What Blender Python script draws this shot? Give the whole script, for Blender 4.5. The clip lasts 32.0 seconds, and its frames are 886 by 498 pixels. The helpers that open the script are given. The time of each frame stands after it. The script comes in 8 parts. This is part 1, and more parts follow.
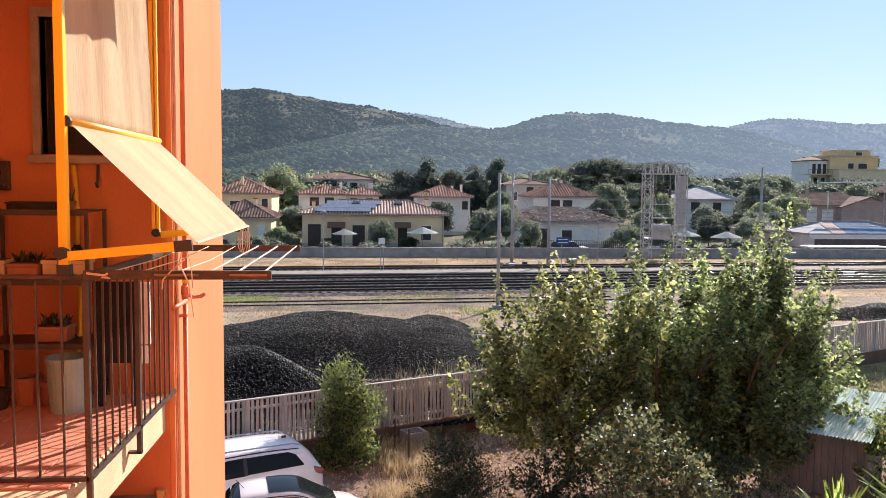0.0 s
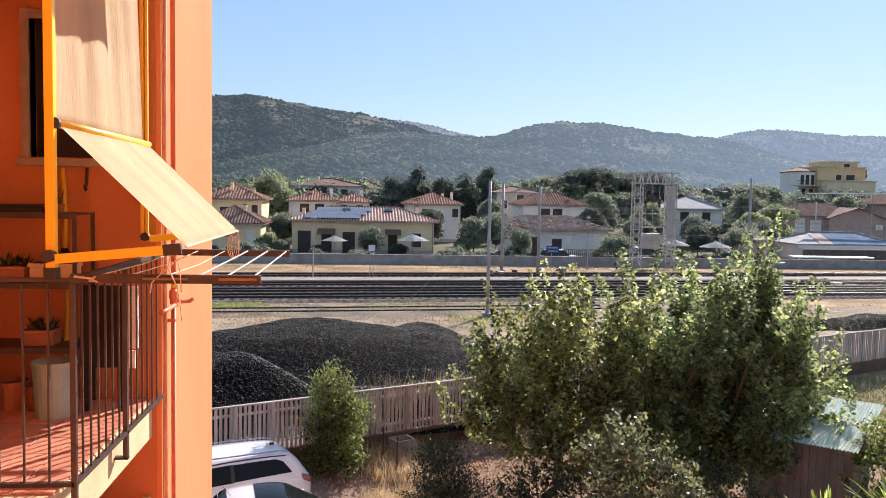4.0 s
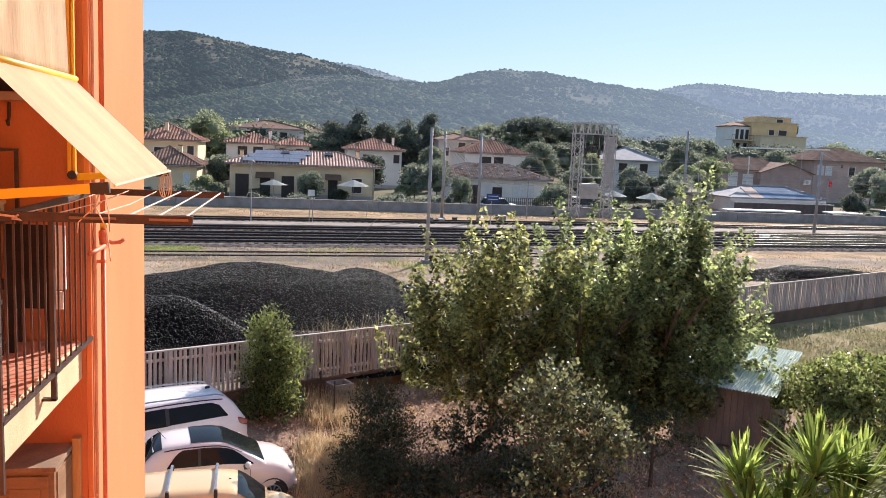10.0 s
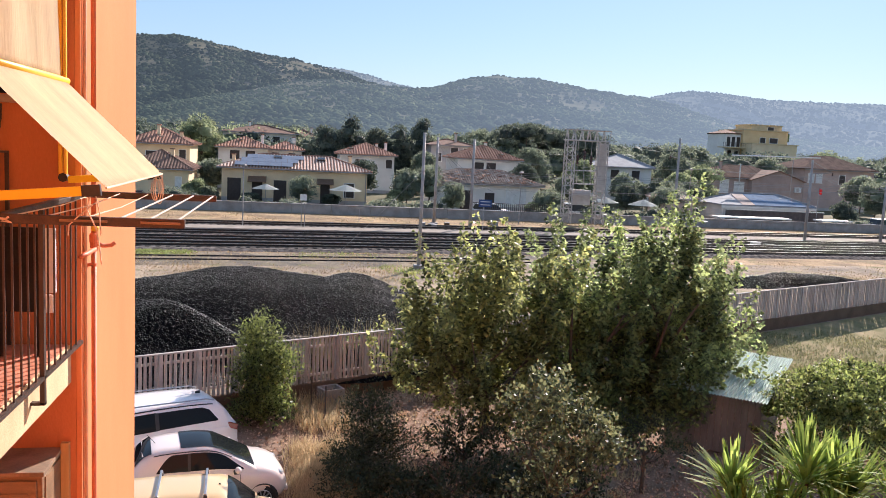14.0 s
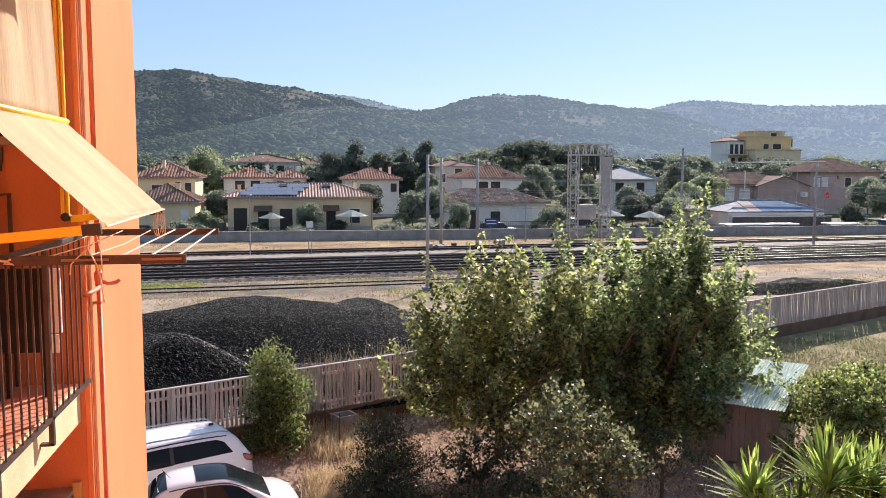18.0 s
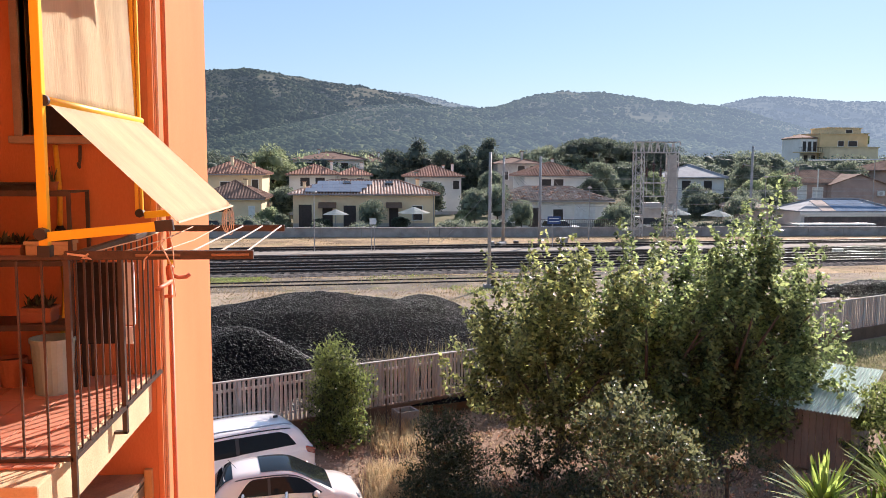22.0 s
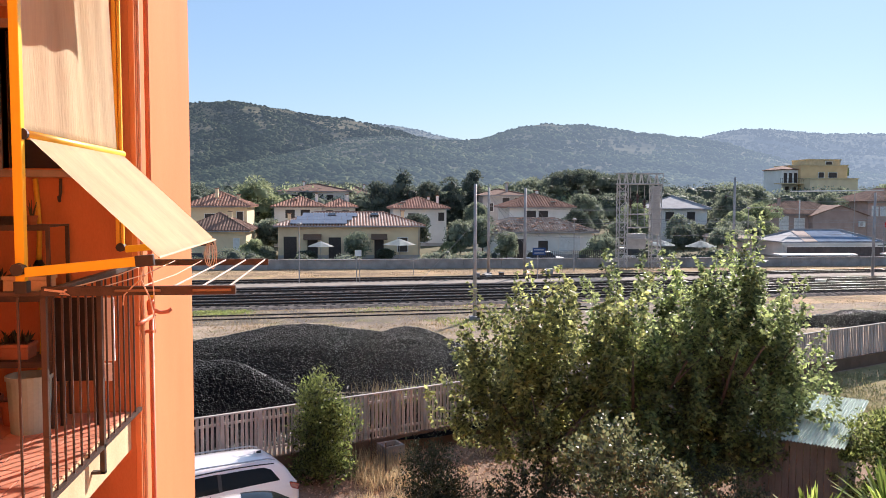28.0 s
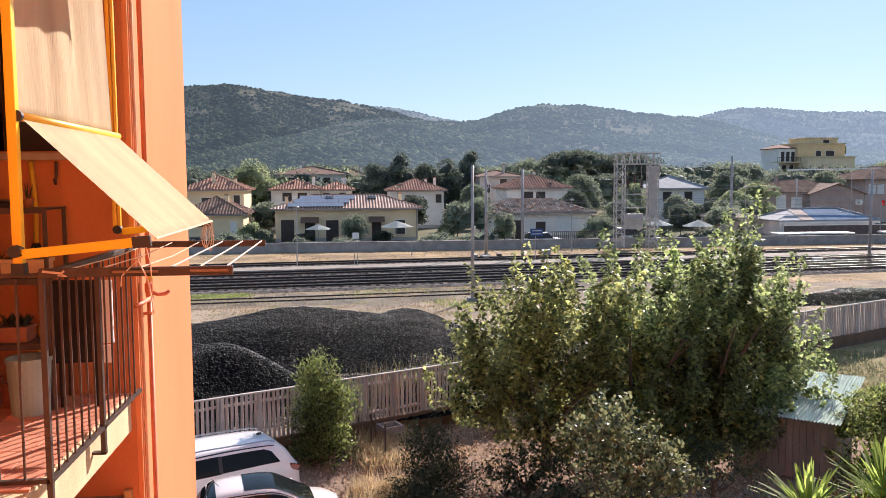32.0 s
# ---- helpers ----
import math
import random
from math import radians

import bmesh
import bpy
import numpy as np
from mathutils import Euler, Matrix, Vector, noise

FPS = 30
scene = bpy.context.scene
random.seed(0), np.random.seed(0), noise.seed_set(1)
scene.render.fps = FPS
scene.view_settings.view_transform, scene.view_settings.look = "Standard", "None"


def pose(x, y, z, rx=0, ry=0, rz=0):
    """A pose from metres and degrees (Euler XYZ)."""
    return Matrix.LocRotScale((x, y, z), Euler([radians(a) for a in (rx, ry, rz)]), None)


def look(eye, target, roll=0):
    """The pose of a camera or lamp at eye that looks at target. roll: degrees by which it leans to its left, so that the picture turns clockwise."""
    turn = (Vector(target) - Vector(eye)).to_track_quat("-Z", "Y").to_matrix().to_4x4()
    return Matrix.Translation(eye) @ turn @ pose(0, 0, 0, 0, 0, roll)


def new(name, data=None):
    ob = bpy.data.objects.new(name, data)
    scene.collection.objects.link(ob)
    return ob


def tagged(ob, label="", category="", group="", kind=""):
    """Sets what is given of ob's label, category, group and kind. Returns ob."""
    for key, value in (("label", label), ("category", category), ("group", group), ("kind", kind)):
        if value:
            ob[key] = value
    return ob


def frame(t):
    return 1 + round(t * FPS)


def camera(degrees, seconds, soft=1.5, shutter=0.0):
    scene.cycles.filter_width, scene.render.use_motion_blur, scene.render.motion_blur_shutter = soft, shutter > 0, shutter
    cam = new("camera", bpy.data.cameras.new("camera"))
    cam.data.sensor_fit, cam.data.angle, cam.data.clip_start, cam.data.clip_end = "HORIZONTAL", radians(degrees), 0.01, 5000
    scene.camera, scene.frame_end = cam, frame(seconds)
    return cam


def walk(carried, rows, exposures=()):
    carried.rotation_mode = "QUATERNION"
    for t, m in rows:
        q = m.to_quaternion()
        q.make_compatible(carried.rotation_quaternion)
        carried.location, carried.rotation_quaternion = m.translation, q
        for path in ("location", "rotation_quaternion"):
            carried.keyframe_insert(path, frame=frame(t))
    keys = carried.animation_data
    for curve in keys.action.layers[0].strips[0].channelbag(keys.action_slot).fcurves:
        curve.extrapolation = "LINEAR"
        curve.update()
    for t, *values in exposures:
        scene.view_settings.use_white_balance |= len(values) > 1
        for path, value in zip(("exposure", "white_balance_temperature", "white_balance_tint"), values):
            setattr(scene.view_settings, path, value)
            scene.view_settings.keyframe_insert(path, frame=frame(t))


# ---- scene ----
cam = camera(57.0, 32.0, 0.75)
PATH = [
    (0, (0.05, -0.002, 7.245), (0.226, 1.984, 7.093), 0.6),
    (0.5, (0.044, 0.007, 7.238), (0.205, 1.996, 7.097), 0.7),
    (1, (0.04, 0.016, 7.24), (0.187, 2.006, 7.112), 0.8),
    (1.5, (0.042, 0.009, 7.244), (0.189, 2.0, 7.133), 0.8),
    (2, (0.048, 0.01, 7.242), (0.199, 2.002, 7.14), 0.6),
    (2.5, (0.049, 0.01, 7.237), (0.212, 2.001, 7.136), 0.5),
    (4.5, (0.047, 0.009, 7.236), (0.27, 1.989, 7.072), 1.3),
    (5, (0.05, 0.0, 7.235), (0.306, 1.973, 7.03), 1.4),
    (5.5, (0.061, 0.009, 7.229), (0.356, 1.972, 6.986), 1.6),
    (6, (0.069, 0.001, 7.232), (0.402, 1.953, 6.959), 1.9),
    (6.5, (0.072, 0.001, 7.232), (0.433, 1.948, 6.95), 2.3),
    (7, (0.071, 0.001, 7.23), (0.442, 1.946, 6.952), 2.7),
    (7.5, (0.067, 0.0, 7.228), (0.441, 1.945, 6.952), 2.8),
    (8, (0.073, -0.005, 7.223), (0.443, 1.941, 6.944), 2.6),
    (8.5, (0.072, 0.005, 7.227), (0.434, 1.952, 6.945), 2.4),
    (9, (0.072, -0.002, 7.226), (0.424, 1.947, 6.947), 2.2),
    (9.5, (0.07, -0.005, 7.229), (0.418, 1.946, 6.96), 2.3),
    (10, (0.07, -0.009, 7.227), (0.417, 1.944, 6.969), 2.5),
    (10.5, (0.07, -0.003, 7.226), (0.421, 1.95, 6.976), 2.8),
    (11, (0.069, -0.01, 7.225), (0.426, 1.942, 6.977), 2.9),
    (11.5, (0.069, 0.006, 7.222), (0.431, 1.957, 6.972), 3.0),
    (12, (0.067, 0.001, 7.221), (0.435, 1.951, 6.967), 3.1),
    (12.5, (0.065, 0.002, 7.224), (0.437, 1.951, 6.966), 3.3),
    (13, (0.065, -0.001, 7.219), (0.44, 1.946, 6.956), 3.3),
    (13.5, (0.065, -0.002, 7.222), (0.439, 1.946, 6.963), 3.2),
    (14, (0.065, 0.007, 7.223), (0.431, 1.958, 6.979), 2.9),
    (14.5, (0.075, 0.003, 7.231), (0.418, 1.96, 7.01), 2.3),
    (16.5, (0.087, 0.0, 7.233), (0.373, 1.972, 7.061), 0.9),
    (17, (0.086, -0.007, 7.232), (0.391, 1.961, 7.054), 0.8),
    (17.5, (0.102, -0.008, 7.235), (0.427, 1.957, 7.051), 0.6),
    (18, (0.1, 0.007, 7.232), (0.446, 1.967, 7.038), 0.2),
    (18.5, (0.104, -0.004, 7.237), (0.46, 1.954, 7.034), -0.1),
    (19, (0.106, 0.005, 7.24), (0.46, 1.962, 7.031), -0.2),
    (19.5, (0.104, -0.009, 7.238), (0.451, 1.95, 7.03), 0.0),
    (20, (0.093, -0.005, 7.232), (0.425, 1.957, 7.033), 0.4),
    (20.5, (0.098, -0.004, 7.234), (0.401, 1.964, 7.042), 0.7),
    (21, (0.092, -0.013, 7.237), (0.363, 1.96, 7.048), 0.6),
    (21.5, (0.099, -0.02, 7.237), (0.333, 1.957, 7.044), 0.4),
    (22, (0.097, -0.009, 7.238), (0.293, 1.971, 7.037), 0.3),
    (22.5, (0.098, -0.01, 7.233), (0.263, 1.972, 7.026), 0.4),
    (23, (0.096, -0.007, 7.233), (0.237, 1.978, 7.03), 0.6),
    (23.5, (0.098, -0.01, 7.234), (0.211, 1.978, 7.049), 0.5),
    (24, (0.09, 0.011, 7.232), (0.163, 2.004, 7.082), -0.4),
    (24.5, (0.079, -0.004, 7.24), (0.112, 1.993, 7.137), -1.9),
    (26.5, (0.107, 0.035, 7.218), (0.213, 2.032, 7.177), -4.5),
    (27, (0.109, 0.024, 7.208), (0.275, 2.016, 7.145), -2.7),
    (27.5, (0.102, 0.052, 7.248), (0.314, 2.038, 7.153), -0.8),
    (28, (0.101, 0.039, 7.247), (0.333, 2.022, 7.123), 0.2),
    (28.5, (0.109, 0.009, 7.235), (0.349, 1.99, 7.09), 0.5),
    (29, (0.098, 0.005, 7.235), (0.347, 1.983, 7.082), 0.4),
    (29.5, (0.113, 0.011, 7.236), (0.362, 1.99, 7.094), 0.1),
    (30, (0.113, 0.0, 7.239), (0.374, 1.979, 7.115), -0.4),
    (30.5, (0.108, 0.006, 7.236), (0.383, 1.983, 7.113), -0.9),
    (31, (0.119, 0.027, 7.233), (0.4, 2.003, 7.1), -1.0),
    (31.5, (0.109, 0.021, 7.225), (0.38, 1.997, 7.069), -0.8),
    (32, (0.107, 0.022, 7.231), (0.344, 2.0, 7.063), -0.3),
]
walk(cam, [(t, look(eye, target, roll)) for t, eye, target, roll in PATH])

# ---- world and sun ----
SUN_TO = Vector((0.56, 0.83, 0.56)).normalized()
world = bpy.data.worlds.new("sky")
scene.world = world
world.use_nodes = True
wn = world.node_tree.nodes
sky = wn.new("ShaderNodeTexSky")
sky.sky_type = "NISHITA"
sky.sun_disc = False
sky.sun_elevation = math.asin(SUN_TO.z)
sky.sun_rotation = math.atan2(SUN_TO.x, SUN_TO.y)
sky.air_density, sky.dust_density, sky.ozone_density = 1.25, 0.15, 1.3
wn["Background"].inputs["Strength"].default_value = 0.0625
tint = wn.new("ShaderNodeMix")
tint.data_type, tint.blend_type = "RGBA", "MULTIPLY"
tint.inputs["Factor"].default_value, tint.inputs["B"].default_value = 1.0, (0.86, 0.97, 1.12, 1)
world.node_tree.links.new(sky.outputs["Color"], tint.inputs["A"])
haze = wn.new("ShaderNodeMix")  # even summer haze over the whole sky
haze.data_type = "RGBA"
haze.inputs["Factor"].default_value, haze.inputs["B"].default_value = 0.5, (3.1, 4.8, 7.1, 1)
world.node_tree.links.new(tint.outputs["Result"], haze.inputs["A"])
world.node_tree.links.new(haze.outputs["Result"], wn["Background"].inputs["Color"])
sun = new("sun", bpy.data.lights.new("sun", "SUN"))
sun.data.energy, sun.data.angle, sun.data.color = 5.0, radians(0.55), (1.0, 0.92, 0.84)
sun.matrix_world = look(SUN_TO * 60, (0, 0, 0))
scene.view_settings.exposure = 0.98
scene.view_settings.use_white_balance = True
scene.view_settings.white_balance_temperature, scene.view_settings.white_balance_tint = 6380, 16.5

# ---- materials ----
def mat(name, c1, c2=None, scale=3.0, rough=0.8, bump=0.0, fine=40.0, metal=0.0, rnd=0.0, spec=0.5, mid=0.5, coat=0.0, stretch=(1, 1, 1)):
    """Principled surface: two tones mixed by noise at two scales, fine relief, some difference from piece to piece."""
    m = bpy.data.materials.new(name)
    m.use_nodes = True
    n, l = m.node_tree.nodes, m.node_tree.links
    p = n["Principled BSDF"]
    p.inputs["Roughness"].default_value, p.inputs["Metallic"].default_value = rough, metal
    p.inputs["Specular IOR Level"].default_value = spec
    p.inputs["Coat Weight"].default_value = coat
    c2 = c2 or tuple(v * 0.75 for v in c1)
    tc = n.new("ShaderNodeNewGeometry")
    mp = n.new("ShaderNodeMapping")
    mp.inputs["Scale"].default_value = stretch
    l.new(tc.outputs["Position"], mp.inputs["Vector"])
    a, b = n.new("ShaderNodeTexNoise"), n.new("ShaderNodeTexNoise")
    for t, s, d in ((a, scale, 5), (b, fine, 3)):
        t.inputs["Scale"].default_value, t.inputs["Detail"].default_value = s, d
        l.new(mp.outputs["Vector"], t.inputs["Vector"])
    add = n.new("ShaderNodeMath")
    add.operation = "MULTIPLY_ADD"
    add.inputs[1].default_value = 0.4
    l.new(b.outputs["Fac"], add.inputs[0])
    l.new(a.outputs["Fac"], add.inputs[2])
    ramp = n.new("ShaderNodeMapRange")
    ramp.inputs["From Min"].default_value, ramp.inputs["From Max"].default_value = mid + 0.02, mid + 0.4
    l.new(add.outputs[0], ramp.inputs["Value"])
    mix = n.new("ShaderNodeMix")
    mix.data_type = "RGBA"
    mix.inputs["A"].default_value, mix.inputs["B"].default_value = (*c1, 1), (*c2, 1)
    l.new(ramp.outputs["Result"], mix.inputs["Factor"])
    out = mix.outputs["Result"]
    if rnd:
        oi = n.new("ShaderNodeObjectInfo")
        gi = n.new("ShaderNodeNewGeometry")
        s = n.new("ShaderNodeMath")
        s.operation = "ADD"
        l.new(oi.outputs["Random"], s.inputs[0])
        l.new(gi.outputs["Random Per Island"], s.inputs[1])
        r = n.new("ShaderNodeMapRange")
        r.inputs["From Max"].default_value = 2.0
        r.inputs["To Min"].default_value, r.inputs["To Max"].default_value = 1 - rnd, 1 + rnd
        l.new(s.outputs[0], r.inputs["Value"])
        h = n.new("ShaderNodeHueSaturation")
        l.new(out, h.inputs["Color"])
        l.new(r.outputs["Result"], h.inputs["Value"])
        out = h.outputs["Color"]
    l.new(out, p.inputs["Base Color"])
    if bump:
        bp = n.new("ShaderNodeBump")
        bp.inputs["Strength"].default_value, bp.inputs["Distance"].default_value = min(1.0, bump), 0.02 * max(1, bump)
        l.new(add.outputs[0], bp.inputs["Height"])
        l.new(bp.outputs["Normal"], p.inputs["Normal"])
    return m


def ground_mat(name, pale, dark, weeds, patch=0.16, share=0.56, grit=7.0):
    """Open ground: pale and dark soil in wide uneven patches, weedy spots, and grit."""
    m = bpy.data.materials.new(name)
    m.use_nodes = True
    n, l = m.node_tree.nodes, m.node_tree.links
    p = n["Principled BSDF"]
    p.inputs["Roughness"].default_value, p.inputs["Specular IOR Level"].default_value = 0.97, 0.1
    g = n.new("ShaderNodeNewGeometry")

    def field(scale, detail, low, high):
        t = n.new("ShaderNodeTexNoise")
        t.inputs["Scale"].default_value, t.inputs["Detail"].default_value, t.inputs["Roughness"].default_value = scale, detail, 0.65
        l.new(g.outputs["Position"], t.inputs["Vector"])
        r = n.new("ShaderNodeMapRange")
        r.inputs["From Min"].default_value, r.inputs["From Max"].default_value = low, high
        l.new(t.outputs["Fac"], r.inputs["Value"])
        return r

    def blend(a, b, factor):
        x = n.new("ShaderNodeMix")
        x.data_type = "RGBA"
        for side, c in (("A", a), ("B", b)):
            if isinstance(c, tuple):
                x.inputs[side].default_value = (*c, 1)
            else:
                l.new(c, x.inputs[side])
        l.new(factor.outputs["Result"], x.inputs["Factor"])
        return x.outputs["Result"]
    soil = blend(pale, dark, field(patch, 8, 0.40, 0.60))
    ground = blend(soil, weeds, field(0.45, 7, share, share + 0.12))
    fine = field(grit, 4, 0.25, 0.75)
    fine.inputs["To Min"].default_value, fine.inputs["To Max"].default_value = 0.55, 1.4
    h = n.new("ShaderNodeHueSaturation")
    l.new(ground, h.inputs["Color"])
    l.new(fine.outputs["Result"], h.inputs["Value"])
    l.new(h.outputs["Color"], p.inputs["Base Color"])
    bp = n.new("ShaderNodeBump")
    bp.inputs["Strength"].default_value, bp.inputs["Distance"].default_value = 1.0, 0.05
    l.new(fine.outputs["Result"], bp.inputs["Height"])
    l.new(bp.outputs["Normal"], p.inputs["Normal"])
    return m


def leaf_mat(name, c1, c2, trans=0.45, rough=0.45, rnd=0.35, spec=0.4, glow=2.6):
    """Leaves: glossy upper side, light let through from behind, each leaf of its own tone."""
    m = bpy.data.materials.new(name)
    m.use_nodes = True
    n, l = m.node_tree.nodes, m.node_tree.links
    p, o = n["Principled BSDF"], n["Material Output"]
    g = n.new("ShaderNodeNewGeometry")
    mix = n.new("ShaderNodeMix")
    mix.data_type = "RGBA"
    mix.inputs["A"].default_value, mix.inputs["B"].default_value = (*c1, 1), (*c2, 1)
    l.new(g.outputs["Random Per Island"], mix.inputs["Factor"])
    t = n.new("ShaderNodeTexNoise")
    t.inputs["Scale"].default_value = 0.7
    l.new(g.outputs["Position"], t.inputs["Vector"])
    r = n.new("ShaderNodeMapRange")
    r.inputs["From Min"].default_value, r.inputs["From Max"].default_value = 0.3, 0.7
    r.inputs["To Min"].default_value, r.inputs["To Max"].default_value = 1 - rnd, 1 + rnd
    l.new(t.outputs["Fac"], r.inputs["Value"])
    h = n.new("ShaderNodeHueSaturation")
    l.new(mix.outputs["Result"], h.inputs["Color"])
    l.new(r.outputs["Result"], h.inputs["Value"])
    l.new(h.outputs["Color"], p.inputs["Base Color"])
    p.inputs["Roughness"].default_value, p.inputs["Specular IOR Level"].default_value = rough, spec
    if trans:
        tr, ms = n.new("ShaderNodeBsdfTranslucent"), n.new("ShaderNodeMixShader")
        hs = n.new("ShaderNodeHueSaturation")
        hs.inputs["Value"].default_value, hs.inputs["Saturation"].default_value, hs.inputs["Hue"].default_value = glow, 1.0, 0.495
        l.new(h.outputs["Color"], hs.inputs["Color"])
        l.new(hs.outputs["Color"], tr.inputs["Color"])
        ms.inputs["Fac"].default_value = trans
        l.new(p.outputs["BSDF"], ms.inputs[1])
        l.new(tr.outputs["BSDF"], ms.inputs[2])
        l.new(ms.outputs["Shader"], o.inputs["Surface"])
    return m


# Same orange render twice: shade put into the first tone, sun into the second
ORANGE_SHADE = mat("orange_render_shade", (0.58, 0.208, 0.088), (0.49, 0.168, 0.068), 1.6, 0.9, 0.25, 120, stretch=(1, 1, 0.35), spec=0.1)
ORANGE_SUN = mat("orange_render_sun", (0.74, 0.272, 0.118), (0.65, 0.228, 0.094), 1.3, 0.9, 0.2, 140, stretch=(1, 1, 0.3), spec=0.1)
ORANGE_PIPE = mat("painted_pipe", (0.62, 0.17, 0.07), (0.5, 0.13, 0.05), 6, 0.55, 0.1, 90)
PIPE_PALE = mat("pale_painted_pipe", (0.66, 0.36, 0.22), (0.5, 0.25, 0.14), 6, 0.55, 0.1, 90)
CREAM = mat("cream_concrete", (0.72, 0.56, 0.34), (0.55, 0.42, 0.25), 2.5, 0.9, 0.3, 80, spec=0.1)
IRON = mat("brown_painted_iron", (0.05, 0.034, 0.027), (0.08, 0.052, 0.04), 9, 0.5, 0.2, 150, spec=0.4)
IRON_BARE = mat("rusty_rack_iron", (0.05, 0.035, 0.028), (0.09, 0.06, 0.045), 14, 0.65, 0.3, 160, metal=0.2)
YELLOW = mat("yellow_enamel", (0.90, 0.60, 0.012), (0.84, 0.54, 0.010), 4, 0.35, 0.05, 120)
YELLOW_LT = mat("yellow_enamel_tube", (0.84, 0.50, 0.04), (0.76, 0.43, 0.03), 4, 0.4, 0.05, 120)
BLACK = mat("black_plastic", (0.02, 0.02, 0.02), (0.035, 0.033, 0.03), 12, 0.5, 0.05, 100)
CANVAS = mat("cream_awning_canvas", (0.84, 0.70, 0.45), (0.72, 0.565, 0.35), 1.3, 0.9, 0.45, 16, stretch=(1.5, 3.2, 0.45))
ALU = mat("aged_brown_frame", (0.36, 0.28, 0.22), (0.26, 0.2, 0.155), 8, 0.55, 0.1, 120)
ROD = mat("white_coated_rod", (0.48, 0.40, 0.32), (0.36, 0.29, 0.22), 10, 0.6)
ROPE = mat("cotton_cord", (0.70, 0.55, 0.42), (0.55, 0.42, 0.3), 30, 0.95, 0.3, 300)
TERRACOTTA = mat("terracotta", (0.36, 0.14, 0.07), (0.27, 0.095, 0.05), 7, 0.85, 0.2, 90, rnd=0.15)
TILE_FLOOR = mat("red_floor_tile", (0.60, 0.25, 0.155), (0.49, 0.20, 0.12), 5, 0.5, 0.1, 70, rnd=0.12)
GREY_PANEL = mat("grey_board", (0.022, 0.02, 0.02), (0.034, 0.031, 0.03), 4, 0.9, 0.1, 60, spec=0.05)
WHITE = mat("white_paint", (0.78, 0.77, 0.74), (0.66, 0.64, 0.6), 3, 0.6, 0.1, 60)
BIN = mat("grey_blue_bin", (0.32, 0.44, 0.42), (0.26, 0.36, 0.34), 5, 0.55, 0.05, 60)
CACHEPOT = mat("cream_planter", (0.62, 0.45, 0.27), (0.5, 0.34, 0.2), 6, 0.7, 0.15, 90)
SOIL = mat("potting_soil", (0.06, 0.04, 0.028), (0.1, 0.065, 0.045), 20, 0.95, 0.6, 120)
HOSE = mat("yellow_hose", (0.72, 0.46, 0.03), (0.6, 0.36, 0.02), 10, 0.45)
# near-black colour in place of the shade inside unlit rooms
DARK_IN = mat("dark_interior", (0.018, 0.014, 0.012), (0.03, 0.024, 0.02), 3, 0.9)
SHUTTER = mat("brown_shutter", (0.2, 0.12, 0.08), (0.14, 0.085, 0.055), 5, 0.6, 0.1, 80)
WOOD_BOX = mat("varnished_wood", (0.30, 0.18, 0.09), (0.21, 0.12, 0.06), 3, 0.6, 0.25, 60, stretch=(1, 1, 6))
# brown top board darkened in colour for the shade under the slab above
BOARD_SHADE = mat("shaded_brown_board", (0.32, 0.21, 0.125), (0.2, 0.13, 0.08), 5, 0.85, 0.2, 60)
WOOD_PALE = mat("yellow_pine", (0.52, 0.31, 0.12), (0.4, 0.22, 0.08), 4, 0.6, 0.2, 60, stretch=(1, 1, 0.2))
GROUND = mat("dry_ground", (0.20, 0.13, 0.075), (0.31, 0.22, 0.13), 0.35, 0.98, 0.8, 9, mid=0.45, spec=0.1)
GARDEN = mat("garden_soil_with_litter", (0.17, 0.105, 0.072), (0.36, 0.25, 0.18), 1.2, 0.98, 1.0, 14, mid=0.45, spec=0.1)
LAWN = mat("dry_lawn", (0.17, 0.155, 0.065), (0.36, 0.275, 0.155), 0.8, 0.98, 0.9, 14, mid=0.5, spec=0.1)
GRAVEL = ground_mat("yard_gravel", (0.42, 0.32, 0.225), (0.20, 0.162, 0.125), (0.21, 0.19, 0.09), share=0.55)
VERGE = ground_mat("dry_grass_verge", (0.46, 0.315, 0.175), (0.23, 0.16, 0.098), (0.22, 0.185, 0.085), 0.2, 0.56, 4.0)
BALLAST = mat("track_ballast", (0.07, 0.06, 0.053), (0.25, 0.215, 0.19), 3.5, 0.95, 1.0, 20, spec=0.0)
HEAP = mat("black_ballast_heap", (0.003, 0.003, 0.0035), (0.010, 0.009, 0.0095), 9, 0.95, 1.0, 34, spec=0.02)
STONE = mat("black_stone", (0.0025, 0.0025, 0.003), (0.013, 0.012, 0.012), 9, 0.36, 0.0, 60, rnd=0.9, spec=0.13)
PLATFORM = mat("platform_concrete", (0.34, 0.285, 0.235), (0.24, 0.20, 0.16), 0.9, 0.95, 0.4, 12, spec=0.1)
CONCRETE = mat("grey_concrete", (0.37, 0.345, 0.325), (0.25, 0.23, 0.215), 1.2, 0.95, 0.4, 25, rnd=0.08, spec=0.1)
CONCRETE_DK = mat("brown_stained_concrete", (0.18, 0.115, 0.08), (0.12, 0.08, 0.055), 1.5, 0.95, 0.5, 20, spec=0.1)
FENCE = mat("weathered_fence", (0.46, 0.405, 0.37), (0.33, 0.285, 0.26), 2.5, 0.85, 0.3, 40, rnd=0.22, stretch=(1, 1, 0.3), spec=0.3)
RAIL = mat("worn_rail_steel", (0.36, 0.32, 0.29), (0.2, 0.15, 0.12), 3, 0.3, 0.05, 30, metal=0.9)
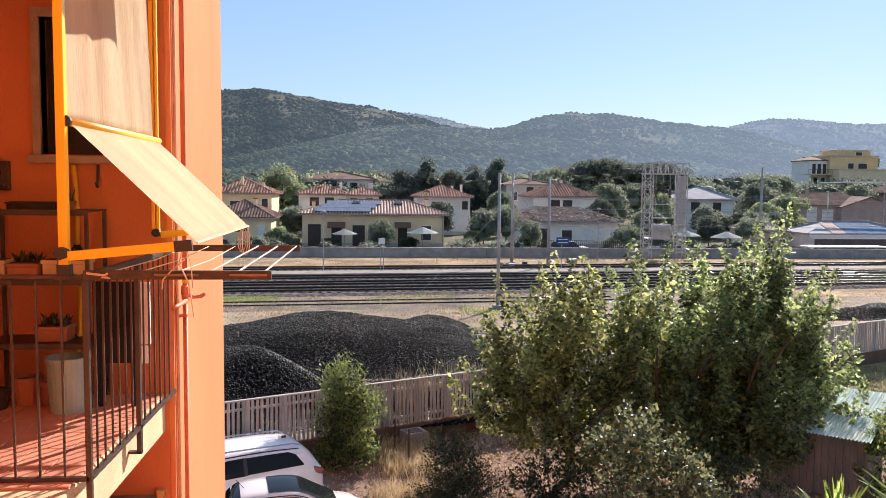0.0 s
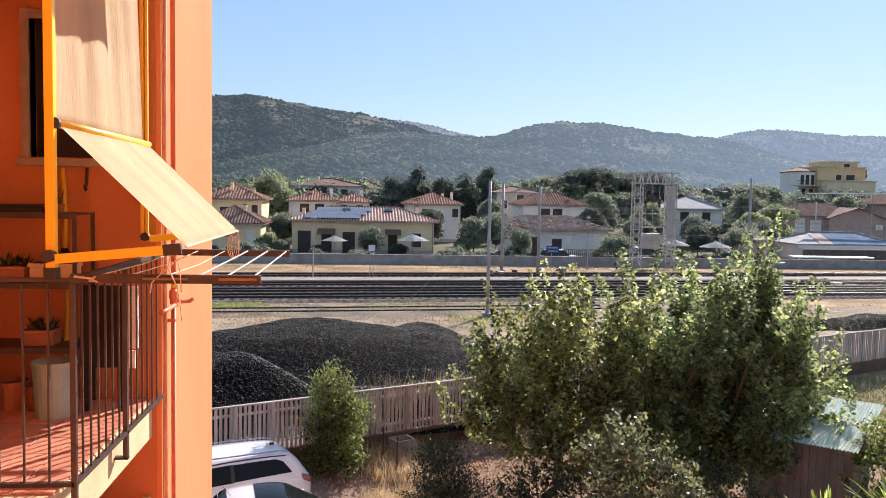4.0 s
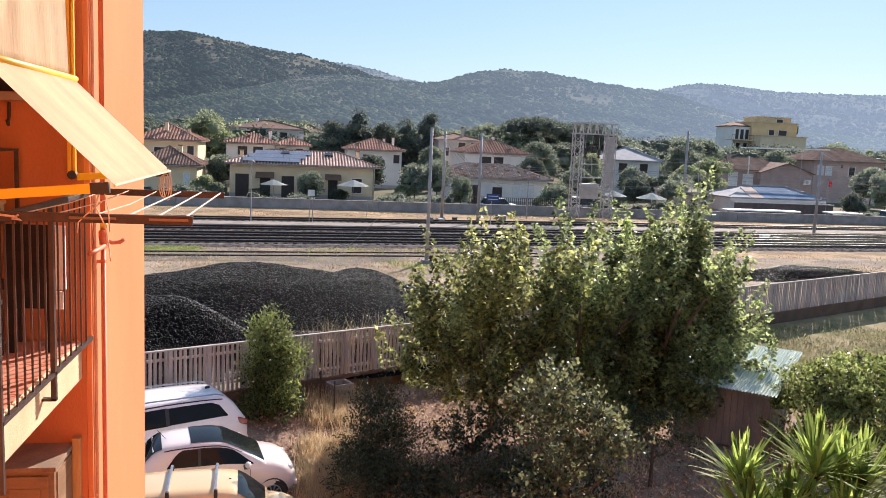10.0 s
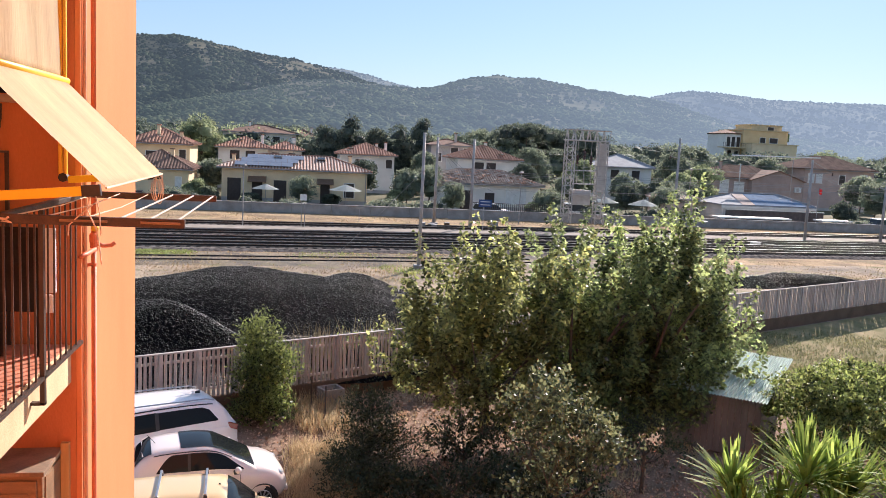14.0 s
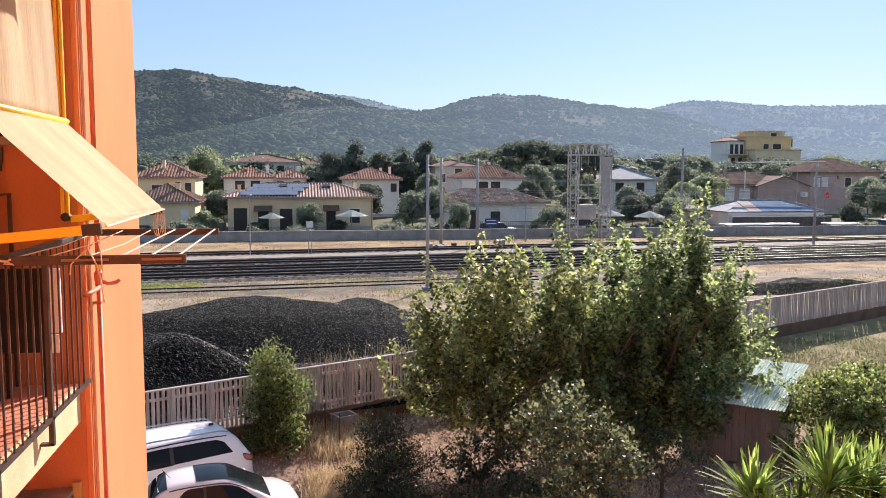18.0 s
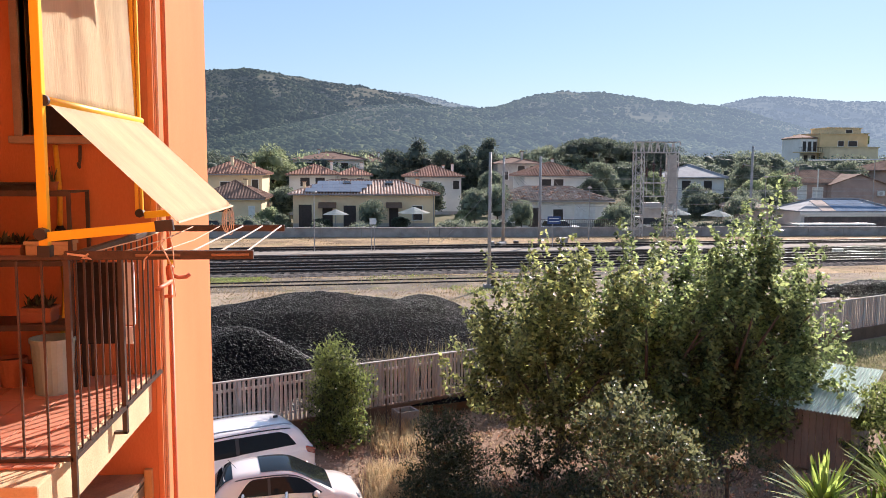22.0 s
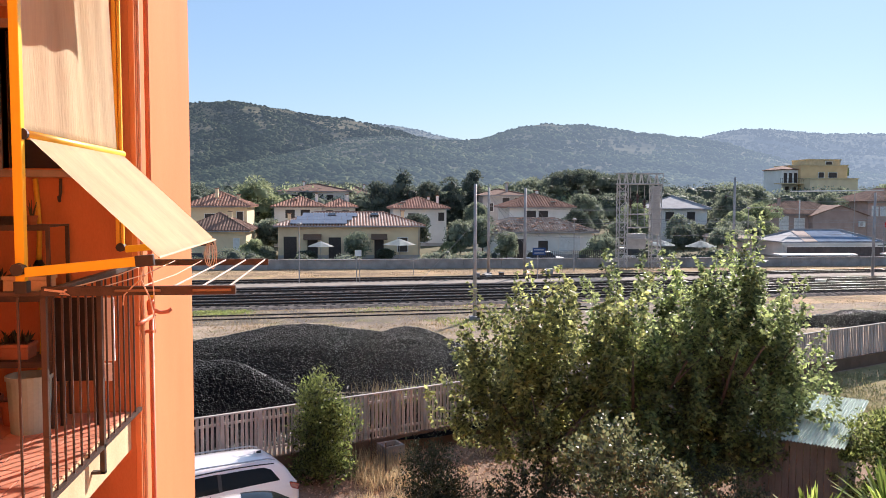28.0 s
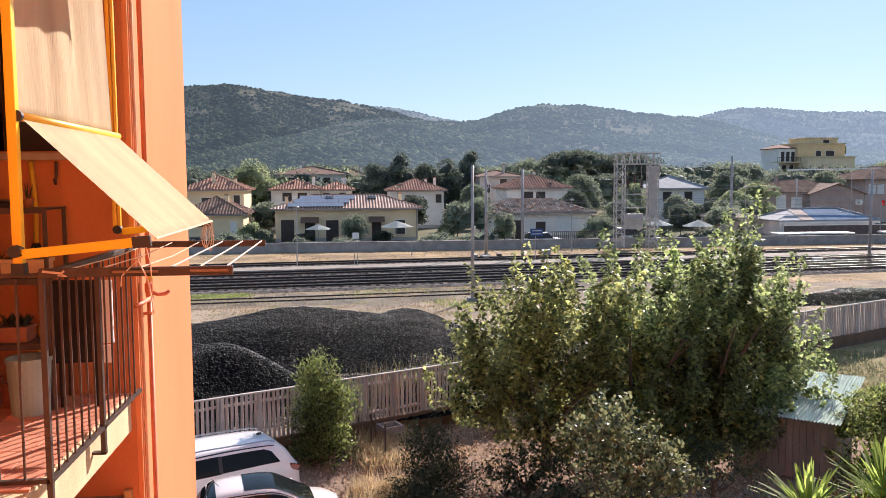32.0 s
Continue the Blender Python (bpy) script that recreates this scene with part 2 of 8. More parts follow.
RAIL_RUST = mat("rusty_rail_side", (0.05, 0.035, 0.028), (0.028, 0.022, 0.02), 3, 0.8, 0.1, 30)
SLEEPER = mat("concrete_sleeper", (0.075, 0.068, 0.062), (0.045, 0.04, 0.036), 3, 0.95, 0.3, 30, spec=0.1)
POLE = mat("galvanised_pole", (0.42, 0.39, 0.37), (0.31, 0.28, 0.26), 2, 0.65, 0.1, 30, metal=0.2)
# wire paled to look sunlit, the sun's brightness put into its colour
WIRE = mat("sunlit_pale_wire", (0.42, 0.39, 0.36), (0.3, 0.27, 0.25), 5, 0.5, metal=0.3)
TOWER = mat("zinc_lattice", (0.52, 0.49, 0.46), (0.4, 0.37, 0.34), 2, 0.7, 0.1, 30)
CERAMIC = mat("brown_insulator", (0.10, 0.05, 0.035), (0.07, 0.035, 0.025), 9, 0.3)
GLASS_DARK = mat("dark_window_glass", (0.02, 0.022, 0.024), (0.035, 0.037, 0.04), 0.5, 0.12, spec=0.4)
YELLOW_H = mat("render_yellow", (0.84, 0.67, 0.43), (0.74, 0.57, 0.36), 0.8, 0.92, 0.2, 12, spec=0.1)
WHITE_H = mat("render_white", (0.87, 0.82, 0.75), (0.77, 0.72, 0.65), 0.8, 0.92, 0.2, 12, spec=0.1)
PINK_H = mat("render_pink", (0.60, 0.44, 0.37), (0.5, 0.36, 0.3), 0.8, 0.92, 0.2, 12, spec=0.1)
GREY_H = mat("render_grey", (0.55, 0.5, 0.45), (0.45, 0.4, 0.36), 0.8, 0.92, 0.2, 12, spec=0.1)
ROOF = mat("clay_roof_tile", (0.42, 0.225, 0.155), (0.28, 0.15, 0.105), 1.4, 0.9, 0.5, 9, rnd=0.3, spec=0.1)
ROOF_PALE = mat("pale_roof_tile", (0.66, 0.49, 0.39), (0.48, 0.34, 0.27), 1.4, 0.85, 0.4, 9, rnd=0.3, spec=0.2)
ROOF_RUIN = mat("rubble_strewn_tile", (0.40, 0.315, 0.255), (0.25, 0.19, 0.155), 1.6, 0.95, 0.8, 7, rnd=0.35, spec=0.1)
TARP = mat("faded_blue_sheet_roof", (0.20, 0.27, 0.36), (0.14, 0.19, 0.26), 0.8, 0.9, 0.2, 9, spec=0.04)
ROOF_OLD = mat("old_mossy_tile", (0.27, 0.165, 0.12), (0.165, 0.10, 0.075), 1.1, 0.95, 0.7, 7, rnd=0.3, spec=0.1)
ROOF_METAL = mat("pale_metal_roof", (0.36, 0.35, 0.35), (0.26, 0.25, 0.25), 0.9, 0.8, 0.2, 10, spec=0.2)
SOLAR = mat("pale_roof_panel", (0.20, 0.215, 0.25), (0.14, 0.15, 0.18), 1.5, 0.3, 0.05, 8, spec=0.6)
DARK_WOOD = mat("dark_louvre", (0.045, 0.033, 0.027), (0.07, 0.05, 0.04), 4, 0.7, 0.2, 30)
BARK = mat("bark", (0.12, 0.085, 0.06), (0.075, 0.052, 0.038), 6, 0.95, 0.8, 30)

def translucent(m, part_=0.35):
    """Lets part of the light through a cloth."""
    n, l = m.node_tree.nodes, m.node_tree.links
    p, o = n["Principled BSDF"], n["Material Output"]
    tr, ms = n.new("ShaderNodeBsdfTranslucent"), n.new("ShaderNodeMixShader")
    l.new(p.inputs["Base Color"].links[0].from_socket, tr.inputs["Color"])
    ms.inputs["Fac"].default_value = part_
    l.new(p.outputs["BSDF"], ms.inputs[1])
    l.new(tr.outputs["BSDF"], ms.inputs[2])
    l.new(ms.outputs["Shader"], o.inputs["Surface"])


translucent(CANVAS, 0.1)
L_MAPLE = leaf_mat("tree_leaf", (0.045, 0.060, 0.032), (0.28, 0.325, 0.128), 0.5, 0.45, 0.55, spec=0.2, glow=2.4)
L_MAPLE_Y = leaf_mat("yellowing_tree_leaf", (0.044, 0.054, 0.028), (0.305, 0.315, 0.115), 0.5, 0.45, 0.55, spec=0.2, glow=2.3)
L_DARK = leaf_mat("dark_shrub_leaf", (0.014, 0.02, 0.010), (0.072, 0.084, 0.042), 0.25, 0.42, spec=0.25)
L_FIG = leaf_mat("glossy_olive_leaf", (0.020, 0.026, 0.014), (0.19, 0.20, 0.095), 0.33, 0.42, spec=0.28, glow=2.3)
L_BRIGHT = leaf_mat("bright_shrub_leaf", (0.010, 0.016, 0.007), (0.17, 0.20, 0.058), 0.42, 0.42, spec=0.3, glow=2.8)
L_HEDGE = leaf_mat("hedge_leaf", (0.013, 0.021, 0.008), (0.30, 0.35, 0.11), 0.38, 0.45, spec=0.25, glow=2.2)
L_YUCCA = leaf_mat("yucca_blade", (0.065, 0.10, 0.022), (0.29, 0.36, 0.085), 0.45, 0.6, spec=0.12, glow=2.3)
# Town and far foliage greyed and lightened, with distance haze put into the colours
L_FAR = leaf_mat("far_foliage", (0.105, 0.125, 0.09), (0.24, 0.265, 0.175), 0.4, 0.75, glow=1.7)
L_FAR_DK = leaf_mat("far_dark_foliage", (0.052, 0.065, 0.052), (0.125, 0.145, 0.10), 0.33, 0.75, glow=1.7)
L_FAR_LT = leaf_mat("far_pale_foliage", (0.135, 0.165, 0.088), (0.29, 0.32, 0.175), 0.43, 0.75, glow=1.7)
STRAW = leaf_mat("dry_straw", (0.38, 0.285, 0.155), (0.62, 0.49, 0.295), 0.4, 0.7, 0.2, glow=1.4)
DRY = leaf_mat("dry_verge_grass", (0.27, 0.195, 0.11), (0.46, 0.345, 0.195), 0.3, 0.8, 0.45, glow=1.4)
TOWN = mat("garden_ground_of_town", (0.10, 0.095, 0.05), (0.19, 0.155, 0.09), 0.15, 0.98, 0.6, 2, spec=0.1)

# ---- building tools ----
def part(name, bm, material, parent=None, label="", smooth=False):
    """Links a bmesh (or a mesh) as one object, under a thing if one is given."""
    if isinstance(bm, bmesh.types.BMesh):
        me = bpy.data.meshes.new(name)
        bm.to_mesh(me)
        bm.free()
    else:
        me = bm
    if not me.materials:
        me.materials.append(material)
    if smooth:
        me.polygons.foreach_set("use_smooth", [True] * len(me.polygons))
    ob = new(name, me)
    if parent is not None:
        ob.parent = parent
    if label:
        tagged(ob, label)
    return ob


def thing(name, label, category, at=(0, 0, 0), rz=0, group="", kind="", scale=1.0):
    ob = new(name)
    ob.empty_display_size = 0.2
    ob.matrix_basis = pose(*at, 0, 0, rz)
    ob.scale = (scale,) * 3
    return tagged(ob, label, category, group, kind)


def garden(x, y):
    """A place in the garden from the plan drawn at yard level."""
    return (GS * x, GS * y, garden_z(GS * x, GS * y))


GS = 1.12


def box(bm, x0, y0, z0, x1, y1, z1, bevel=0.0, m=None):
    vs = [bm.verts.new(p if m is None else m @ Vector(p)) for p in
          ((x0, y0, z0), (x1, y0, z0), (x1, y1, z0), (x0, y1, z0), (x0, y0, z1), (x1, y0, z1), (x1, y1, z1), (x0, y1, z1))]
    fs = [bm.faces.new([vs[i] for i in f]) for f in ((3, 2, 1, 0), (4, 5, 6, 7), (0, 1, 5, 4), (1, 2, 6, 5), (2, 3, 7, 6), (3, 0, 4, 7))]
    if bevel:
        bmesh.ops.bevel(bm, geom=list({e for f in fs for e in f.edges}), offset=bevel, segments=2, affect="EDGES", profile=0.6)
    return bm


def nbox(*a, **k):
    return box(bmesh.new(), *a, **k)


def tube(bm, pts, r, n=8, cap=True, r1=None):
    """A round bar through the points, its radius running from r to r1."""
    pts = [Vector(p) for p in pts]
    r1 = r if r1 is None else r1
    rings = []
    for i, p in enumerate(pts):
        d = (pts[min(i + 1, len(pts) - 1)] - pts[max(i - 1, 0)]).normalized()
        a = d.orthogonal().normalized() if abs(d.z) < 0.95 else Vector((1, 0, 0)).cross(d).normalized()
        if abs(d.z) < 0.95:
            a = Vector((0, 0, 1)).cross(d).normalized()
        b = d.cross(a)
        rr = r + (r1 - r) * i / (len(pts) - 1)
        rings.append([bm.verts.new(p + rr * (math.cos(2 * math.pi * k / n) * a + math.sin(2 * math.pi * k / n) * b)) for k in range(n)])
    for s, t in zip(rings, rings[1:]):
        for k in range(n):
            bm.faces.new((s[k], s[(k + 1) % n], t[(k + 1) % n], t[k]))
    if cap:
        bm.faces.new(rings[0][::-1])
        bm.faces.new(rings[-1])
    return bm


def ntube(*a, **k):
    return tube(bmesh.new(), *a, **k)


def lathe(bm, profile, n=20, c=(0, 0, 0)):
    """A turned body from (radius, height) pairs."""
    rings = [[bm.verts.new((c[0] + r * math.cos(2 * math.pi * k / n), c[1] + r * math.sin(2 * math.pi * k / n), c[2] + z)) for k in range(n)] for r, z in profile]
    for s, t in zip(rings, rings[1:]):
        for k in range(n):
            bm.faces.new((s[k], s[(k + 1) % n], t[(k + 1) % n], t[k]))
    return bm


def raw(name, verts, faces):
    me = bpy.data.meshes.new(name)
    me.from_pydata([tuple(v) for v in verts], [], [tuple(f) for f in faces])
    me.update()
    return me


def quads(name, v):
    """A mesh of separate quads from an array of shape (n, 4, 3)."""
    v = np.asarray(v, dtype=np.float32)
    n = len(v)
    me = bpy.data.meshes.new(name)
    me.vertices.add(4 * n)
    me.vertices.foreach_set("co", v.ravel())
    me.loops.add(4 * n)
    me.loops.foreach_set("vertex_index", np.arange(4 * n, dtype=np.int32))
    me.polygons.add(n)
    me.polygons.foreach_set("loop_start", np.arange(0, 4 * n, 4, dtype=np.int32))
    me.update()
    me.validate()
    return me


def unit(v):
    return v / np.maximum(np.linalg.norm(v, axis=-1, keepdims=True), 1e-9)


def leaves(rng, at, along, size, wide=0.55, fold=0.25, spread=0.9):
    """Leaf blades at points, growing roughly along the given directions: (n, 4, 3)."""
    n = len(at)
    d = unit(along + spread * rng.normal(size=(n, 3)))
    side = unit(np.cross(d, rng.normal(size=(n, 3))))
    up = np.cross(side, d)
    s = size * rng.uniform(0.65, 1.3, (n, 1)) if np.isscalar(size) else np.asarray(size)[:, None] * rng.uniform(0.7, 1.25, (n, 1))
    mid = at + d * s * 0.45 + up * s * fold * 0.3
    return np.stack([at, mid + side * s * wide * 0.5, at + d * s - up * s * fold * 0.3, mid - side * s * wide * 0.5], 1)


def crown(rng, blobs, shoots, per, length, size, rise=0.8, inner=0.25, wide=0.55, spread=0.9):
    """Leaves set along shoots that leave the surface of several ellipsoids, outwards and upwards. blobs: (centre, radii)."""
    at, along = [], []
    w = np.array([r[0] * r[1] + r[0] * r[2] + r[1] * r[2] for _, r in blobs], float)
    pick = rng.choice(len(blobs), shoots, p=w / w.sum())
    c = np.array([b[0] for b in blobs], float)[pick]
    r = np.array([b[1] for b in blobs], float)[pick]
    u = unit(rng.normal(size=(shoots, 3)))
    u[:, 2] = np.where(u[:, 2] < -0.35, -u[:, 2], u[:, 2])
    depth = 1 - inner * rng.random((shoots, 1)) ** 1.5 * 2
    p = c + u * r * depth
    d = unit(u * (1, 1, 0.6) + np.array([0, 0, rise]) + 0.35 * rng.normal(size=(shoots, 3)))
    ln = length * rng.uniform(0.5, 1.3, (shoots, 1))
    k = np.linspace(0, 1, per)[None, :, None]
    pts = (p[:, None] + d[:, None] * ln[:, None] * k + np.array([0, 0, -0.10])[None, None] * (k ** 2) * ln[:, None]).reshape(-1, 3)
    pts = pts + 0.35 * size * rng.normal(size=pts.shape)
    dd = np.repeat(d, per, 0)
    sz = np.tile(np.linspace(1.0, 0.6, per), shoots) * size
    return leaves(rng, pts, dd * 0.7, sz, wide, spread=spread)


def plumes(rng, blobs, count, size, tall=(1.0, 1.9), girth=0.34, density=95, droop=0.55):
    """A crown of upright leafy branches: each one a tapering plume of drooping leaves, set over several ellipsoids."""
    w = np.array([r[0] * r[1] * r[2] for _, r in blobs], float) ** 0.67
    pick = rng.choice(len(blobs), count, p=w / w.sum())
    c = np.array([b[0] for b in blobs], float)[pick]
    r = np.array([b[1] for b in blobs], float)[pick]
    u = unit(rng.normal(size=(count, 3)))
    foot = c + u * r * rng.uniform(0.55, 1.0, (count, 1))
    ax = unit(np.stack([u[:, 0] * 0.5, u[:, 1] * 0.5, np.full(count, 1.0)], 1) + 0.16 * rng.normal(size=(count, 3)))
    ln = rng.uniform(*tall, (count, 1)) * np.where(u[:, 2:] < -0.2, 0.6, np.where(u[:, 2:] > 0.35, 1.2, 0.9))
    girth = girth * np.where(u[:, 2] > 0.35, 0.72, 1.0)[:, None, None]
    foot = foot - ax * ln * 0.45
    k = rng.random((count, density, 1)) ** 0.85
    a = rng.uniform(0, 2 * math.pi, (count, density, 1))
    g = girth * rng.uniform(0.7, 1.35, (count, 1, 1)) * (1 - k) ** 0.6 * np.minimum(1, k * 4 + 0.35) * np.sqrt(rng.uniform(0.15, 1.0, (count, density, 1)))
    out = np.concatenate([np.cos(a), np.sin(a), 0 * a], 2)
    pts = foot[:, None] + ax[:, None] * ln[:, None] * k + out * g
    d = out + np.array([0, 0, 0.25 - droop])
    return leaves(rng, pts.reshape(-1, 3), d.reshape(-1, 3), size, 0.62, spread=0.55)


def trunk_mesh(rng, base, height, r, limbs, reach, lean=(0, 0)):
    """A tapered trunk that forks into limbs."""
    bm = bmesh.new()
    b = Vector(base)
    top = b + Vector((lean[0], lean[1], height))
    tube(bm, [b - Vector((0, 0, 0.1)), b + (top - b) * 0.3 + Vector((0.06 * r, 0.3 * r, 0)), b + (top - b) * 0.7, top], r, 9, r1=r * 0.6)
    for i in range(limbs):
        a = 2 * math.pi * (i + rng.uniform(0, 0.6)) / limbs
        s = b + (top - b) * rng.uniform(0.45, 0.95)
        e = s + Vector((math.cos(a) * reach, math.sin(a) * reach, rng.uniform(0.7, 1.4) * reach))
        tube(bm, [s, s.lerp(e, 0.5) + Vector((0, 0, -0.12 * reach)), e], r * 0.42, 6, r1=r * 0.1)
        f = s.lerp(e, 0.55)
        g = f + Vector((rng.uniform(-1, 1), rng.uniform(-1, 1), 1.0)) * reach * 0.55
        tube(bm, [f, f.lerp(g, 0.5), g], r * 0.2, 5, r1=r * 0.06)
    return bm


def tree(name, label, rng, base, height, r, limbs, reach, blobs, shoots, per, length, size, leafmat, category="tree", lean=(0, 0), group="", **k):
    low = base[1] < 30
    t = thing(name, label, category, garden(base[0], base[1]) if low else base, group=group, scale=GS if low else 1.0)
    part("trunk", trunk_mesh(rng, (0, 0, 0), height, r, limbs, reach, lean), BARK, t)
    if per == 0:
        part("crown", quads("crown", plumes(rng, blobs, shoots, size, length, **k)), leafmat, t)
    else:
        part("crown", quads("crown", crown(rng, blobs, shoots, per, length, size, **k)), leafmat, t)
    return t


def fan(bm, pts):
    return bm.faces.new([bm.verts.new(p) for p in pts])

# ---- ground ----
def sheet(name, pts, z, material, label, category="ground"):
    bm = bmesh.new()
    fan(bm, [(x, y, z) for x, y in pts])
    return tagged(part(name, bm, material), label, category, kind="structure")


def fence_y(x):
    return 23.7 + 0.475 * x


def track_y(y0, x):
    return y0 + 0.1 * x


GZ = -0.87


def garden_z(x, y):
    """The garden lies lower than the railway yard and rises a little towards the fence."""
    d = (fence_y(x) - y) / 1.107
    k = min(1.0, max(0.0, 1 - d / 4.5))
    return GZ + 0.42 * k * k * (3 - 2 * k) + 0.06 * noise.noise((x * 0.4, y * 0.4, 0)) * min(1, max(0, d))


def ground_sheet():
    o = [(-2600, -600), (2600, -600), (2600, 2600), (-2600, 2600)]
    q = [(-30, -30), (50, -30), (50, fence_y(50)), (-30, fence_y(-30))]
    b = bmesh.new()
    for i in range(4):
        j = (i + 1) % 4
        fan(b, [(*o[i], -0.02), (*o[j], -0.02), (*q[j], -0.02), (*q[i], -0.02)])
    tagged(part("ground", b, GROUND), "dry brown open ground with patchy grass", "ground", kind="structure")


def garden_sheet(name, x0, x1, y0, lift, material, label, rim=0.0):
    nx, ny = int((x1 - x0) / 0.5), 90
    v, f = [], []
    for j in range(ny + 1):
        for i in range(nx + 1):
            x = x0 + (x1 - x0) * i / nx
            y = y0 + (fence_y(x) - rim - y0) * j / ny
            v.append((x, y, garden_z(x, y) + lift))
    w = nx + 1
    for j in range(ny):
        for i in range(nx):
            f.append((j * w + i, j * w + i + 1, (j + 1) * w + i + 1, (j + 1) * w + i))
    tagged(part(name, raw(name, v, f), material, smooth=True), label, "ground", kind="structure")


ground_sheet()
garden_sheet("garden_ground", -30, 50, -30, 0, GARDEN, "bare brown garden soil with dry leaf litter")
garden_sheet("lawn", 16.5, 49.5, 19.5, 0.014, LAWN, "patchy dry lawn along the fence", 0.3)
sheet("goods_yard", [(-140, 5), (-40, fence_y(-40) + 0.1), (50, fence_y(50) + 0.1), (220, 60), (220, 72), (-140, 36)], 0.004, GRAVEL, "pale gravel and dirt goods yard")
sheet("verge", [(-160, 34), (260, 76), (260, 83.4), (-160, 83.4)], 0.008, VERGE, "dry yellow grass verge beside the railway")


sheet("town_gardens", [(-300, 83.8), (400, 83.8), (500, 335), (-400, 335)], 0.006, TOWN, "shaded green and brown gardens of the town")


# ---- hills ----
RIDGE_LEFT = ((-0.9, 0.095), (-0.4, 0.106), (-0.179, 0.1139), (-0.125, 0.1166), (-0.093, 0.1116), (-0.051, 0.1036), (0.007, 0.0966), (0.036, 0.0915), (0.066, 0.0835), (0.096, 0.0745), (0.16, 0.060), (0.3, 0.04), (1.1, 0.02))
RIDGE_FRONT = ((-0.9, 0.02), (-0.179, 0.0335), (-0.147, 0.0384), (-0.106, 0.0469), (-0.055, 0.0584), (-0.007, 0.0716), (0.025, 0.0762), (0.057, 0.077), (0.096, 0.0750), (0.142, 0.0732), (0.165, 0.0755), (0.191, 0.0848),
               (0.229, 0.0955), (0.261, 0.0954), (0.307, 0.092), (0.37, 0.0837), (0.415, 0.0816), (0.445, 0.0796), (0.485, 0.0722), (0.524, 0.0623), (0.565, 0.0523), (0.6, 0.046), (0.7, 0.035), (1.1, 0.025))
RIDGE_FAR = ((-0.6, 0.06), (-0.1, 0.08), (0.0, 0.089), (0.03, 0.0917), (0.066, 0.0908), (0.111, 0.0794), (0.142, 0.0741), (0.25, 0.062), (0.4, 0.072), (0.445, 0.0801), (0.468, 0.0869),
             (0.502, 0.0927), (0.56, 0.0921), (0.621, 0.0875), (0.682, 0.0887), (0.794, 0.0923), (1.1, 0.088))


def wave(x, y, f, p):
    """Smooth uneven relief between -1 and 1."""
    return (np.sin(x * f + 1.7 * np.sin(y * f * 0.6 + p)) * np.cos(y * f * 0.8 + 1.3 * np.sin(x * f * 0.7 + 2 * p)))


def hill_height(x, y, ridge, y0, y1, relief):
    """Height of a range whose crest stands y1 away; x across, y away."""
    u = x / np.maximum(y, 1)
    us = np.linspace(-0.9, 1.2, 421)
    es = np.interp(us, [p[0] for p in ridge], [p[1] for p in ridge])
    es = np.convolve(np.pad(es, 3, "edge"), np.ones(7) / 7, "valid")
    e = np.interp(u, us, es)
    k = np.clip((y - y0) / (y1 - y0), 0, 1)
    s = (0.55 * k + 0.45 * k * k * (3 - 2 * k)) * np.where(y > y1, 1 - 0.5 * np.clip((y - y1) / 700, 0, 1), 1)
    w = x + 55 * np.sin(y * 0.006 + y1) + 22 * np.sin(y * 0.017 + x * 0.004)
    gully = 0.6 * np.abs(np.sin(w * 0.0085 + y1)) + 0.28 * np.abs(np.sin(w * 0.023 + 1.0)) + 0.12 * np.abs(np.sin(w * 0.057 + y * 0.01))
    body = (1 - relief * (1 - gully) * np.sin(math.pi * k)) + 0.05 * wave(x, y, 0.021, y1) * np.sin(math.pi * k)
    return (e * y1 + 7.2 - 0.0028 * y1) * s * body - 1.5 * (1 - k) + 1.1 * wave(x, y, 0.09, 1.0) * k


def lumps(name, pts, sizes, rng, sides=5, squash=(0.7, 1.15), jitter=(0.72, 1.28)):
    """Many rounded, uneven tree masses in one mesh: a crest, a girth and a foot ring each."""
    a = np.arange(sides) * 2 * math.pi / sides
    ring = np.stack([np.cos(a), np.sin(a), np.zeros(sides)], 1)
    iv = np.concatenate([[[0, 0, 0.78]], ring * (0.8, 0.8, 1) + (0, 0, 0.45), ring * (0.95, 0.95, 1) + (0, 0, -0.45)])
    fi = [(0, 1 + i, 1 + (i + 1) % sides) for i in range(sides)]
    for i in range(sides):
        j = (i + 1) % sides
        fi += [(1 + i, 1 + sides + i, 1 + sides + j), (1 + i, 1 + sides + j, 1 + j)]
    fi, n = np.array(fi), len(pts)
    t = rng.uniform(0, 6.28, (n, 1))
    v = np.repeat(iv[None], n, 0) * rng.uniform(*jitter, (n, len(iv), 1))
    x_, y_ = v[..., 0] * np.cos(t) - v[..., 1] * np.sin(t), v[..., 0] * np.sin(t) + v[..., 1] * np.cos(t)
    v = np.stack([x_, y_, v[..., 2] * rng.uniform(*squash, (n, 1))], -1) * np.asarray(sizes)[:, None, None] + np.asarray(pts)[:, None]
    f = (fi[None] + (np.arange(n) * len(iv))[:, None, None]).reshape(-1, 3)
    me = bpy.data.meshes.new(name)
    me.vertices.add(n * len(iv))
    me.vertices.foreach_set("co", v.astype(np.float32).ravel())
    me.loops.add(len(f) * 3)
    me.loops.foreach_set("vertex_index", f.astype(np.int32).ravel())
    me.polygons.add(len(f))
    me.polygons.foreach_set("loop_start", np.arange(0, len(f) * 3, 3, dtype=np.int32))
    me.update()
    return me


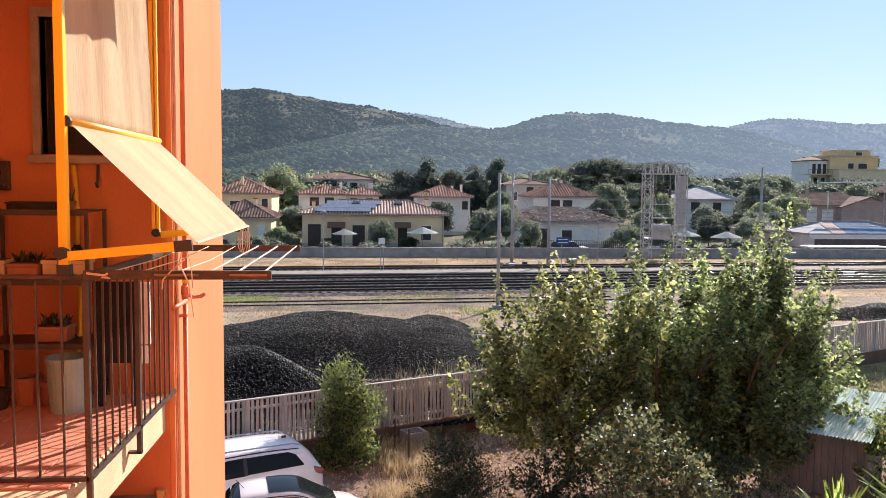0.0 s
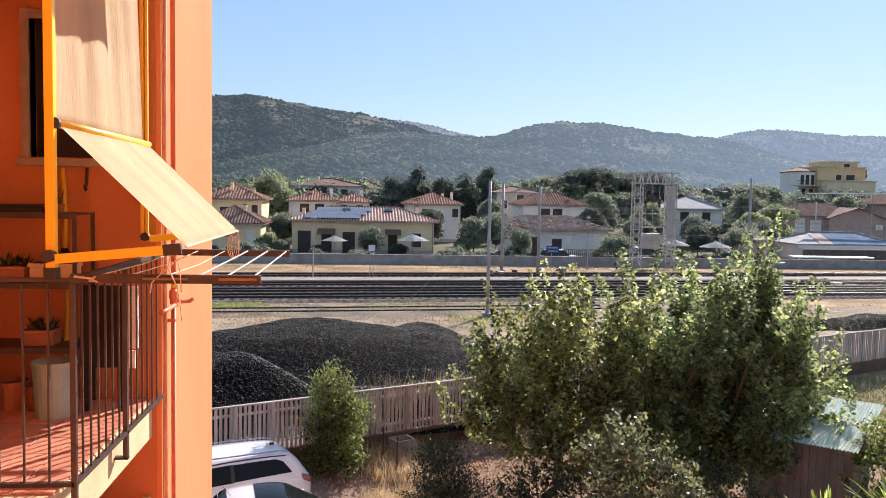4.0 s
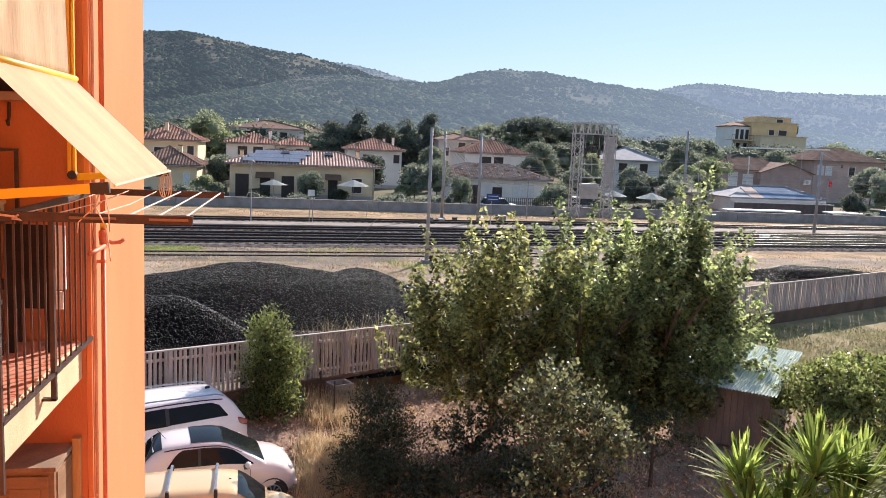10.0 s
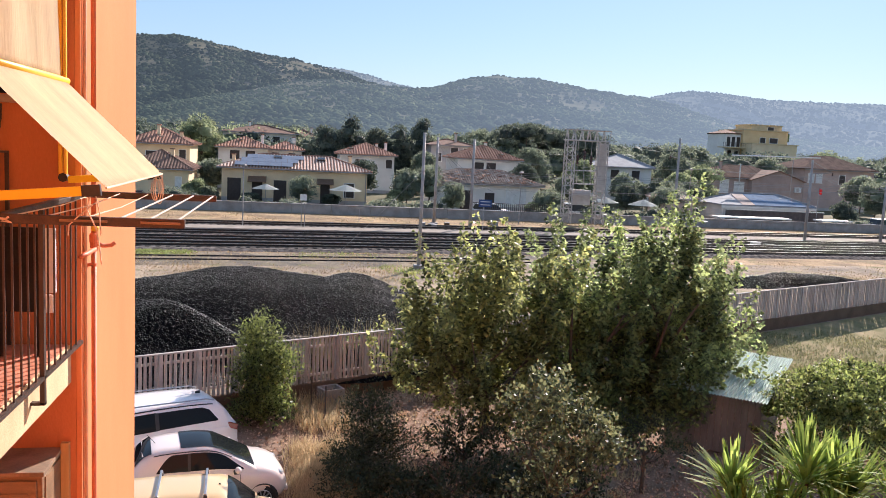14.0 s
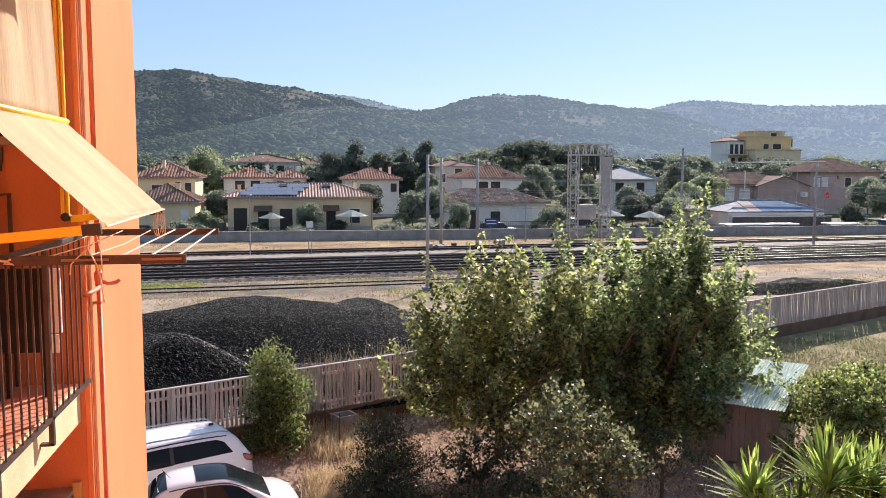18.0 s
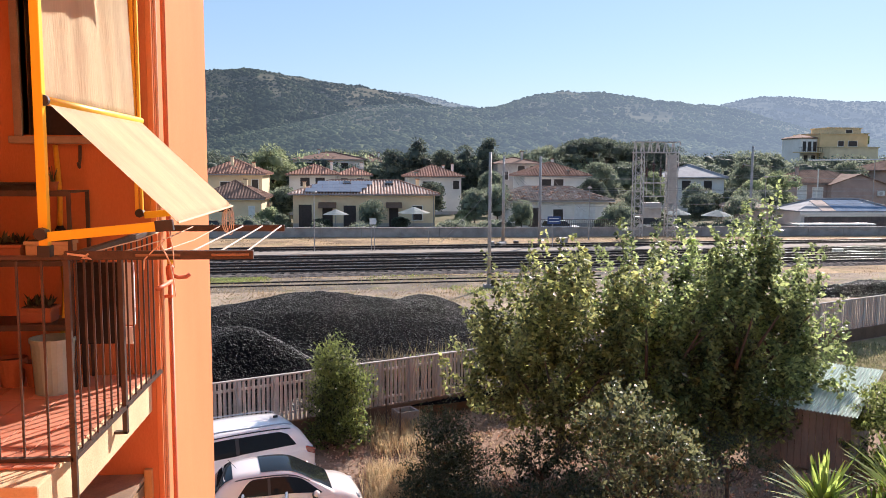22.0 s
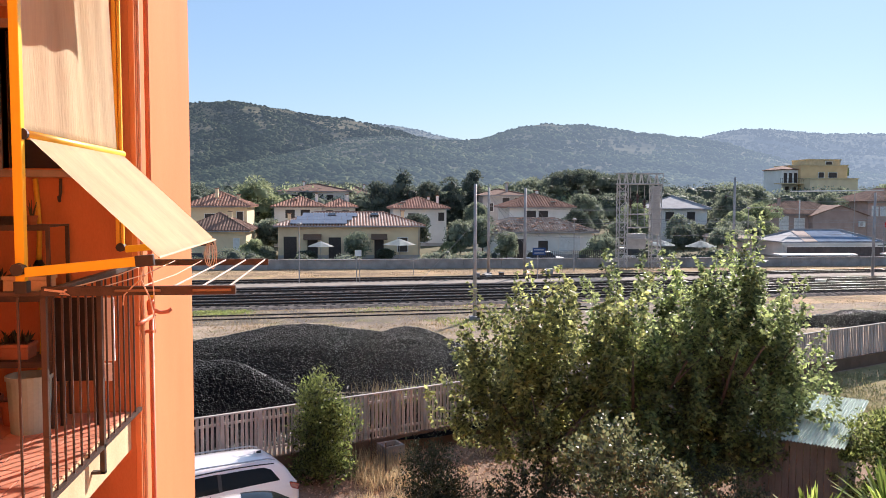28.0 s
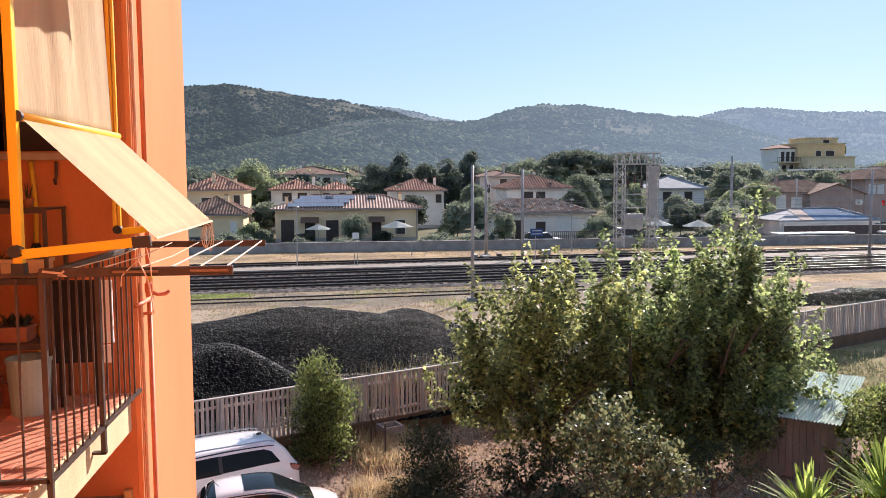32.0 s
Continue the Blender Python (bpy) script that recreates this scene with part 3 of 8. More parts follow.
def stones(name, pts, scales, rng):
    """Many small angular stones in one mesh."""
    iv = np.array([(1, 0, -0.4), (-0.4, 0.9, -0.5), (-0.6, -0.8, -0.4), (0.5, 0.3, 0.7), (-0.5, 0.1, 0.6), (0.2, -0.6, 0.5)])
    fi = np.array([(3, 4, 5), (0, 3, 5), (0, 1, 3), (1, 4, 3), (1, 2, 4), (2, 5, 4), (2, 0, 5), (0, 2, 1)])
    n = len(pts)
    iv = np.repeat(iv[None], n, 0) * rng.uniform(0.7, 1.3, (n, 6, 1))
    a, b = rng.uniform(0, 6.28, (n, 1)), rng.uniform(-1.2, 1.2, (n, 1))
    x_, y_, z_ = iv[..., 0], iv[..., 1], iv[..., 2]
    x_, y_ = x_ * np.cos(a) - y_ * np.sin(a), x_ * np.sin(a) + y_ * np.cos(a)
    y_, z_ = y_ * np.cos(b) - z_ * np.sin(b), y_ * np.sin(b) + z_ * np.cos(b)
    v = np.stack([x_, y_, z_], -1) * scales[:, None, None] + np.asarray(pts)[:, None]
    f = (fi[None] + (np.arange(n) * 6)[:, None, None]).reshape(-1, 3)
    me = bpy.data.meshes.new(name)
    me.vertices.add(n * 6)
    me.vertices.foreach_set("co", v.astype(np.float32).ravel())
    me.loops.add(len(f) * 3)
    me.loops.foreach_set("vertex_index", f.astype(np.int32).ravel())
    me.polygons.add(len(f))
    me.polygons.foreach_set("loop_start", np.arange(0, len(f) * 3, 3, dtype=np.int32))
    me.update()
    return me


def hill_range(name, label, ridge, y0, y1, relief, material, woods, seed, count, size, u0=-0.28, u1=0.92, bare=()):
    xs, ys = np.linspace(-0.9, 1.1, 300), np.concatenate([np.linspace(y0, y1 * 1.05, 80), np.linspace(y1 * 1.1, y1 * 1.5, 8)])
    gu, gy = np.meshgrid(xs, ys)
    gx = gu * gy
    gz = hill_height(gx, gy, ridge, y0, y1, relief)
    v = np.stack([gx, gy, gz], -1).reshape(-1, 3)
    w = len(xs)
    f = [(j * w + i, j * w + i + 1, (j + 1) * w + i + 1, (j + 1) * w + i) for j in range(len(ys) - 1) for i in range(w - 1)]
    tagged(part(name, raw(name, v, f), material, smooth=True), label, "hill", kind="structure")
    rng = np.random.default_rng(seed)
    py = y0 + (y1 * 1.03 - y0) * rng.random(count) ** 0.8
    px = rng.uniform(u0, u1, count) * py
    dens = 0.9 * wave(px, py, 0.03, seed) + 0.6 * wave(px, py, 0.075, 2.0) + rng.normal(0, 0.45, count)
    keep = (dens > -0.62) & (py > y0 + 25)
    pz = hill_height(px, py, ridge, y0, y1, relief)
    for bu, be, ru, re_ in bare:
        q = ((px / py - bu) / ru) ** 2 + ((pz / py - be) / re_) ** 2
        keep &= (q > 1) | (rng.random(count) < 0.12)
    px, py, pz = px[keep], py[keep], pz[keep]
    s = size * (1.15 - 0.55 * (py - y0) / (y1 - y0)) * (0.45 + 1.1 * rng.random(len(px)) ** 2.2) * (0.9 + 0.25 * dens[keep].clip(-1, 1))
    pts = np.stack([px, py, pz + s * 0.1], 1)
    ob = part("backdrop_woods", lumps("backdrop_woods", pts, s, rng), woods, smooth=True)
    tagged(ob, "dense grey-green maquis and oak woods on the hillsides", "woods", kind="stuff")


def haze_glow(material, colour, low, high):
    """Haze put into a distant backdrop material as emission, stronger towards the sun's side."""
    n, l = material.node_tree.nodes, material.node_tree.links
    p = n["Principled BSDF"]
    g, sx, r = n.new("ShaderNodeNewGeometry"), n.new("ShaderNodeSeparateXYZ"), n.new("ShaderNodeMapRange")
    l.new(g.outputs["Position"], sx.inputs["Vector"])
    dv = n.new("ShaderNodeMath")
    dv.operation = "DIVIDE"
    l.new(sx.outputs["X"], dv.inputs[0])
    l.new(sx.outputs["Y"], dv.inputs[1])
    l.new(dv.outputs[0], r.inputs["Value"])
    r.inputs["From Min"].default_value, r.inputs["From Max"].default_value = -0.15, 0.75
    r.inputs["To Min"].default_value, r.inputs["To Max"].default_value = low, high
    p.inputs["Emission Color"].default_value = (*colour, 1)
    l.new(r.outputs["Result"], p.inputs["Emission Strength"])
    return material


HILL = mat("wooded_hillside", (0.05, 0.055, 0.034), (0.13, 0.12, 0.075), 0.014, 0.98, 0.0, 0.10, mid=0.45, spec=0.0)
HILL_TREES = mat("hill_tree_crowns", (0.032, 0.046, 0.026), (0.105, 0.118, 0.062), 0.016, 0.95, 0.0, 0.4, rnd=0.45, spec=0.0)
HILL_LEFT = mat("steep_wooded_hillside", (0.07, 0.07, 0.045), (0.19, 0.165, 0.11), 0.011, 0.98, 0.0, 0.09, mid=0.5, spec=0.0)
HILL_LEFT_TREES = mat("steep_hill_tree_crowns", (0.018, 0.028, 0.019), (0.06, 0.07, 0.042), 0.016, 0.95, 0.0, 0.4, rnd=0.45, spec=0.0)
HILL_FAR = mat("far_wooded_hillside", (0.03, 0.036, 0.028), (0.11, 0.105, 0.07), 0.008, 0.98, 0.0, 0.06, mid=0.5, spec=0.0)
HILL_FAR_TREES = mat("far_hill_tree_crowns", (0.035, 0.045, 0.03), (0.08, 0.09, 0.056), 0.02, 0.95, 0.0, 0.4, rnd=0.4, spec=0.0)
# bluish haze emitted by the hillside and crown materials, graded by bearing
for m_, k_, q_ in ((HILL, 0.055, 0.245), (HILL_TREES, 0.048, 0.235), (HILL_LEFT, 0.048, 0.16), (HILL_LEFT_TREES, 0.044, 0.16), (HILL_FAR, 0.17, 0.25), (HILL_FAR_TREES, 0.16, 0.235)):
    haze_glow(m_, (0.60, 0.76, 1.0), k_, q_)
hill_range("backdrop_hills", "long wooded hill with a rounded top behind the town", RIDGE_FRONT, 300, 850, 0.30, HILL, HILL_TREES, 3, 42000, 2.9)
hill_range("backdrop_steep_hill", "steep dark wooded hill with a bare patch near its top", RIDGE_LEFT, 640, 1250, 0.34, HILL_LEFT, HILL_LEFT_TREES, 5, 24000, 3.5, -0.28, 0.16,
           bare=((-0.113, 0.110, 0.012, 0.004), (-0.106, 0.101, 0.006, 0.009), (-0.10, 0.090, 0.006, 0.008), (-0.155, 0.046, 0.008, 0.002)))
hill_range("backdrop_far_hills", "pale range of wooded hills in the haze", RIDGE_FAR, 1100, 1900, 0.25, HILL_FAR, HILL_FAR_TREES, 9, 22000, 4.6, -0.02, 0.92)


# ---- apartment building beside the camera ----
XF, YW, YE = -1.34, 5.87, 7.81
FLOOR = 5.755


def building():
    st = dict(kind="structure")
    # the lit end wall and the wall that faces the balcony, with its window opening
    b = bmesh.new()
    box(b, -1.375, YW, -1.0, XF, YE, 15.0)
    tagged(part("wall_east", b, ORANGE_SUN), "orange rendered end wall of the apartment block in the sunlit tone", "wall", **st)
    b = bmesh.new()
    wx0, wx1, wz0, wz1 = -2.205, -1.62, 7.44, 8.37
    box(b, -6.5, YW, -1.0, wx0, YW + 0.24, 15.0)
    box(b, wx1, YW, -1.0, -1.377, YW + 0.24, 15.0)
    box(b, wx0, YW, -1.0, wx1, YW + 0.24, wz0)
    box(b, wx0, YW, wz1, wx1, YW + 0.24, 15.0)
    tagged(part("wall_balcony_end", b, ORANGE_SHADE), "orange rendered wall at the end of the balcony in the shaded tone", "wall", **st)
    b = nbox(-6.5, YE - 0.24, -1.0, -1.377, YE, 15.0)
    tagged(part("wall_north", b, ORANGE_SHADE), "orange rendered back wall of the apartment block", "wall", **st)
    # the long facade with the balcony door
    b = bmesh.new()
    dx0, dx1, dy0, dy1, dz1 = -2.9, -2.62, 4.35, 5.45, 8.08
    box(b, dx0, -6, -1.0, dx1, dy0, 15.0)
    box(b, dx0, dy1, -1.0, dx1, YW - 0.002, 15.0)
    box(b, dx0, dy0, -1.0, dx1, dy1, FLOOR + 0.09)
    box(b, dx0, dy0, dz1, dx1, dy1, 15.0)
    tagged(part("wall_facade", b, ORANGE_SHADE), "orange rendered facade behind the balcony in the shaded tone", "wall", **st)
    # thin dark sheet just inside the doorway, coloured as the unlit room
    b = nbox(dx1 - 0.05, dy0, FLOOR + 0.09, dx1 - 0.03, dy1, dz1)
    tagged(part("dark_room_sheet", b, DARK_IN), "thin dark sheet in place of the unlit room behind the balcony door", "interior", **st)
    # unseen block added behind the camera, its tone chosen for bounced light
    b = nbox(-2.6, -6.0, -1.0, 6, -1.3, 15.0)
    tagged(part("wall_south", b, ORANGE_SUN), "plain orange rendered wing of the block behind the camera, out of view", "wall", **st)
    # roof of the end block
    tagged(part("ceiling", nbox(-6.5, -1.3, 15.0, XF, YE, 15.2), CREAM), "flat roof slab of the apartment block", "ceiling", **st)


def balcony_slab(z, name, label, material=CREAM):
    b = nbox(-2.618, 3.80, z - 0.27, -1.405, YW - 0.002, z, bevel=0.012)
    return tagged(part(name, b, material), label, "balcony", kind="structure")


building()
balcony_slab(FLOOR, "balcony_slab", "cream painted concrete balcony slab")
balcony_slab(FLOOR + 3.2, "balcony_slab_above", "orange painted concrete slab of the balcony above", ORANGE_SHADE)
balcony_slab(FLOOR - 3.05, "balcony_slab_below", "cream painted concrete slab of the balcony below")


# ---- railway ----
def strip(bm, y0, half, z, x0=-160, x1=250, foot=0.0, z0=0.0):
    """A bed across the whole view, with sloping shoulders."""
    pts = [(-half - foot, z0), (-half, z), (half, z), (half + foot, z0)]
    for (a, za), (b, zb) in zip(pts, pts[1:]):
        fan(bm, [(x0, track_y(y0, x0) + a, za), (x1, track_y(y0, x1) + a, za), (x1, track_y(y0, x1) + b, zb), (x0, track_y(y0, x0) + b, zb)])
    return bm


SIDING = ground_mat("weedy_gravel", (0.15, 0.13, 0.108), (0.31, 0.245, 0.17), (0.20, 0.18, 0.095), 0.3, 0.54, 9.0)
TRACKS = (70.2, 63.2, 59.2, 55.8)


def railway():
    rng = random.Random(4)
    for i, y0 in enumerate(TRACKS + (50.6,)):
        siding = i == 4
        t = thing("railway_track", "grass-grown siding with rusty rails" if siding else "railway track on dark stone ballast with concrete sleepers", "railway track", group="railway tracks")
        if not siding:
            part("ballast_bed", strip(bmesh.new(), y0, 1.7, 0.16, foot=0.45, z0=0.0), BALLAST, t)
        zt = -0.10 if siding else 0.16
        b = bmesh.new()
        x = -120.0
        while x < (14 if siding else 170):
            a = rng.uniform(-0.05, 0.05)
            box(b, x, track_y(y0, x) - 1.25 + a, zt - 0.05, x + 0.25, track_y(y0, x) + 1.25 + a, zt + 0.045)
            x += 0.62
        tagged(part("sleeper", b, SLEEPER, t), kind="stuff")
        x0, x1 = -160, (16 if siding else 250)
        for s in (-0.76, 0.76):
            web = bmesh.new()
            head = bmesh.new()
            for w, za, zb in ((0.07, zt + 0.04, zt + 0.06), (0.012, zt + 0.06, zt + 0.16), (0.036, zt + 0.16, zt + 0.2)):
                b = head if w == 0.036 else web
                pts = [(x0, track_y(y0, x0) + s), (x1, track_y(y0, x1) + s)]
                vs = [bm_p for x, y in pts for bm_p in ((x, y - w, za), (x, y + w, za), (x, y + w, zb), (x, y - w, zb))]
                vv = [b.verts.new(p) for p in vs]
                for f in ((0, 1, 5, 4), (1, 2, 6, 5), (2, 3, 7, 6), (3, 0, 4, 7)):
                    b.faces.new([vv[k] for k in f])
            r = part("rail", web, RAIL_RUST, t)
            part("rail_head", head, RAIL_RUST if siding else RAIL, r, "polished running surface")
    b = strip(bmesh.new(), 59.6, 5.6, 0.05, foot=0.3, z0=0.0)
    tagged(part("track_bed", b, BALLAST), "dark stone bed between the tracks", "track bed", kind="structure")
    b = strip(bmesh.new(), 50.6, 2.6, 0.02, foot=0.3, z0=0.0, x1=30)
    tagged(part("siding_bed", b, SIDING), "grey weedy gravel along the siding", "track bed", kind="structure")
    b = strip(bmesh.new(), 66.7, 1.25, 0.26, x1=60, foot=0.0, z0=0.0)
    tagged(part("platform", b, PLATFORM), "low worn concrete platform between the tracks", "platform", kind="structure")


railway()


# ---- boundary fence of the garden ----
def garden_fence():
    d = math.degrees(math.atan(0.475))
    t = thing("fence", "weathered concrete slat fence on a low stained wall", "fence", (0, fence_y(0), 0), d)
    L0, L1 = -10.0, 46.0
    part("base_wall", nbox(L0, -0.12, -0.95, L1, 0.12, 0.08, bevel=0.02), CONCRETE_DK, t)

    def half_round(b, m=Matrix.Identity(4)):
        """A slat with a rounded front."""
        a = [math.pi * (1 + i / 6) for i in range(7)]
        lo, hi = ([b.verts.new(m @ Vector((0.042 * math.cos(k), 0.042 * math.sin(k), z))) for k in a] for z in (0.0, 1.325))
        for i in range(7):
            j = (i + 1) % 7
            b.faces.new((lo[i], lo[j], hi[j], hi[i]))
        b.faces.new(hi)
    slat = bmesh.new()
    half_round(slat)
    sm = bpy.data.meshes.new("slat")
    slat.to_mesh(sm)
    slat.free()
    sm.materials.append(FENCE)
    rng = random.Random(8)
    rest = bmesh.new()
    x = L0
    while x < L1:
        if (x - L0 + 0.066) % 1.064 < 0.132:
            x += 0.133
            continue
        near = -6.5 < x < 9 or 19 < x < 36
        m = pose(x, rng.uniform(-0.012, 0.012), 0.082 + rng.uniform(-0.006, 0.006), rng.uniform(-1, 1), rng.uniform(-0.7, 0.7), rng.uniform(-5, 5))
        if near:
            o = new("slat", sm)
            o.parent = t
            o.matrix_basis = m
        else:
            half_round(rest, m)
        x += 0.133
    tagged(part("slat", rest, FENCE, t), kind="stuff")
    for z in (0.26, 1.12):
        part("rail", nbox(L0, 0.05, z, L1, 0.085, z + 0.07), FENCE, t)
    part("coping", nbox(L0, -0.05, 1.405, L1, 0.06, 1.445, bevel=0.01), FENCE_TOP, t, "pale top rail")
    x = L0
    while x <= L1:
        part("post", nbox(x - 0.048, -0.052, 0.082, x + 0.048, 0.12, 1.40, bevel=0.01), FENCE, t)
        x += 1.064


FENCE_TOP = mat("pale_fence_rail", (0.46, 0.41, 0.37), (0.34, 0.30, 0.27), 3, 0.9, 0.2, 40, spec=0.2)
garden_fence()


# ---- heaps of ballast ----
def heap(name, label, c, rx, ry, h, seed, count, turn=0.0):
    rng = np.random.default_rng(seed)
    n, m = 72, 34
    v, f = [(c[0], c[1], 0)], []
    ph = rng.uniform(0, 6, 6)

    def height(u, w):
        r = math.hypot(u, w)
        a = math.atan2(w, u)
        edge = 1 + 0.08 * math.sin(3 * a + ph[0]) + 0.05 * math.sin(5 * a + ph[1])
        q = r / edge
        k = min(1.0, max(0.0, (1 - q) / 0.62))
        base = 0.45 * k * k * (3 - 2 * k) + 0.55 * k
        return h * base * (1 + 0.10 * math.sin(4 * u + ph[2]) * math.cos(3 * w + ph[3]) + 0.05 * math.sin(9 * u + ph[4]))
    ct, sn = math.cos(turn), math.sin(turn)

    def place(u, w):
        x, y = u * rx, w * ry
        return c[0] + ct * x - sn * y, c[1] + sn * x + ct * y
    v[0] = (c[0], c[1], height(0, 0))
    for j in range(1, m + 1):
        for i in range(n):
            a, r = 2 * math.pi * i / n, 1.12 * j / m
            u, w = r * math.cos(a), r * math.sin(a)
            x, y = place(u, w)
            v.append((x, y, height(u, w) + 0.05 * noise.noise((x * 1.4, y * 1.4, 0)) - (0.06 if j == m else 0)))
    for i in range(n):
        f.append((0, 1 + i, 1 + (i + 1) % n))
        for j in range(m - 1):
            p, q = 1 + j * n, 1 + (j + 1) * n
            f.append((p + i, q + i, q + (i + 1) % n, p + (i + 1) % n))
    t = thing(name, label, "ballast heap")
    part("heap_body", raw("heap_body", v, f), HEAP, t, smooth=True)
    # loose stones on the surface
    a, r = rng.uniform(0, 2 * math.pi, count), np.sqrt(rng.random(count)) * 1.08
    pts = []
    for aa, rr in zip(a, r):
        u, w = rr * math.cos(aa), rr * math.sin(aa)
        x, y = place(u, w)
        pts.append((x, y, height(u, w) + 0.05 * noise.noise((x * 1.4, y * 1.4, 0)) + 0.008))
    me = stones("loose_stone", pts, 0.017 + 0.04 * rng.random(count) ** 1.8, rng)
    tagged(part("loose_stone", me, STONE, t), kind="stuff")


heap("ballast_heap", "long heap of black crushed stone behind the fence", (-2.2, 36.3), 9.6, 6.9, 1.10, 1, 44000)
heap("ballast_heap", "smaller pointed heap of black crushed stone", (2.3, 37.0), 3.9, 4.4, 1.02, 5, 14000)
heap("ballast_heap", "rounded heap of black crushed stone close behind the fence", (-6.2, 27.3), 5.5, 4.3, 1.72, 2, 34000)
heap("ballast_heap", "low spill of black stone at the foot of the long heap", (2.6, 28.0), 5.2, 2.9, 0.42, 9, 12000, 0.44)
heap("ballast_heap", "heap of black crushed stone at the end of the long one", (-8.9, 32.6), 3.9, 3.6, 1.75, 4, 12000)
heap("ballast_heap", "low scattered heap of black stone in the yard", (30.5, 45.2), 6.8, 1.6, 0.52, 7, 8000, 0.2)

# ---- town beyond the railway ----
def town_wall():
    t = thing("boundary_wall", "long low grey concrete wall along the railway", "wall", kind="structure")
    x, i = -120.0, 0
    while x < 130:
        part("wall_panel", nbox(x, 83.5, 0, x + 3.98, 83.72, 0.92, bevel=0.02), CONCRETE, t)
        part("coping", nbox(x, 83.44, 0.92, x + 3.99, 83.78, 1.0, bevel=0.01), CONCRETE, t)
        x += 4.0
        i += 1


town_wall()


def hip_roof(w, d, z0, z1, over=0.5, ridge=None, thick=0.12):
    """Planes of a hip roof centred on the origin: eaves at z0, ridge at z1."""
    a, b = w / 2 + over, d / 2 + over
    r = max(0.0, a - b) if ridge is None else ridge
    e = [(-a, -b, z0), (a, -b, z0), (a, b, z0), (-a, b, z0)]
    p, q = (-r, 0, z1), (r, 0, z1)
    return [[e[0], e[1], q, p], [e[1], e[2], q], [e[2], e[3], p, q], [e[3], e[0], p]], e


def roof_rows(bm, planes, step, r):
    """Half-round tile rows that run down every plane."""
    for pl in planes:
        pts = [Vector(p) for p in pl]
        eave = (pts[1] - pts[0])
        ux = eave.normalized()
        nrm = ux.cross(pts[-1] - pts[0]).normalized()
        uy = nrm.cross(ux)
        loc = [((p - pts[0]).dot(ux), (p - pts[0]).dot(uy)) for p in pts]
        k = step / 2
        while k < eave.length:
            top = 0.0
            for (x0, y0), (x1, y1) in zip(loc, loc[1:] + loc[:1]):
                if min(x0, x1) <= k <= max(x0, x1) and abs(x1 - x0) > 1e-6:
                    top = max(top, y0 + (y1 - y0) * (k - x0) / (x1 - x0))
            if top > 0.1:
                o = pts[0] + ux * k
                ring = [(-r, 0), (-0.5 * r, 0.8 * r), (0.5 * r, 0.8 * r), (r, 0)]
                lo = [bm.verts.new(o + ux * a - uy * 0.06 + nrm * b) for a, b in ring]
                hi = [bm.verts.new(o + ux * a + uy * top + nrm * b) for a, b in ring]
                for i in range(3):
                    bm.faces.new((lo[i], lo[i + 1], hi[i + 1], hi[i]))
                bm.faces.new(lo[::-1])
            k += step


def window_unit(parent, x, y, z, w, h, material=None, face=-1, shutters=False, sill=True, axis="x"):
    """A recessed-looking window with frame, sill and pane on a wall that faces along y (axis x) or x (axis y)."""
    m = Matrix.Translation((x, y, z)) @ (Matrix.Identity(4) if axis == "x" else Matrix.Rotation(radians(90), 4, "Z"))
    f = bmesh.new()
    for a in ((-w / 2 - 0.08, -0.05, -0.06, -w / 2, 0.05, h + 0.06), (w / 2, -0.05, -0.06, w / 2 + 0.08, 0.05, h + 0.06), (-w / 2, -0.05, h, w / 2, 0.05, h + 0.06)):
        box(f, *a, m=m)
    if sill:
        box(f, -w / 2 - 0.14, -0.12, -0.12, w / 2 + 0.14, 0.05, -0.06, m=m)
    fr = part("window", f, WHITE_H, parent)
    part("pane", nbox(-w / 2, -0.02, -0.06, w / 2, 0.02, h, m=m), material or GLASS_DARK, fr)
    if shutters:
        for s in (-1, 1):
            part("shutter", nbox(*sorted((s * (w / 2 + 0.02), s * (w + 0.02)))[:1], -0.09, -0.04, *sorted((s * (w / 2 + 0.02), s * (w + 0.02)))[1:], -0.055, h, m=m), DARK_WOOD, fr)
    return fr


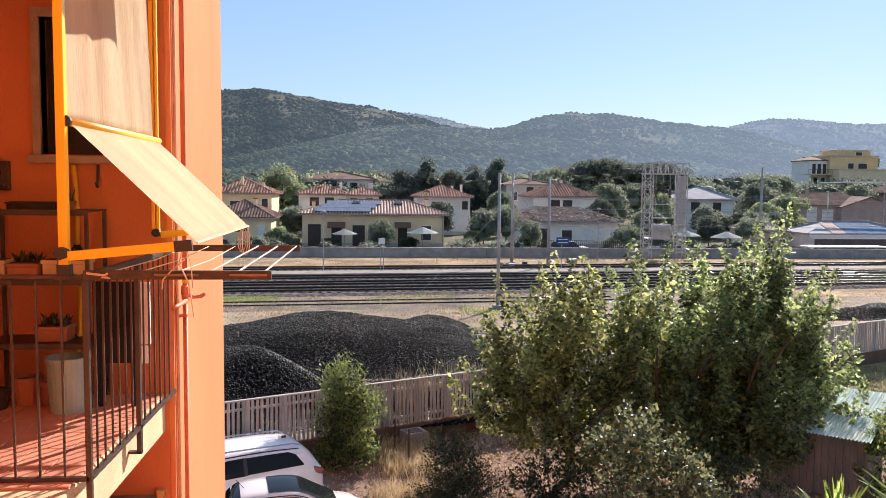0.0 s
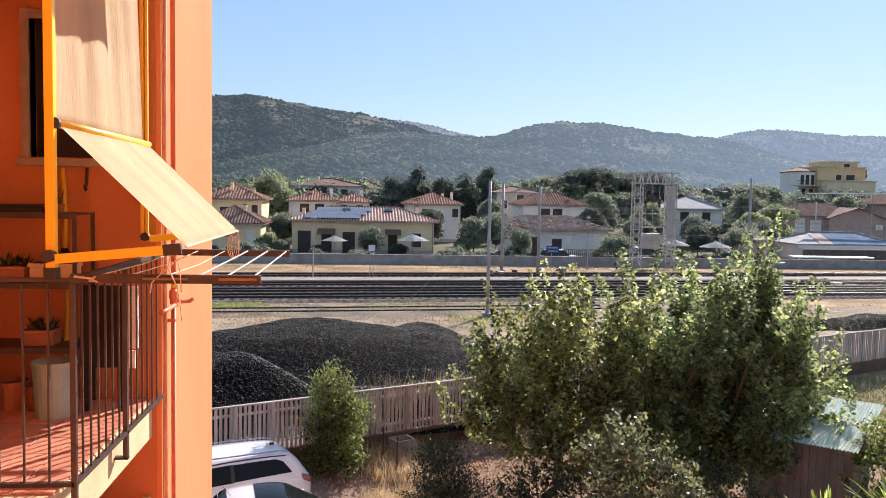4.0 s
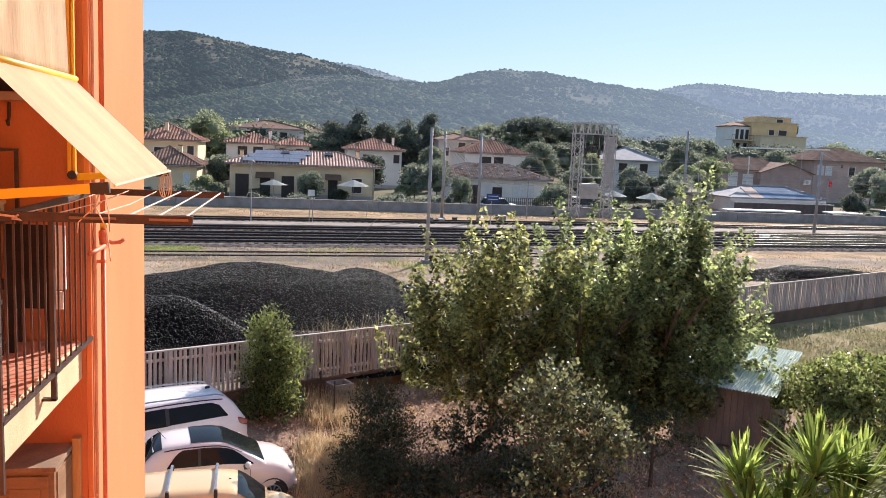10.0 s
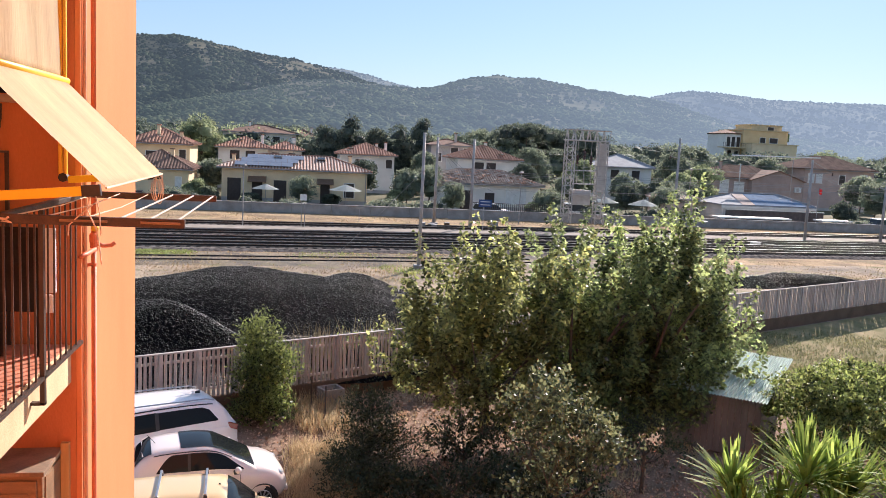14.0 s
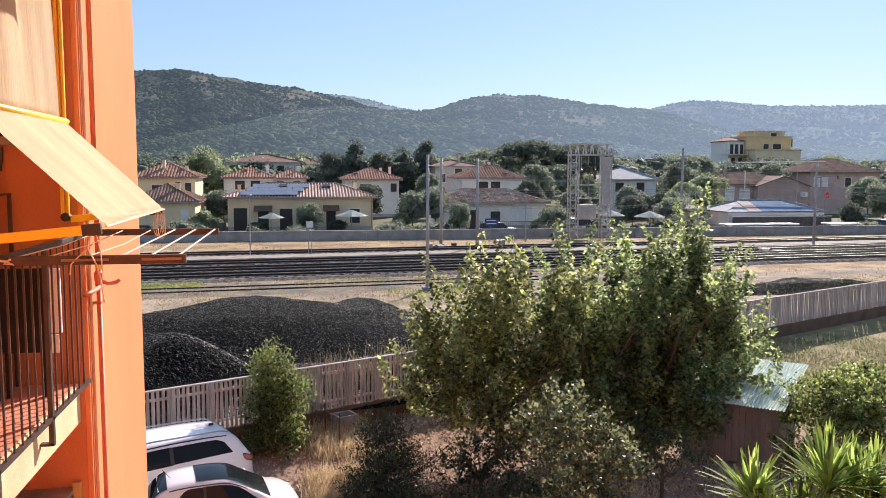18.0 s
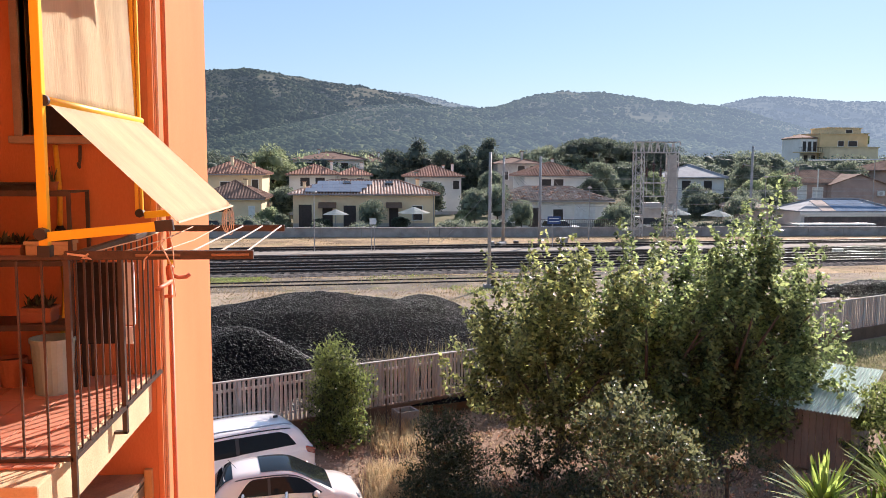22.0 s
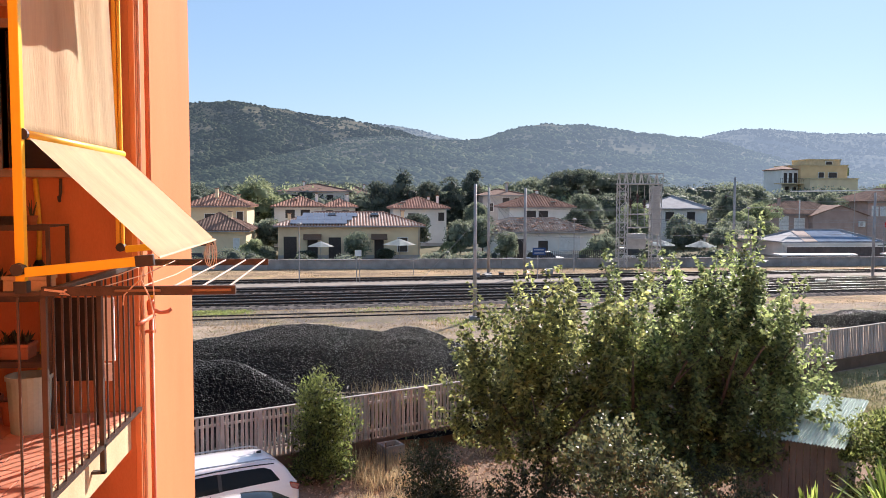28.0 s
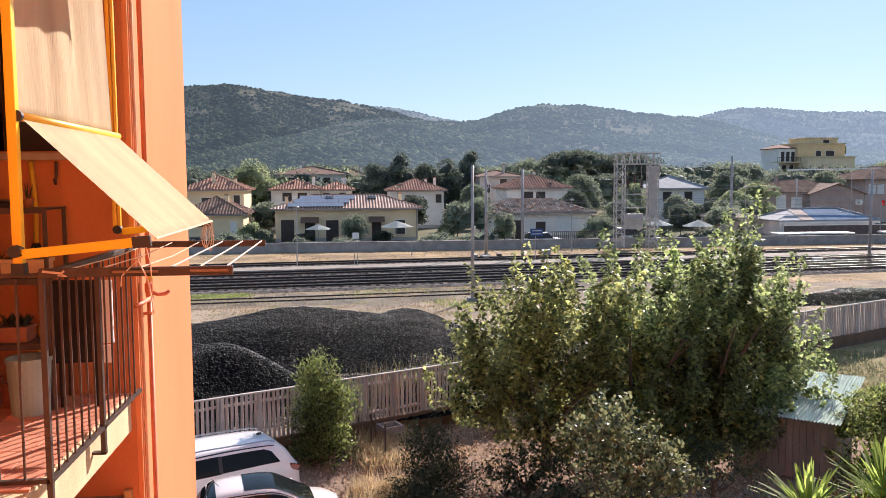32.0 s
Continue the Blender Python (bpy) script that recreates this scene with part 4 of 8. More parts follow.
def house(label, x0, x1, y0, depth, eave, ridge, wallmat, roofmat, windows=(), doors=(), over=0.5, rows=0.0, chimneys=(), ridge_half=None, z0=0.0, category="house", flat=False, side=(), rowmat=None):
    """windows and doors: (x from the left end, z, width, height[, material]) on the front; side: the same on the end wall that is nearest."""
    cx, w = (x0 + x1) / 2, x1 - x0
    t = thing("house", label, category, (cx, y0 + depth / 2, z0), group="houses of the town")
    d2 = depth / 2
    part("wall", nbox(-w / 2, -d2, 0, w / 2, d2, eave), wallmat, t)
    part("plinth", nbox(-w / 2 - 0.03, -d2 - 0.03, 0, w / 2 + 0.03, d2 + 0.03, 0.5), GREY_H, t)
    if flat:
        b = bmesh.new()
        box(b, -w / 2 - 0.15, -d2 - 0.15, eave, w / 2 + 0.15, d2 + 0.15, eave + 0.22)
        rf = part("roof", b, roofmat, t)
    else:
        planes, e = hip_roof(w, depth, eave, ridge, over, ridge_half)
        b = bmesh.new()
        for pl in planes:
            fan(b, [(x, y, z + 0.14) for x, y, z in pl])
        fan(b, [(x, y, z) for x, y, z in e][::-1])
        for p, q in zip(e, e[1:] + e[:1]):
            fan(b, [p, q, (q[0], q[1], q[2] + 0.14), (p[0], p[1], p[2] + 0.14)])
        rf = part("roof", b, roofmat, t)
        if rows:
            b = bmesh.new()
            roof_rows(b, [[(x, y, z + 0.14) for x, y, z in pl] for pl in planes], rows, rows * (0.27 if rowmat else 0.36))
            tagged(part("roof_tile", b, rowmat or roofmat, rf), kind="stuff")
        b = bmesh.new()
        for pl in planes:
            for p, q in ((pl[1], pl[2]), (pl[-1], pl[-2])) if len(pl) == 4 else ():
                tube(b, [(p[0], p[1], p[2] + 0.16), (q[0], q[1], q[2] + 0.18)], 0.12, 6)
        if len(b.verts):
            part("ridge_tile", b, roofmat, rf)
        else:
            b.free()
        part("gutter", ntube([(-w / 2 - over, -d2 - over - 0.05, eave + 0.02), (w / 2 + over, -d2 - over - 0.05, eave + 0.02)], 0.07, 6), POLE, t)
    for cxx, cyy, ch in chimneys:
        c = part("chimney", nbox(cxx - 0.19, cyy - 0.19, eave, cxx + 0.19, cyy + 0.19, ch), wallmat, t)
        part("chimney_cap", nbox(cxx - 0.27, cyy - 0.27, ch, cxx + 0.27, cyy + 0.27, ch + 0.12), roofmat, c)
    for a in windows:
        window_unit(t, -w / 2 + a[0], -d2 - 0.03, a[1], a[2], a[3], *(a[4:5]), shutters=len(a) > 5 and a[5])
    for a in side:
        window_unit(t, -w / 2 - 0.03, -d2 + a[0], a[1], a[2], a[3], axis="y")
    for a in doors:
        part("door", nbox(-w / 2 + a[0] - a[2] / 2, -d2 - 0.06, a[1], -w / 2 + a[0] + a[2] / 2, -d2 + 0.02, a[1] + a[3], bevel=0.02), a[4] if len(a) > 4 else DARK_WOOD, t)
    return t


D = DARK_WOOD
BARN_H = mat("render_dull_pink", (0.46, 0.34, 0.29), (0.36, 0.26, 0.225), 0.8, 0.92, 0.3, 12, spec=0.1)
h_long = house("long low yellow rendered house with a clay tile hip roof", -8.0, 8.7, 97, 8.5, 3.85, 5.35, YELLOW_H, ROOF, over=0.55, rows=0.36, rowmat=ROOF_PALE,
               windows=((14.6, 0.95, 1.15, 1.6, D),), doors=((1.4, 0.1, 1.5, 2.6), (4.0, 0.1, 1.2, 2.4), (6.6, 0.1, 1.45, 2.5), (11.8, 0.1, 1.1, 2.4)), chimneys=((-7.2, -1.6, 5.3), (6.6, 1.2, 5.6)))
house("white two-storey house with red hip roof and dark shutters", -10.6, -3.7, 122, 9, 5.85, 7.35, WHITE_H, ROOF, rows=0.4, windows=((2.3, 4.3, 1.35, 1.2, D), (4.5, 4.3, 1.35, 1.2, D)), chimneys=((2.6, -1, 7.9),))
house("white wing of the two-storey house with tiled roof", -3.6, 1.2, 124, 8, 5.75, 6.9, WHITE_H, ROOF, rows=0.4, windows=((1.0, 4.3, 1.0, 1.1, D), (3.4, 4.3, 1.0, 1.1, D)), chimneys=((1.2, -1, 7.7),))
house("white house with broad tiled roof on the rise", -12.0, 0.4, 146, 11, 8.3, 9.6, WHITE_H, ROOF_OLD, windows=((3, 6.6, 1.2, 1.2, D), (6, 6.6, 1.2, 1.2, D), (9, 6.6, 1.2, 1.2, D)), chimneys=((-2, 0, 10.2),))
house("tall pale house with hip roof", -0.8, 4.2, 156, 9, 8.0, 9.3, WHITE_H, ROOF_OLD, windows=((1.2, 5.8, 0.9, 1.2, D), (3.5, 5.8, 0.9, 1.2, D)), chimneys=((1.6, 0, 9.8),))
house("white house with low pink tiled hip roof", 6.9, 15.0, 123, 9, 5.6, 7.3, WHITE_H, ROOF, rows=0.4, windows=((3.1, 3.3, 1.7, 1.7, D), (7.3, 3.9, 0.9, 1.2, D)), chimneys=((1.6, -1.2, 7.4), (3.2, 0.5, 7.6)))
# the veranda's shaded opening is a dark pane in a window frame
house("yellow house with a dark veranda and tiled roof", -21.0, -13.1, 110, 9, 6.0, 7.9, YELLOW_H, ROOF, rows=0.4, windows=((3.8, 3.2, 2.6, 1.9, D), (7.0, 4.2, 0.8, 1.2, D)), chimneys=((-0.2, -2.2, 8.4), (2.6, -2, 7.6)))
house("low ochre house with a steep brown tiled roof", -18.4, -11.4, 95, 8, 3.4, 5.3, YELLOW_H, ROOF_OLD, rows=0.34, windows=((5.9, 1.2, 0.6, 1.4, WHITE),), chimneys=((1.4, -1.4, 5.6),))
h_ruin = house("pale low house with a battered rubble-strewn tile roof", 16.4, 30.0, 97, 8, 3.1, 4.65, WHITE_H, ROOF_RUIN, rows=0.3, over=0.55,
               doors=((4.3, 0.05, 1.3, 2.3), (7.3, 0.05, 1.2, 2.1)), windows=((10.6, 0.9, 2.6, 1.9, WHITE),))
house("white house with a hip roof behind the low one", 23.3, 32.6, 116, 9, 5.9, 7.8, WHITE_H, ROOF, rows=0.4, windows=((3.2, 4.5, 1.4, 1.0, D), (5.0, 4.5, 1.4, 1.0, D)), chimneys=((0.4, 0, 8.4),))
house("tall grey house with small dark windows", 22.2, 29.2, 133, 9, 7.7, 8.7, GREY_H, ROOF_OLD, windows=((1.3, 5.2, 0.9, 1.3, D), (3.9, 6.4, 1.2, 1.0, D), (6, 6.4, 1.2, 1.0, D)), chimneys=((1.0, -2, 9.8),))
house("white house under a pale metal roof", 47.0, 55.0, 120, 8, 5.7, 7.6, WHITE_H, ROOF_METAL, windows=((2.0, 3.9, 1.4, 1.4, D), (5.4, 3.9, 1.3, 1.4, D)))
h_barn = house("old brown tiled barn with a low roof", 61.0, 74.6, 112, 10, 5.0, 6.75, BARN_H, ROOF_OLD, rows=0.42, windows=((2.0, 2.9, 1.3, 1.9, WHITE), (4.4, 3.1, 1.5, 1.4, WHITE)), chimneys=((-4.0, -2, 7.4),), over=0.3)


def barn_gable(t):
    """The wing with a low gable that comes forward from the barn."""
    x0, x1, y0, ze, zr = -1.0, 7.3, -6.2, 4.95, 6.35
    xm = (x0 + x1) / 2
    b = bmesh.new()
    f = [(x0, 0), (x1, 0), (x1, ze), (xm, zr), (x0, ze)]
    lo, hi = [b.verts.new((x, y0, z)) for x, z in f], [b.verts.new((x, -4.9, z)) for x, z in f]
    b.faces.new(lo)
    for i in range(5):
        b.faces.new((lo[i], hi[i], hi[(i + 1) % 5], lo[(i + 1) % 5]))
    part("gable_wall", b, BARN_H, t)
    for xa, xb in ((x0 - 0.35, xm), (x1 + 0.35, xm)):
        za = ze - 0.35 * (zr - ze) / (xm - x0)
        b = bmesh.new()
        q = [(xa, y0 - 0.3, za), (xb, y0 - 0.3, zr), (xb, 0.0, zr), (xa, 0.0, za)]
        v0, v1 = [b.verts.new(p) for p in q], [b.verts.new((p[0], p[1], p[2] + 0.13)) for p in q]
        b.faces.new(v0[::-1])
        b.faces.new(v1)
        for i in range(4):
            b.faces.new((v0[i], v0[(i + 1) % 4], v1[(i + 1) % 4], v1[i]))
        part("gable_roof", b, ROOF_OLD, t)
    part("flue_pipe", ntube([(-3.0, -6.0, 2.0), (-3.0, -6.0, 7.2)], 0.09, 8), WHITE, t)
    a = part("air_conditioner", nbox(5.9, -6.55, 3.35, 6.9, -6.2, 4.1, bevel=0.03), WHITE, t)
    part("fan_grille", ntube([(6.3, -6.57, 3.72), (6.3, -6.55, 3.72)], 0.27, 14), GREY_H, a)


barn_gable(h_barn)
house("pink two-storey house with white-framed windows and brown hip roof", 84.2, 97.2, 124, 10, 6.85, 9.0, PINK_H, ROOF_OLD, rows=0.42, windows=((1.2, 4.7, 1.0, 1.5, WHITE), (2.7, 4.7, 1.0, 1.5, WHITE), (11.0, 4.4, 1.3, 1.9, WHITE), (7.0, 4.6, 1.1, 1.5, D)))
house("small pale pink hut beside the workshop", 44.6, 48.6, 92.5, 5, 2.5, 3.5, PINK_H, ROOF_PALE, over=0.3, category="hut")
h_shop = house("low white workshop with a faded sheet roof", 51.3, 63.2, 91, 6, 2.15, 3.4, WHITE_H, ROOF_METAL, over=0.4, category="workshop")


def shop_roof(t):
    """Faded blue sheets over the greater part of the workshop's roof."""
    sl = math.atan2(3.4 - 2.15, 3.4)
    m = Matrix.Translation((0, -3.4, 2.15 + 0.14)) @ Matrix.Rotation(sl, 4, "X")
    for i in range(7):
        x = -1.9 + 1.12 * i
        part("roof_sheet", nbox(x, -0.05, 0.012 + 0.01 * (i % 2), x + 1.16, 3.4 - max(0.0, x - 1.4) * 0.92, 0.05 + 0.01 * (i % 2), m=m), TARP, t, "faded blue roof sheet")
    part("roof_sheet", nbox(-3.6, -0.05, 0.012, -1.95, 3.3, 0.045, m=m), ROOF_PALE, t, "pale pinkish roof sheet")
    part("fascia", nbox(-6.4, -3.5, 1.85, 6.4, -3.42, 2.2), WHITE_H, t)


shop_roof(h_shop)


def apartment():
    """Stepped apartment block: yellow storey, set-back top, pale lower wing and a white wing with balconies."""
    t = thing("apartment_building", "stepped yellow and white apartment building with terraces", "apartment building", (99, 166, 0))

    def block(x0, x1, y0, y1, z, wallmat, roof=CREAM):
        part("wall", nbox(x0, y0, 0, x1, y1, z), wallmat, t)
        part("roof", nbox(x0 - 0.2, y0 - 0.2, z, x1 + 0.2, y1 + 0.2, z + 0.22), roof, t)
    block(0.2, 11.2, 4, 15, 14.75, OCHRE_H)
    block(3.8, 11.4, 7, 14, 16.1, CREAM)
    block(0.1, 11.1, 0, 3.99, 11.7, YELLOW_H)
    block(-3.6, 0.19, 5, 13, 13.75, WHITE_H, ROOF_OLD)
    planes, e = hip_roof(4.4, 8.6, 13.9, 14.8, 0.1)
    b = bmesh.new()
    for pl in planes:
        fan(b, [(x - 1.7, y + 9, z) for x, y, z in pl])
    part("roof", b, ROOF_OLD, t)
    for x, y, z, w, h in ((5.0, 3.97, 12.15, 1.3, 1.1), (7.7, 3.97, 12.15, 2.0, 1.1), (8.6, 6.97, 15.0, 1.5, 0.8), (-2.8, 4.97, 11.0, 0.8, 2.1), (-1.6, 4.97, 11.0, 0.8, 2.1), (-0.4, 4.97, 11.0, 0.8, 2.1),
                          (-2.4, 4.97, 8.2, 0.9, 1.9), (-0.7, 4.97, 8.2, 0.9, 1.9), (3.0, -0.03, 8.4, 1.2, 1.3), (7.0, -0.03, 8.4, 1.2, 1.3)):
        window_unit(t, x, y, z, w, h, D)
    for z in (7.7, 10.6):
        bl = part("balcony", nbox(-5.4, 2.4, z, 0.09, 5.0, z + 0.22), CREAM, t)
        part("balcony_rail", nbox(-5.4, 2.4, z + 1.15, 0.09, 2.46, z + 1.22), IRON, bl)
        for i in range(12):
            part("balcony_bar", nbox(-5.38 + 0.48 * i, 2.41, z + 0.22, -5.33 + 0.48 * i, 2.45, z + 1.15), IRON, bl)
    part("sun_blind", nbox(11.5, 4.2, 12.6, 11.7, 5.6, 14.4), L_FAR_LT, t, "pale green sun blind on the terrace")


OCHRE_H = mat("render_ochre", (0.78, 0.56, 0.30), (0.68, 0.47, 0.25), 0.8, 0.92, 0.2, 12, spec=0.1)
apartment()

# ---- trees of the town ----
def foliage(rng, c, r, n, size, wide=0.8):
    """Leaf sprays over the upper sides of many puffs: c centres, r radii."""
    pick = rng.choice(len(c), n, p=r ** 2 / (r ** 2).sum())
    u = unit(rng.normal(size=(n, 3)))
    u[:, 2] = np.where(u[:, 2] < -0.4, -u[:, 2], u[:, 2])
    at = c[pick] + u * (r[pick] * rng.uniform(0.82, 1.12, n))[:, None]
    return leaves(rng, at, u + np.array([0, 0, 0.25]), size, wide)


def town_tree(x, y, h, r, material, label, seed, shape="round", clear=0.25, size=0.3, n=1800):
    rng = np.random.default_rng(seed)
    t = thing("tree", label, "tree", (x, y, 0), group="trees of the town")
    z0 = h * clear
    top = h * (0.86 if shape == "pine" else 0.7)
    b = ntube([(0, 0, 0), (0.1, 0, h * 0.4), (0, 0, top)], max(0.06, 0.017 * h), 6, r1=0.04)
    for k in range(4):
        a = k * 1.6 + rng.uniform(0, 0.8)
        tube(b, [(0.05, 0, h * 0.45), (0.3 * r * math.cos(a), 0.3 * r * math.sin(a), h * 0.6), (0.55 * r * math.cos(a), 0.55 * r * math.sin(a), h * 0.78)], max(0.04, 0.008 * h), 5, r1=0.03)
    part("trunk", b, BARK, t)
    m = 26
    if shape == "cone":
        k = (np.arange(m) + rng.random(m)) / m
        a = rng.uniform(0, 2 * math.pi, m)
        rr = r * (1 - k) ** 0.7 * rng.uniform(0.35, 0.75, m)
        c = np.stack([rr * np.cos(a), rr * np.sin(a), z0 + (h - z0) * k * 0.93], 1)
        q = r * (0.30 + 0.22 * (1 - k)) * rng.uniform(0.7, 1.1, m)
    elif shape == "pine":
        a, d = rng.uniform(0, 2 * math.pi, m), np.sqrt(rng.random(m))
        q = r * rng.uniform(0.14, 0.27, m)
        c = np.stack([r * 0.9 * d * np.cos(a), r * 0.9 * d * np.sin(a), h - q - 0.16 * h * d ** 2 * rng.uniform(0.5, 1.2, m)], 1)
    else:
        u = unit(rng.normal(size=(m, 3)))
        q = r * rng.uniform(0.24, 0.46, m)
        hz = (h - z0) / 2
        c = np.stack([u[:, 0] * (r - q) * rng.uniform(0.5, 1.05, m), u[:, 1] * (r - q) * rng.uniform(0.5, 1.05, m), z0 + hz + u[:, 2] * np.maximum(hz - q * 0.8, 0.1)], 1)
    part("bough", lumps("bough", c, q * 0.72, rng, 6), material, t, smooth=True)
    part("crown", quads("crown", foliage(rng, c, q, n, size)), material, t)


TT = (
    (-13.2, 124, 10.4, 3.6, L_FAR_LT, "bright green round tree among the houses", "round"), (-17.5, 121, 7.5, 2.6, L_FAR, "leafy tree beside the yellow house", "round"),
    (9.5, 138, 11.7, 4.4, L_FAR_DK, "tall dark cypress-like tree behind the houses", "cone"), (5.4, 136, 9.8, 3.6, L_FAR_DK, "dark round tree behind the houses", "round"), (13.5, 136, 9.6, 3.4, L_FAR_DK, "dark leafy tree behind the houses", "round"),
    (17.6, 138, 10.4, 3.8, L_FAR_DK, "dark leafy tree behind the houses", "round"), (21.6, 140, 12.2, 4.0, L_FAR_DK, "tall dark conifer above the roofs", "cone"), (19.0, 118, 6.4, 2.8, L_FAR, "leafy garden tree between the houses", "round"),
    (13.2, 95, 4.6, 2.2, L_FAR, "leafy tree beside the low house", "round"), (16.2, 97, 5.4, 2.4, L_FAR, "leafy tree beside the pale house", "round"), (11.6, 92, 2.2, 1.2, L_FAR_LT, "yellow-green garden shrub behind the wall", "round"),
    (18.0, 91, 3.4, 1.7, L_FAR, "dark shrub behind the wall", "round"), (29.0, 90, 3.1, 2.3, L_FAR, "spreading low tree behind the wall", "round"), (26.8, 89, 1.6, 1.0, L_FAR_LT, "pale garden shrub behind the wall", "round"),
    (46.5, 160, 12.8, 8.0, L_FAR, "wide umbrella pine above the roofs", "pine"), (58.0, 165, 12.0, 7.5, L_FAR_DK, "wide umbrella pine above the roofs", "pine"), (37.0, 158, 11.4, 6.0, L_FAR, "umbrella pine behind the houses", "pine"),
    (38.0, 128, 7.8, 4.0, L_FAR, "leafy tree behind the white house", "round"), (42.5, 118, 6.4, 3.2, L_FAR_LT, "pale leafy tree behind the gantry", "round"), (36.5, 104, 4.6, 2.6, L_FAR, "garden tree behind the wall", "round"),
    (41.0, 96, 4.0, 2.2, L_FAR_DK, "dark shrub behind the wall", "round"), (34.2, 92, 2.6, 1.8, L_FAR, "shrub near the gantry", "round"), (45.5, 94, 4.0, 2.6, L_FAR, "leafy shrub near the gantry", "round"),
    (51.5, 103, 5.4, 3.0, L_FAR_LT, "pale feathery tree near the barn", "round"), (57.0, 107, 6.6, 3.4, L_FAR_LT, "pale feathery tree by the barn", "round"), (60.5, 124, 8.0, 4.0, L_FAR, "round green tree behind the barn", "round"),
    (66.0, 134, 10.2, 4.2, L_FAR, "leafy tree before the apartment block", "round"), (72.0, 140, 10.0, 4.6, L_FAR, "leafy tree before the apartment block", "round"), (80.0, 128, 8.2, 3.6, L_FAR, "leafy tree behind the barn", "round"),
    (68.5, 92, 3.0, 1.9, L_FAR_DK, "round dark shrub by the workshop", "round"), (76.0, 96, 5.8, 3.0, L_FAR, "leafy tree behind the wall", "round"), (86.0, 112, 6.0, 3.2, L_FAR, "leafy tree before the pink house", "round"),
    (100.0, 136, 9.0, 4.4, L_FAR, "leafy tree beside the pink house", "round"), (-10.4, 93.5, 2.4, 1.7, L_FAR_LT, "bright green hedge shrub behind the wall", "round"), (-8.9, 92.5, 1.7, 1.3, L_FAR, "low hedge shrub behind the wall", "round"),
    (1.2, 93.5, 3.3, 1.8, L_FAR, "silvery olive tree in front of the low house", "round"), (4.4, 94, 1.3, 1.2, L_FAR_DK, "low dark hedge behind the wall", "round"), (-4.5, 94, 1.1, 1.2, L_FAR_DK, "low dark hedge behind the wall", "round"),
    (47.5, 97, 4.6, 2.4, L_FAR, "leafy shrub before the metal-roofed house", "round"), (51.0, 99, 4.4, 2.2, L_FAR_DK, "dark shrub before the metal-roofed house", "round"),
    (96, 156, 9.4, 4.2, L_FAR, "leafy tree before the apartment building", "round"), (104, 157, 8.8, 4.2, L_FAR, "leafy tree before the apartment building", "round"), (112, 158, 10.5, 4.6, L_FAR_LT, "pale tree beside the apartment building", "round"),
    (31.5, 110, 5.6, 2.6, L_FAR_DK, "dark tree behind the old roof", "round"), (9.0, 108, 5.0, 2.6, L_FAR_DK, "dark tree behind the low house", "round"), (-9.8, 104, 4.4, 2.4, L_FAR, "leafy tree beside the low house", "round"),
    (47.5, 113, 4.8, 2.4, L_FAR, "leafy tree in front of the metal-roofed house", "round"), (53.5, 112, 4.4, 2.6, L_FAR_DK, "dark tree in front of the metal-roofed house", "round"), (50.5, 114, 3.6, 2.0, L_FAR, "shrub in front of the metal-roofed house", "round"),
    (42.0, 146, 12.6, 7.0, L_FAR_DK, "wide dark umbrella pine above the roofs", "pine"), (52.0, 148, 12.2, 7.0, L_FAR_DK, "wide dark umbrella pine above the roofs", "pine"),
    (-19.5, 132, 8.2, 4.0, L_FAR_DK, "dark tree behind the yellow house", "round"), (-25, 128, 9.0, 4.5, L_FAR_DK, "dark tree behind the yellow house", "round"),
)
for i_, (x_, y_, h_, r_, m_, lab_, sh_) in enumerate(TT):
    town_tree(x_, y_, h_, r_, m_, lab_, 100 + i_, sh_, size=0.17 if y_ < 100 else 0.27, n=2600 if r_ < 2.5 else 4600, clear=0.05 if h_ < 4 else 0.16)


def far_woods():
    """The belt of trees between the town and the foot of the hills."""
    rng = np.random.default_rng(55)
    n = 1250
    y = 142 + 250 * rng.random(n) ** 1.5
    x = rng.uniform(-0.36, 0.94, n) * y
    h = rng.uniform(4.5, 8.6, n) + (y - 140) * 0.022
    pine = rng.random(n) < 0.3
    r = np.where(pine, rng.uniform(3.4, 6.2, n), rng.uniform(2.2, 4.2, n))
    m = 13
    u = unit(rng.normal(size=(n, m, 3)))
    u[..., 2] = np.abs(u[..., 2]) * np.where(pine, 0.35, 1.0)[:, None]
    q = r[:, None] * rng.uniform(0.24, 0.46, (n, m))
    hz = np.where(pine, 0.78, 0.42) * h
    c = np.stack([x, y, hz], 1)[:, None] + u * np.stack([r, r, np.where(pine, 0.5, 0.52) * h], 1)[:, None] * rng.uniform(0.55, 0.95, (n, m, 1))
    kind = np.searchsorted((5, 9), np.arange(n) % 11, "right")
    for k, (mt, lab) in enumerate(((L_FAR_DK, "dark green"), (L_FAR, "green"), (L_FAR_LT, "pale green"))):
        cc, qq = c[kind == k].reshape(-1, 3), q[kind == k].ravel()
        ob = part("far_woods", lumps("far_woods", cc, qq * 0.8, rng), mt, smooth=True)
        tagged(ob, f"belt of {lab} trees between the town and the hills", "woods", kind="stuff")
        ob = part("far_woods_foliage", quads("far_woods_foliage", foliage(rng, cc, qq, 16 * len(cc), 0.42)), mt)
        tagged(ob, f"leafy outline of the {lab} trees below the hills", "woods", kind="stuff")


far_woods()


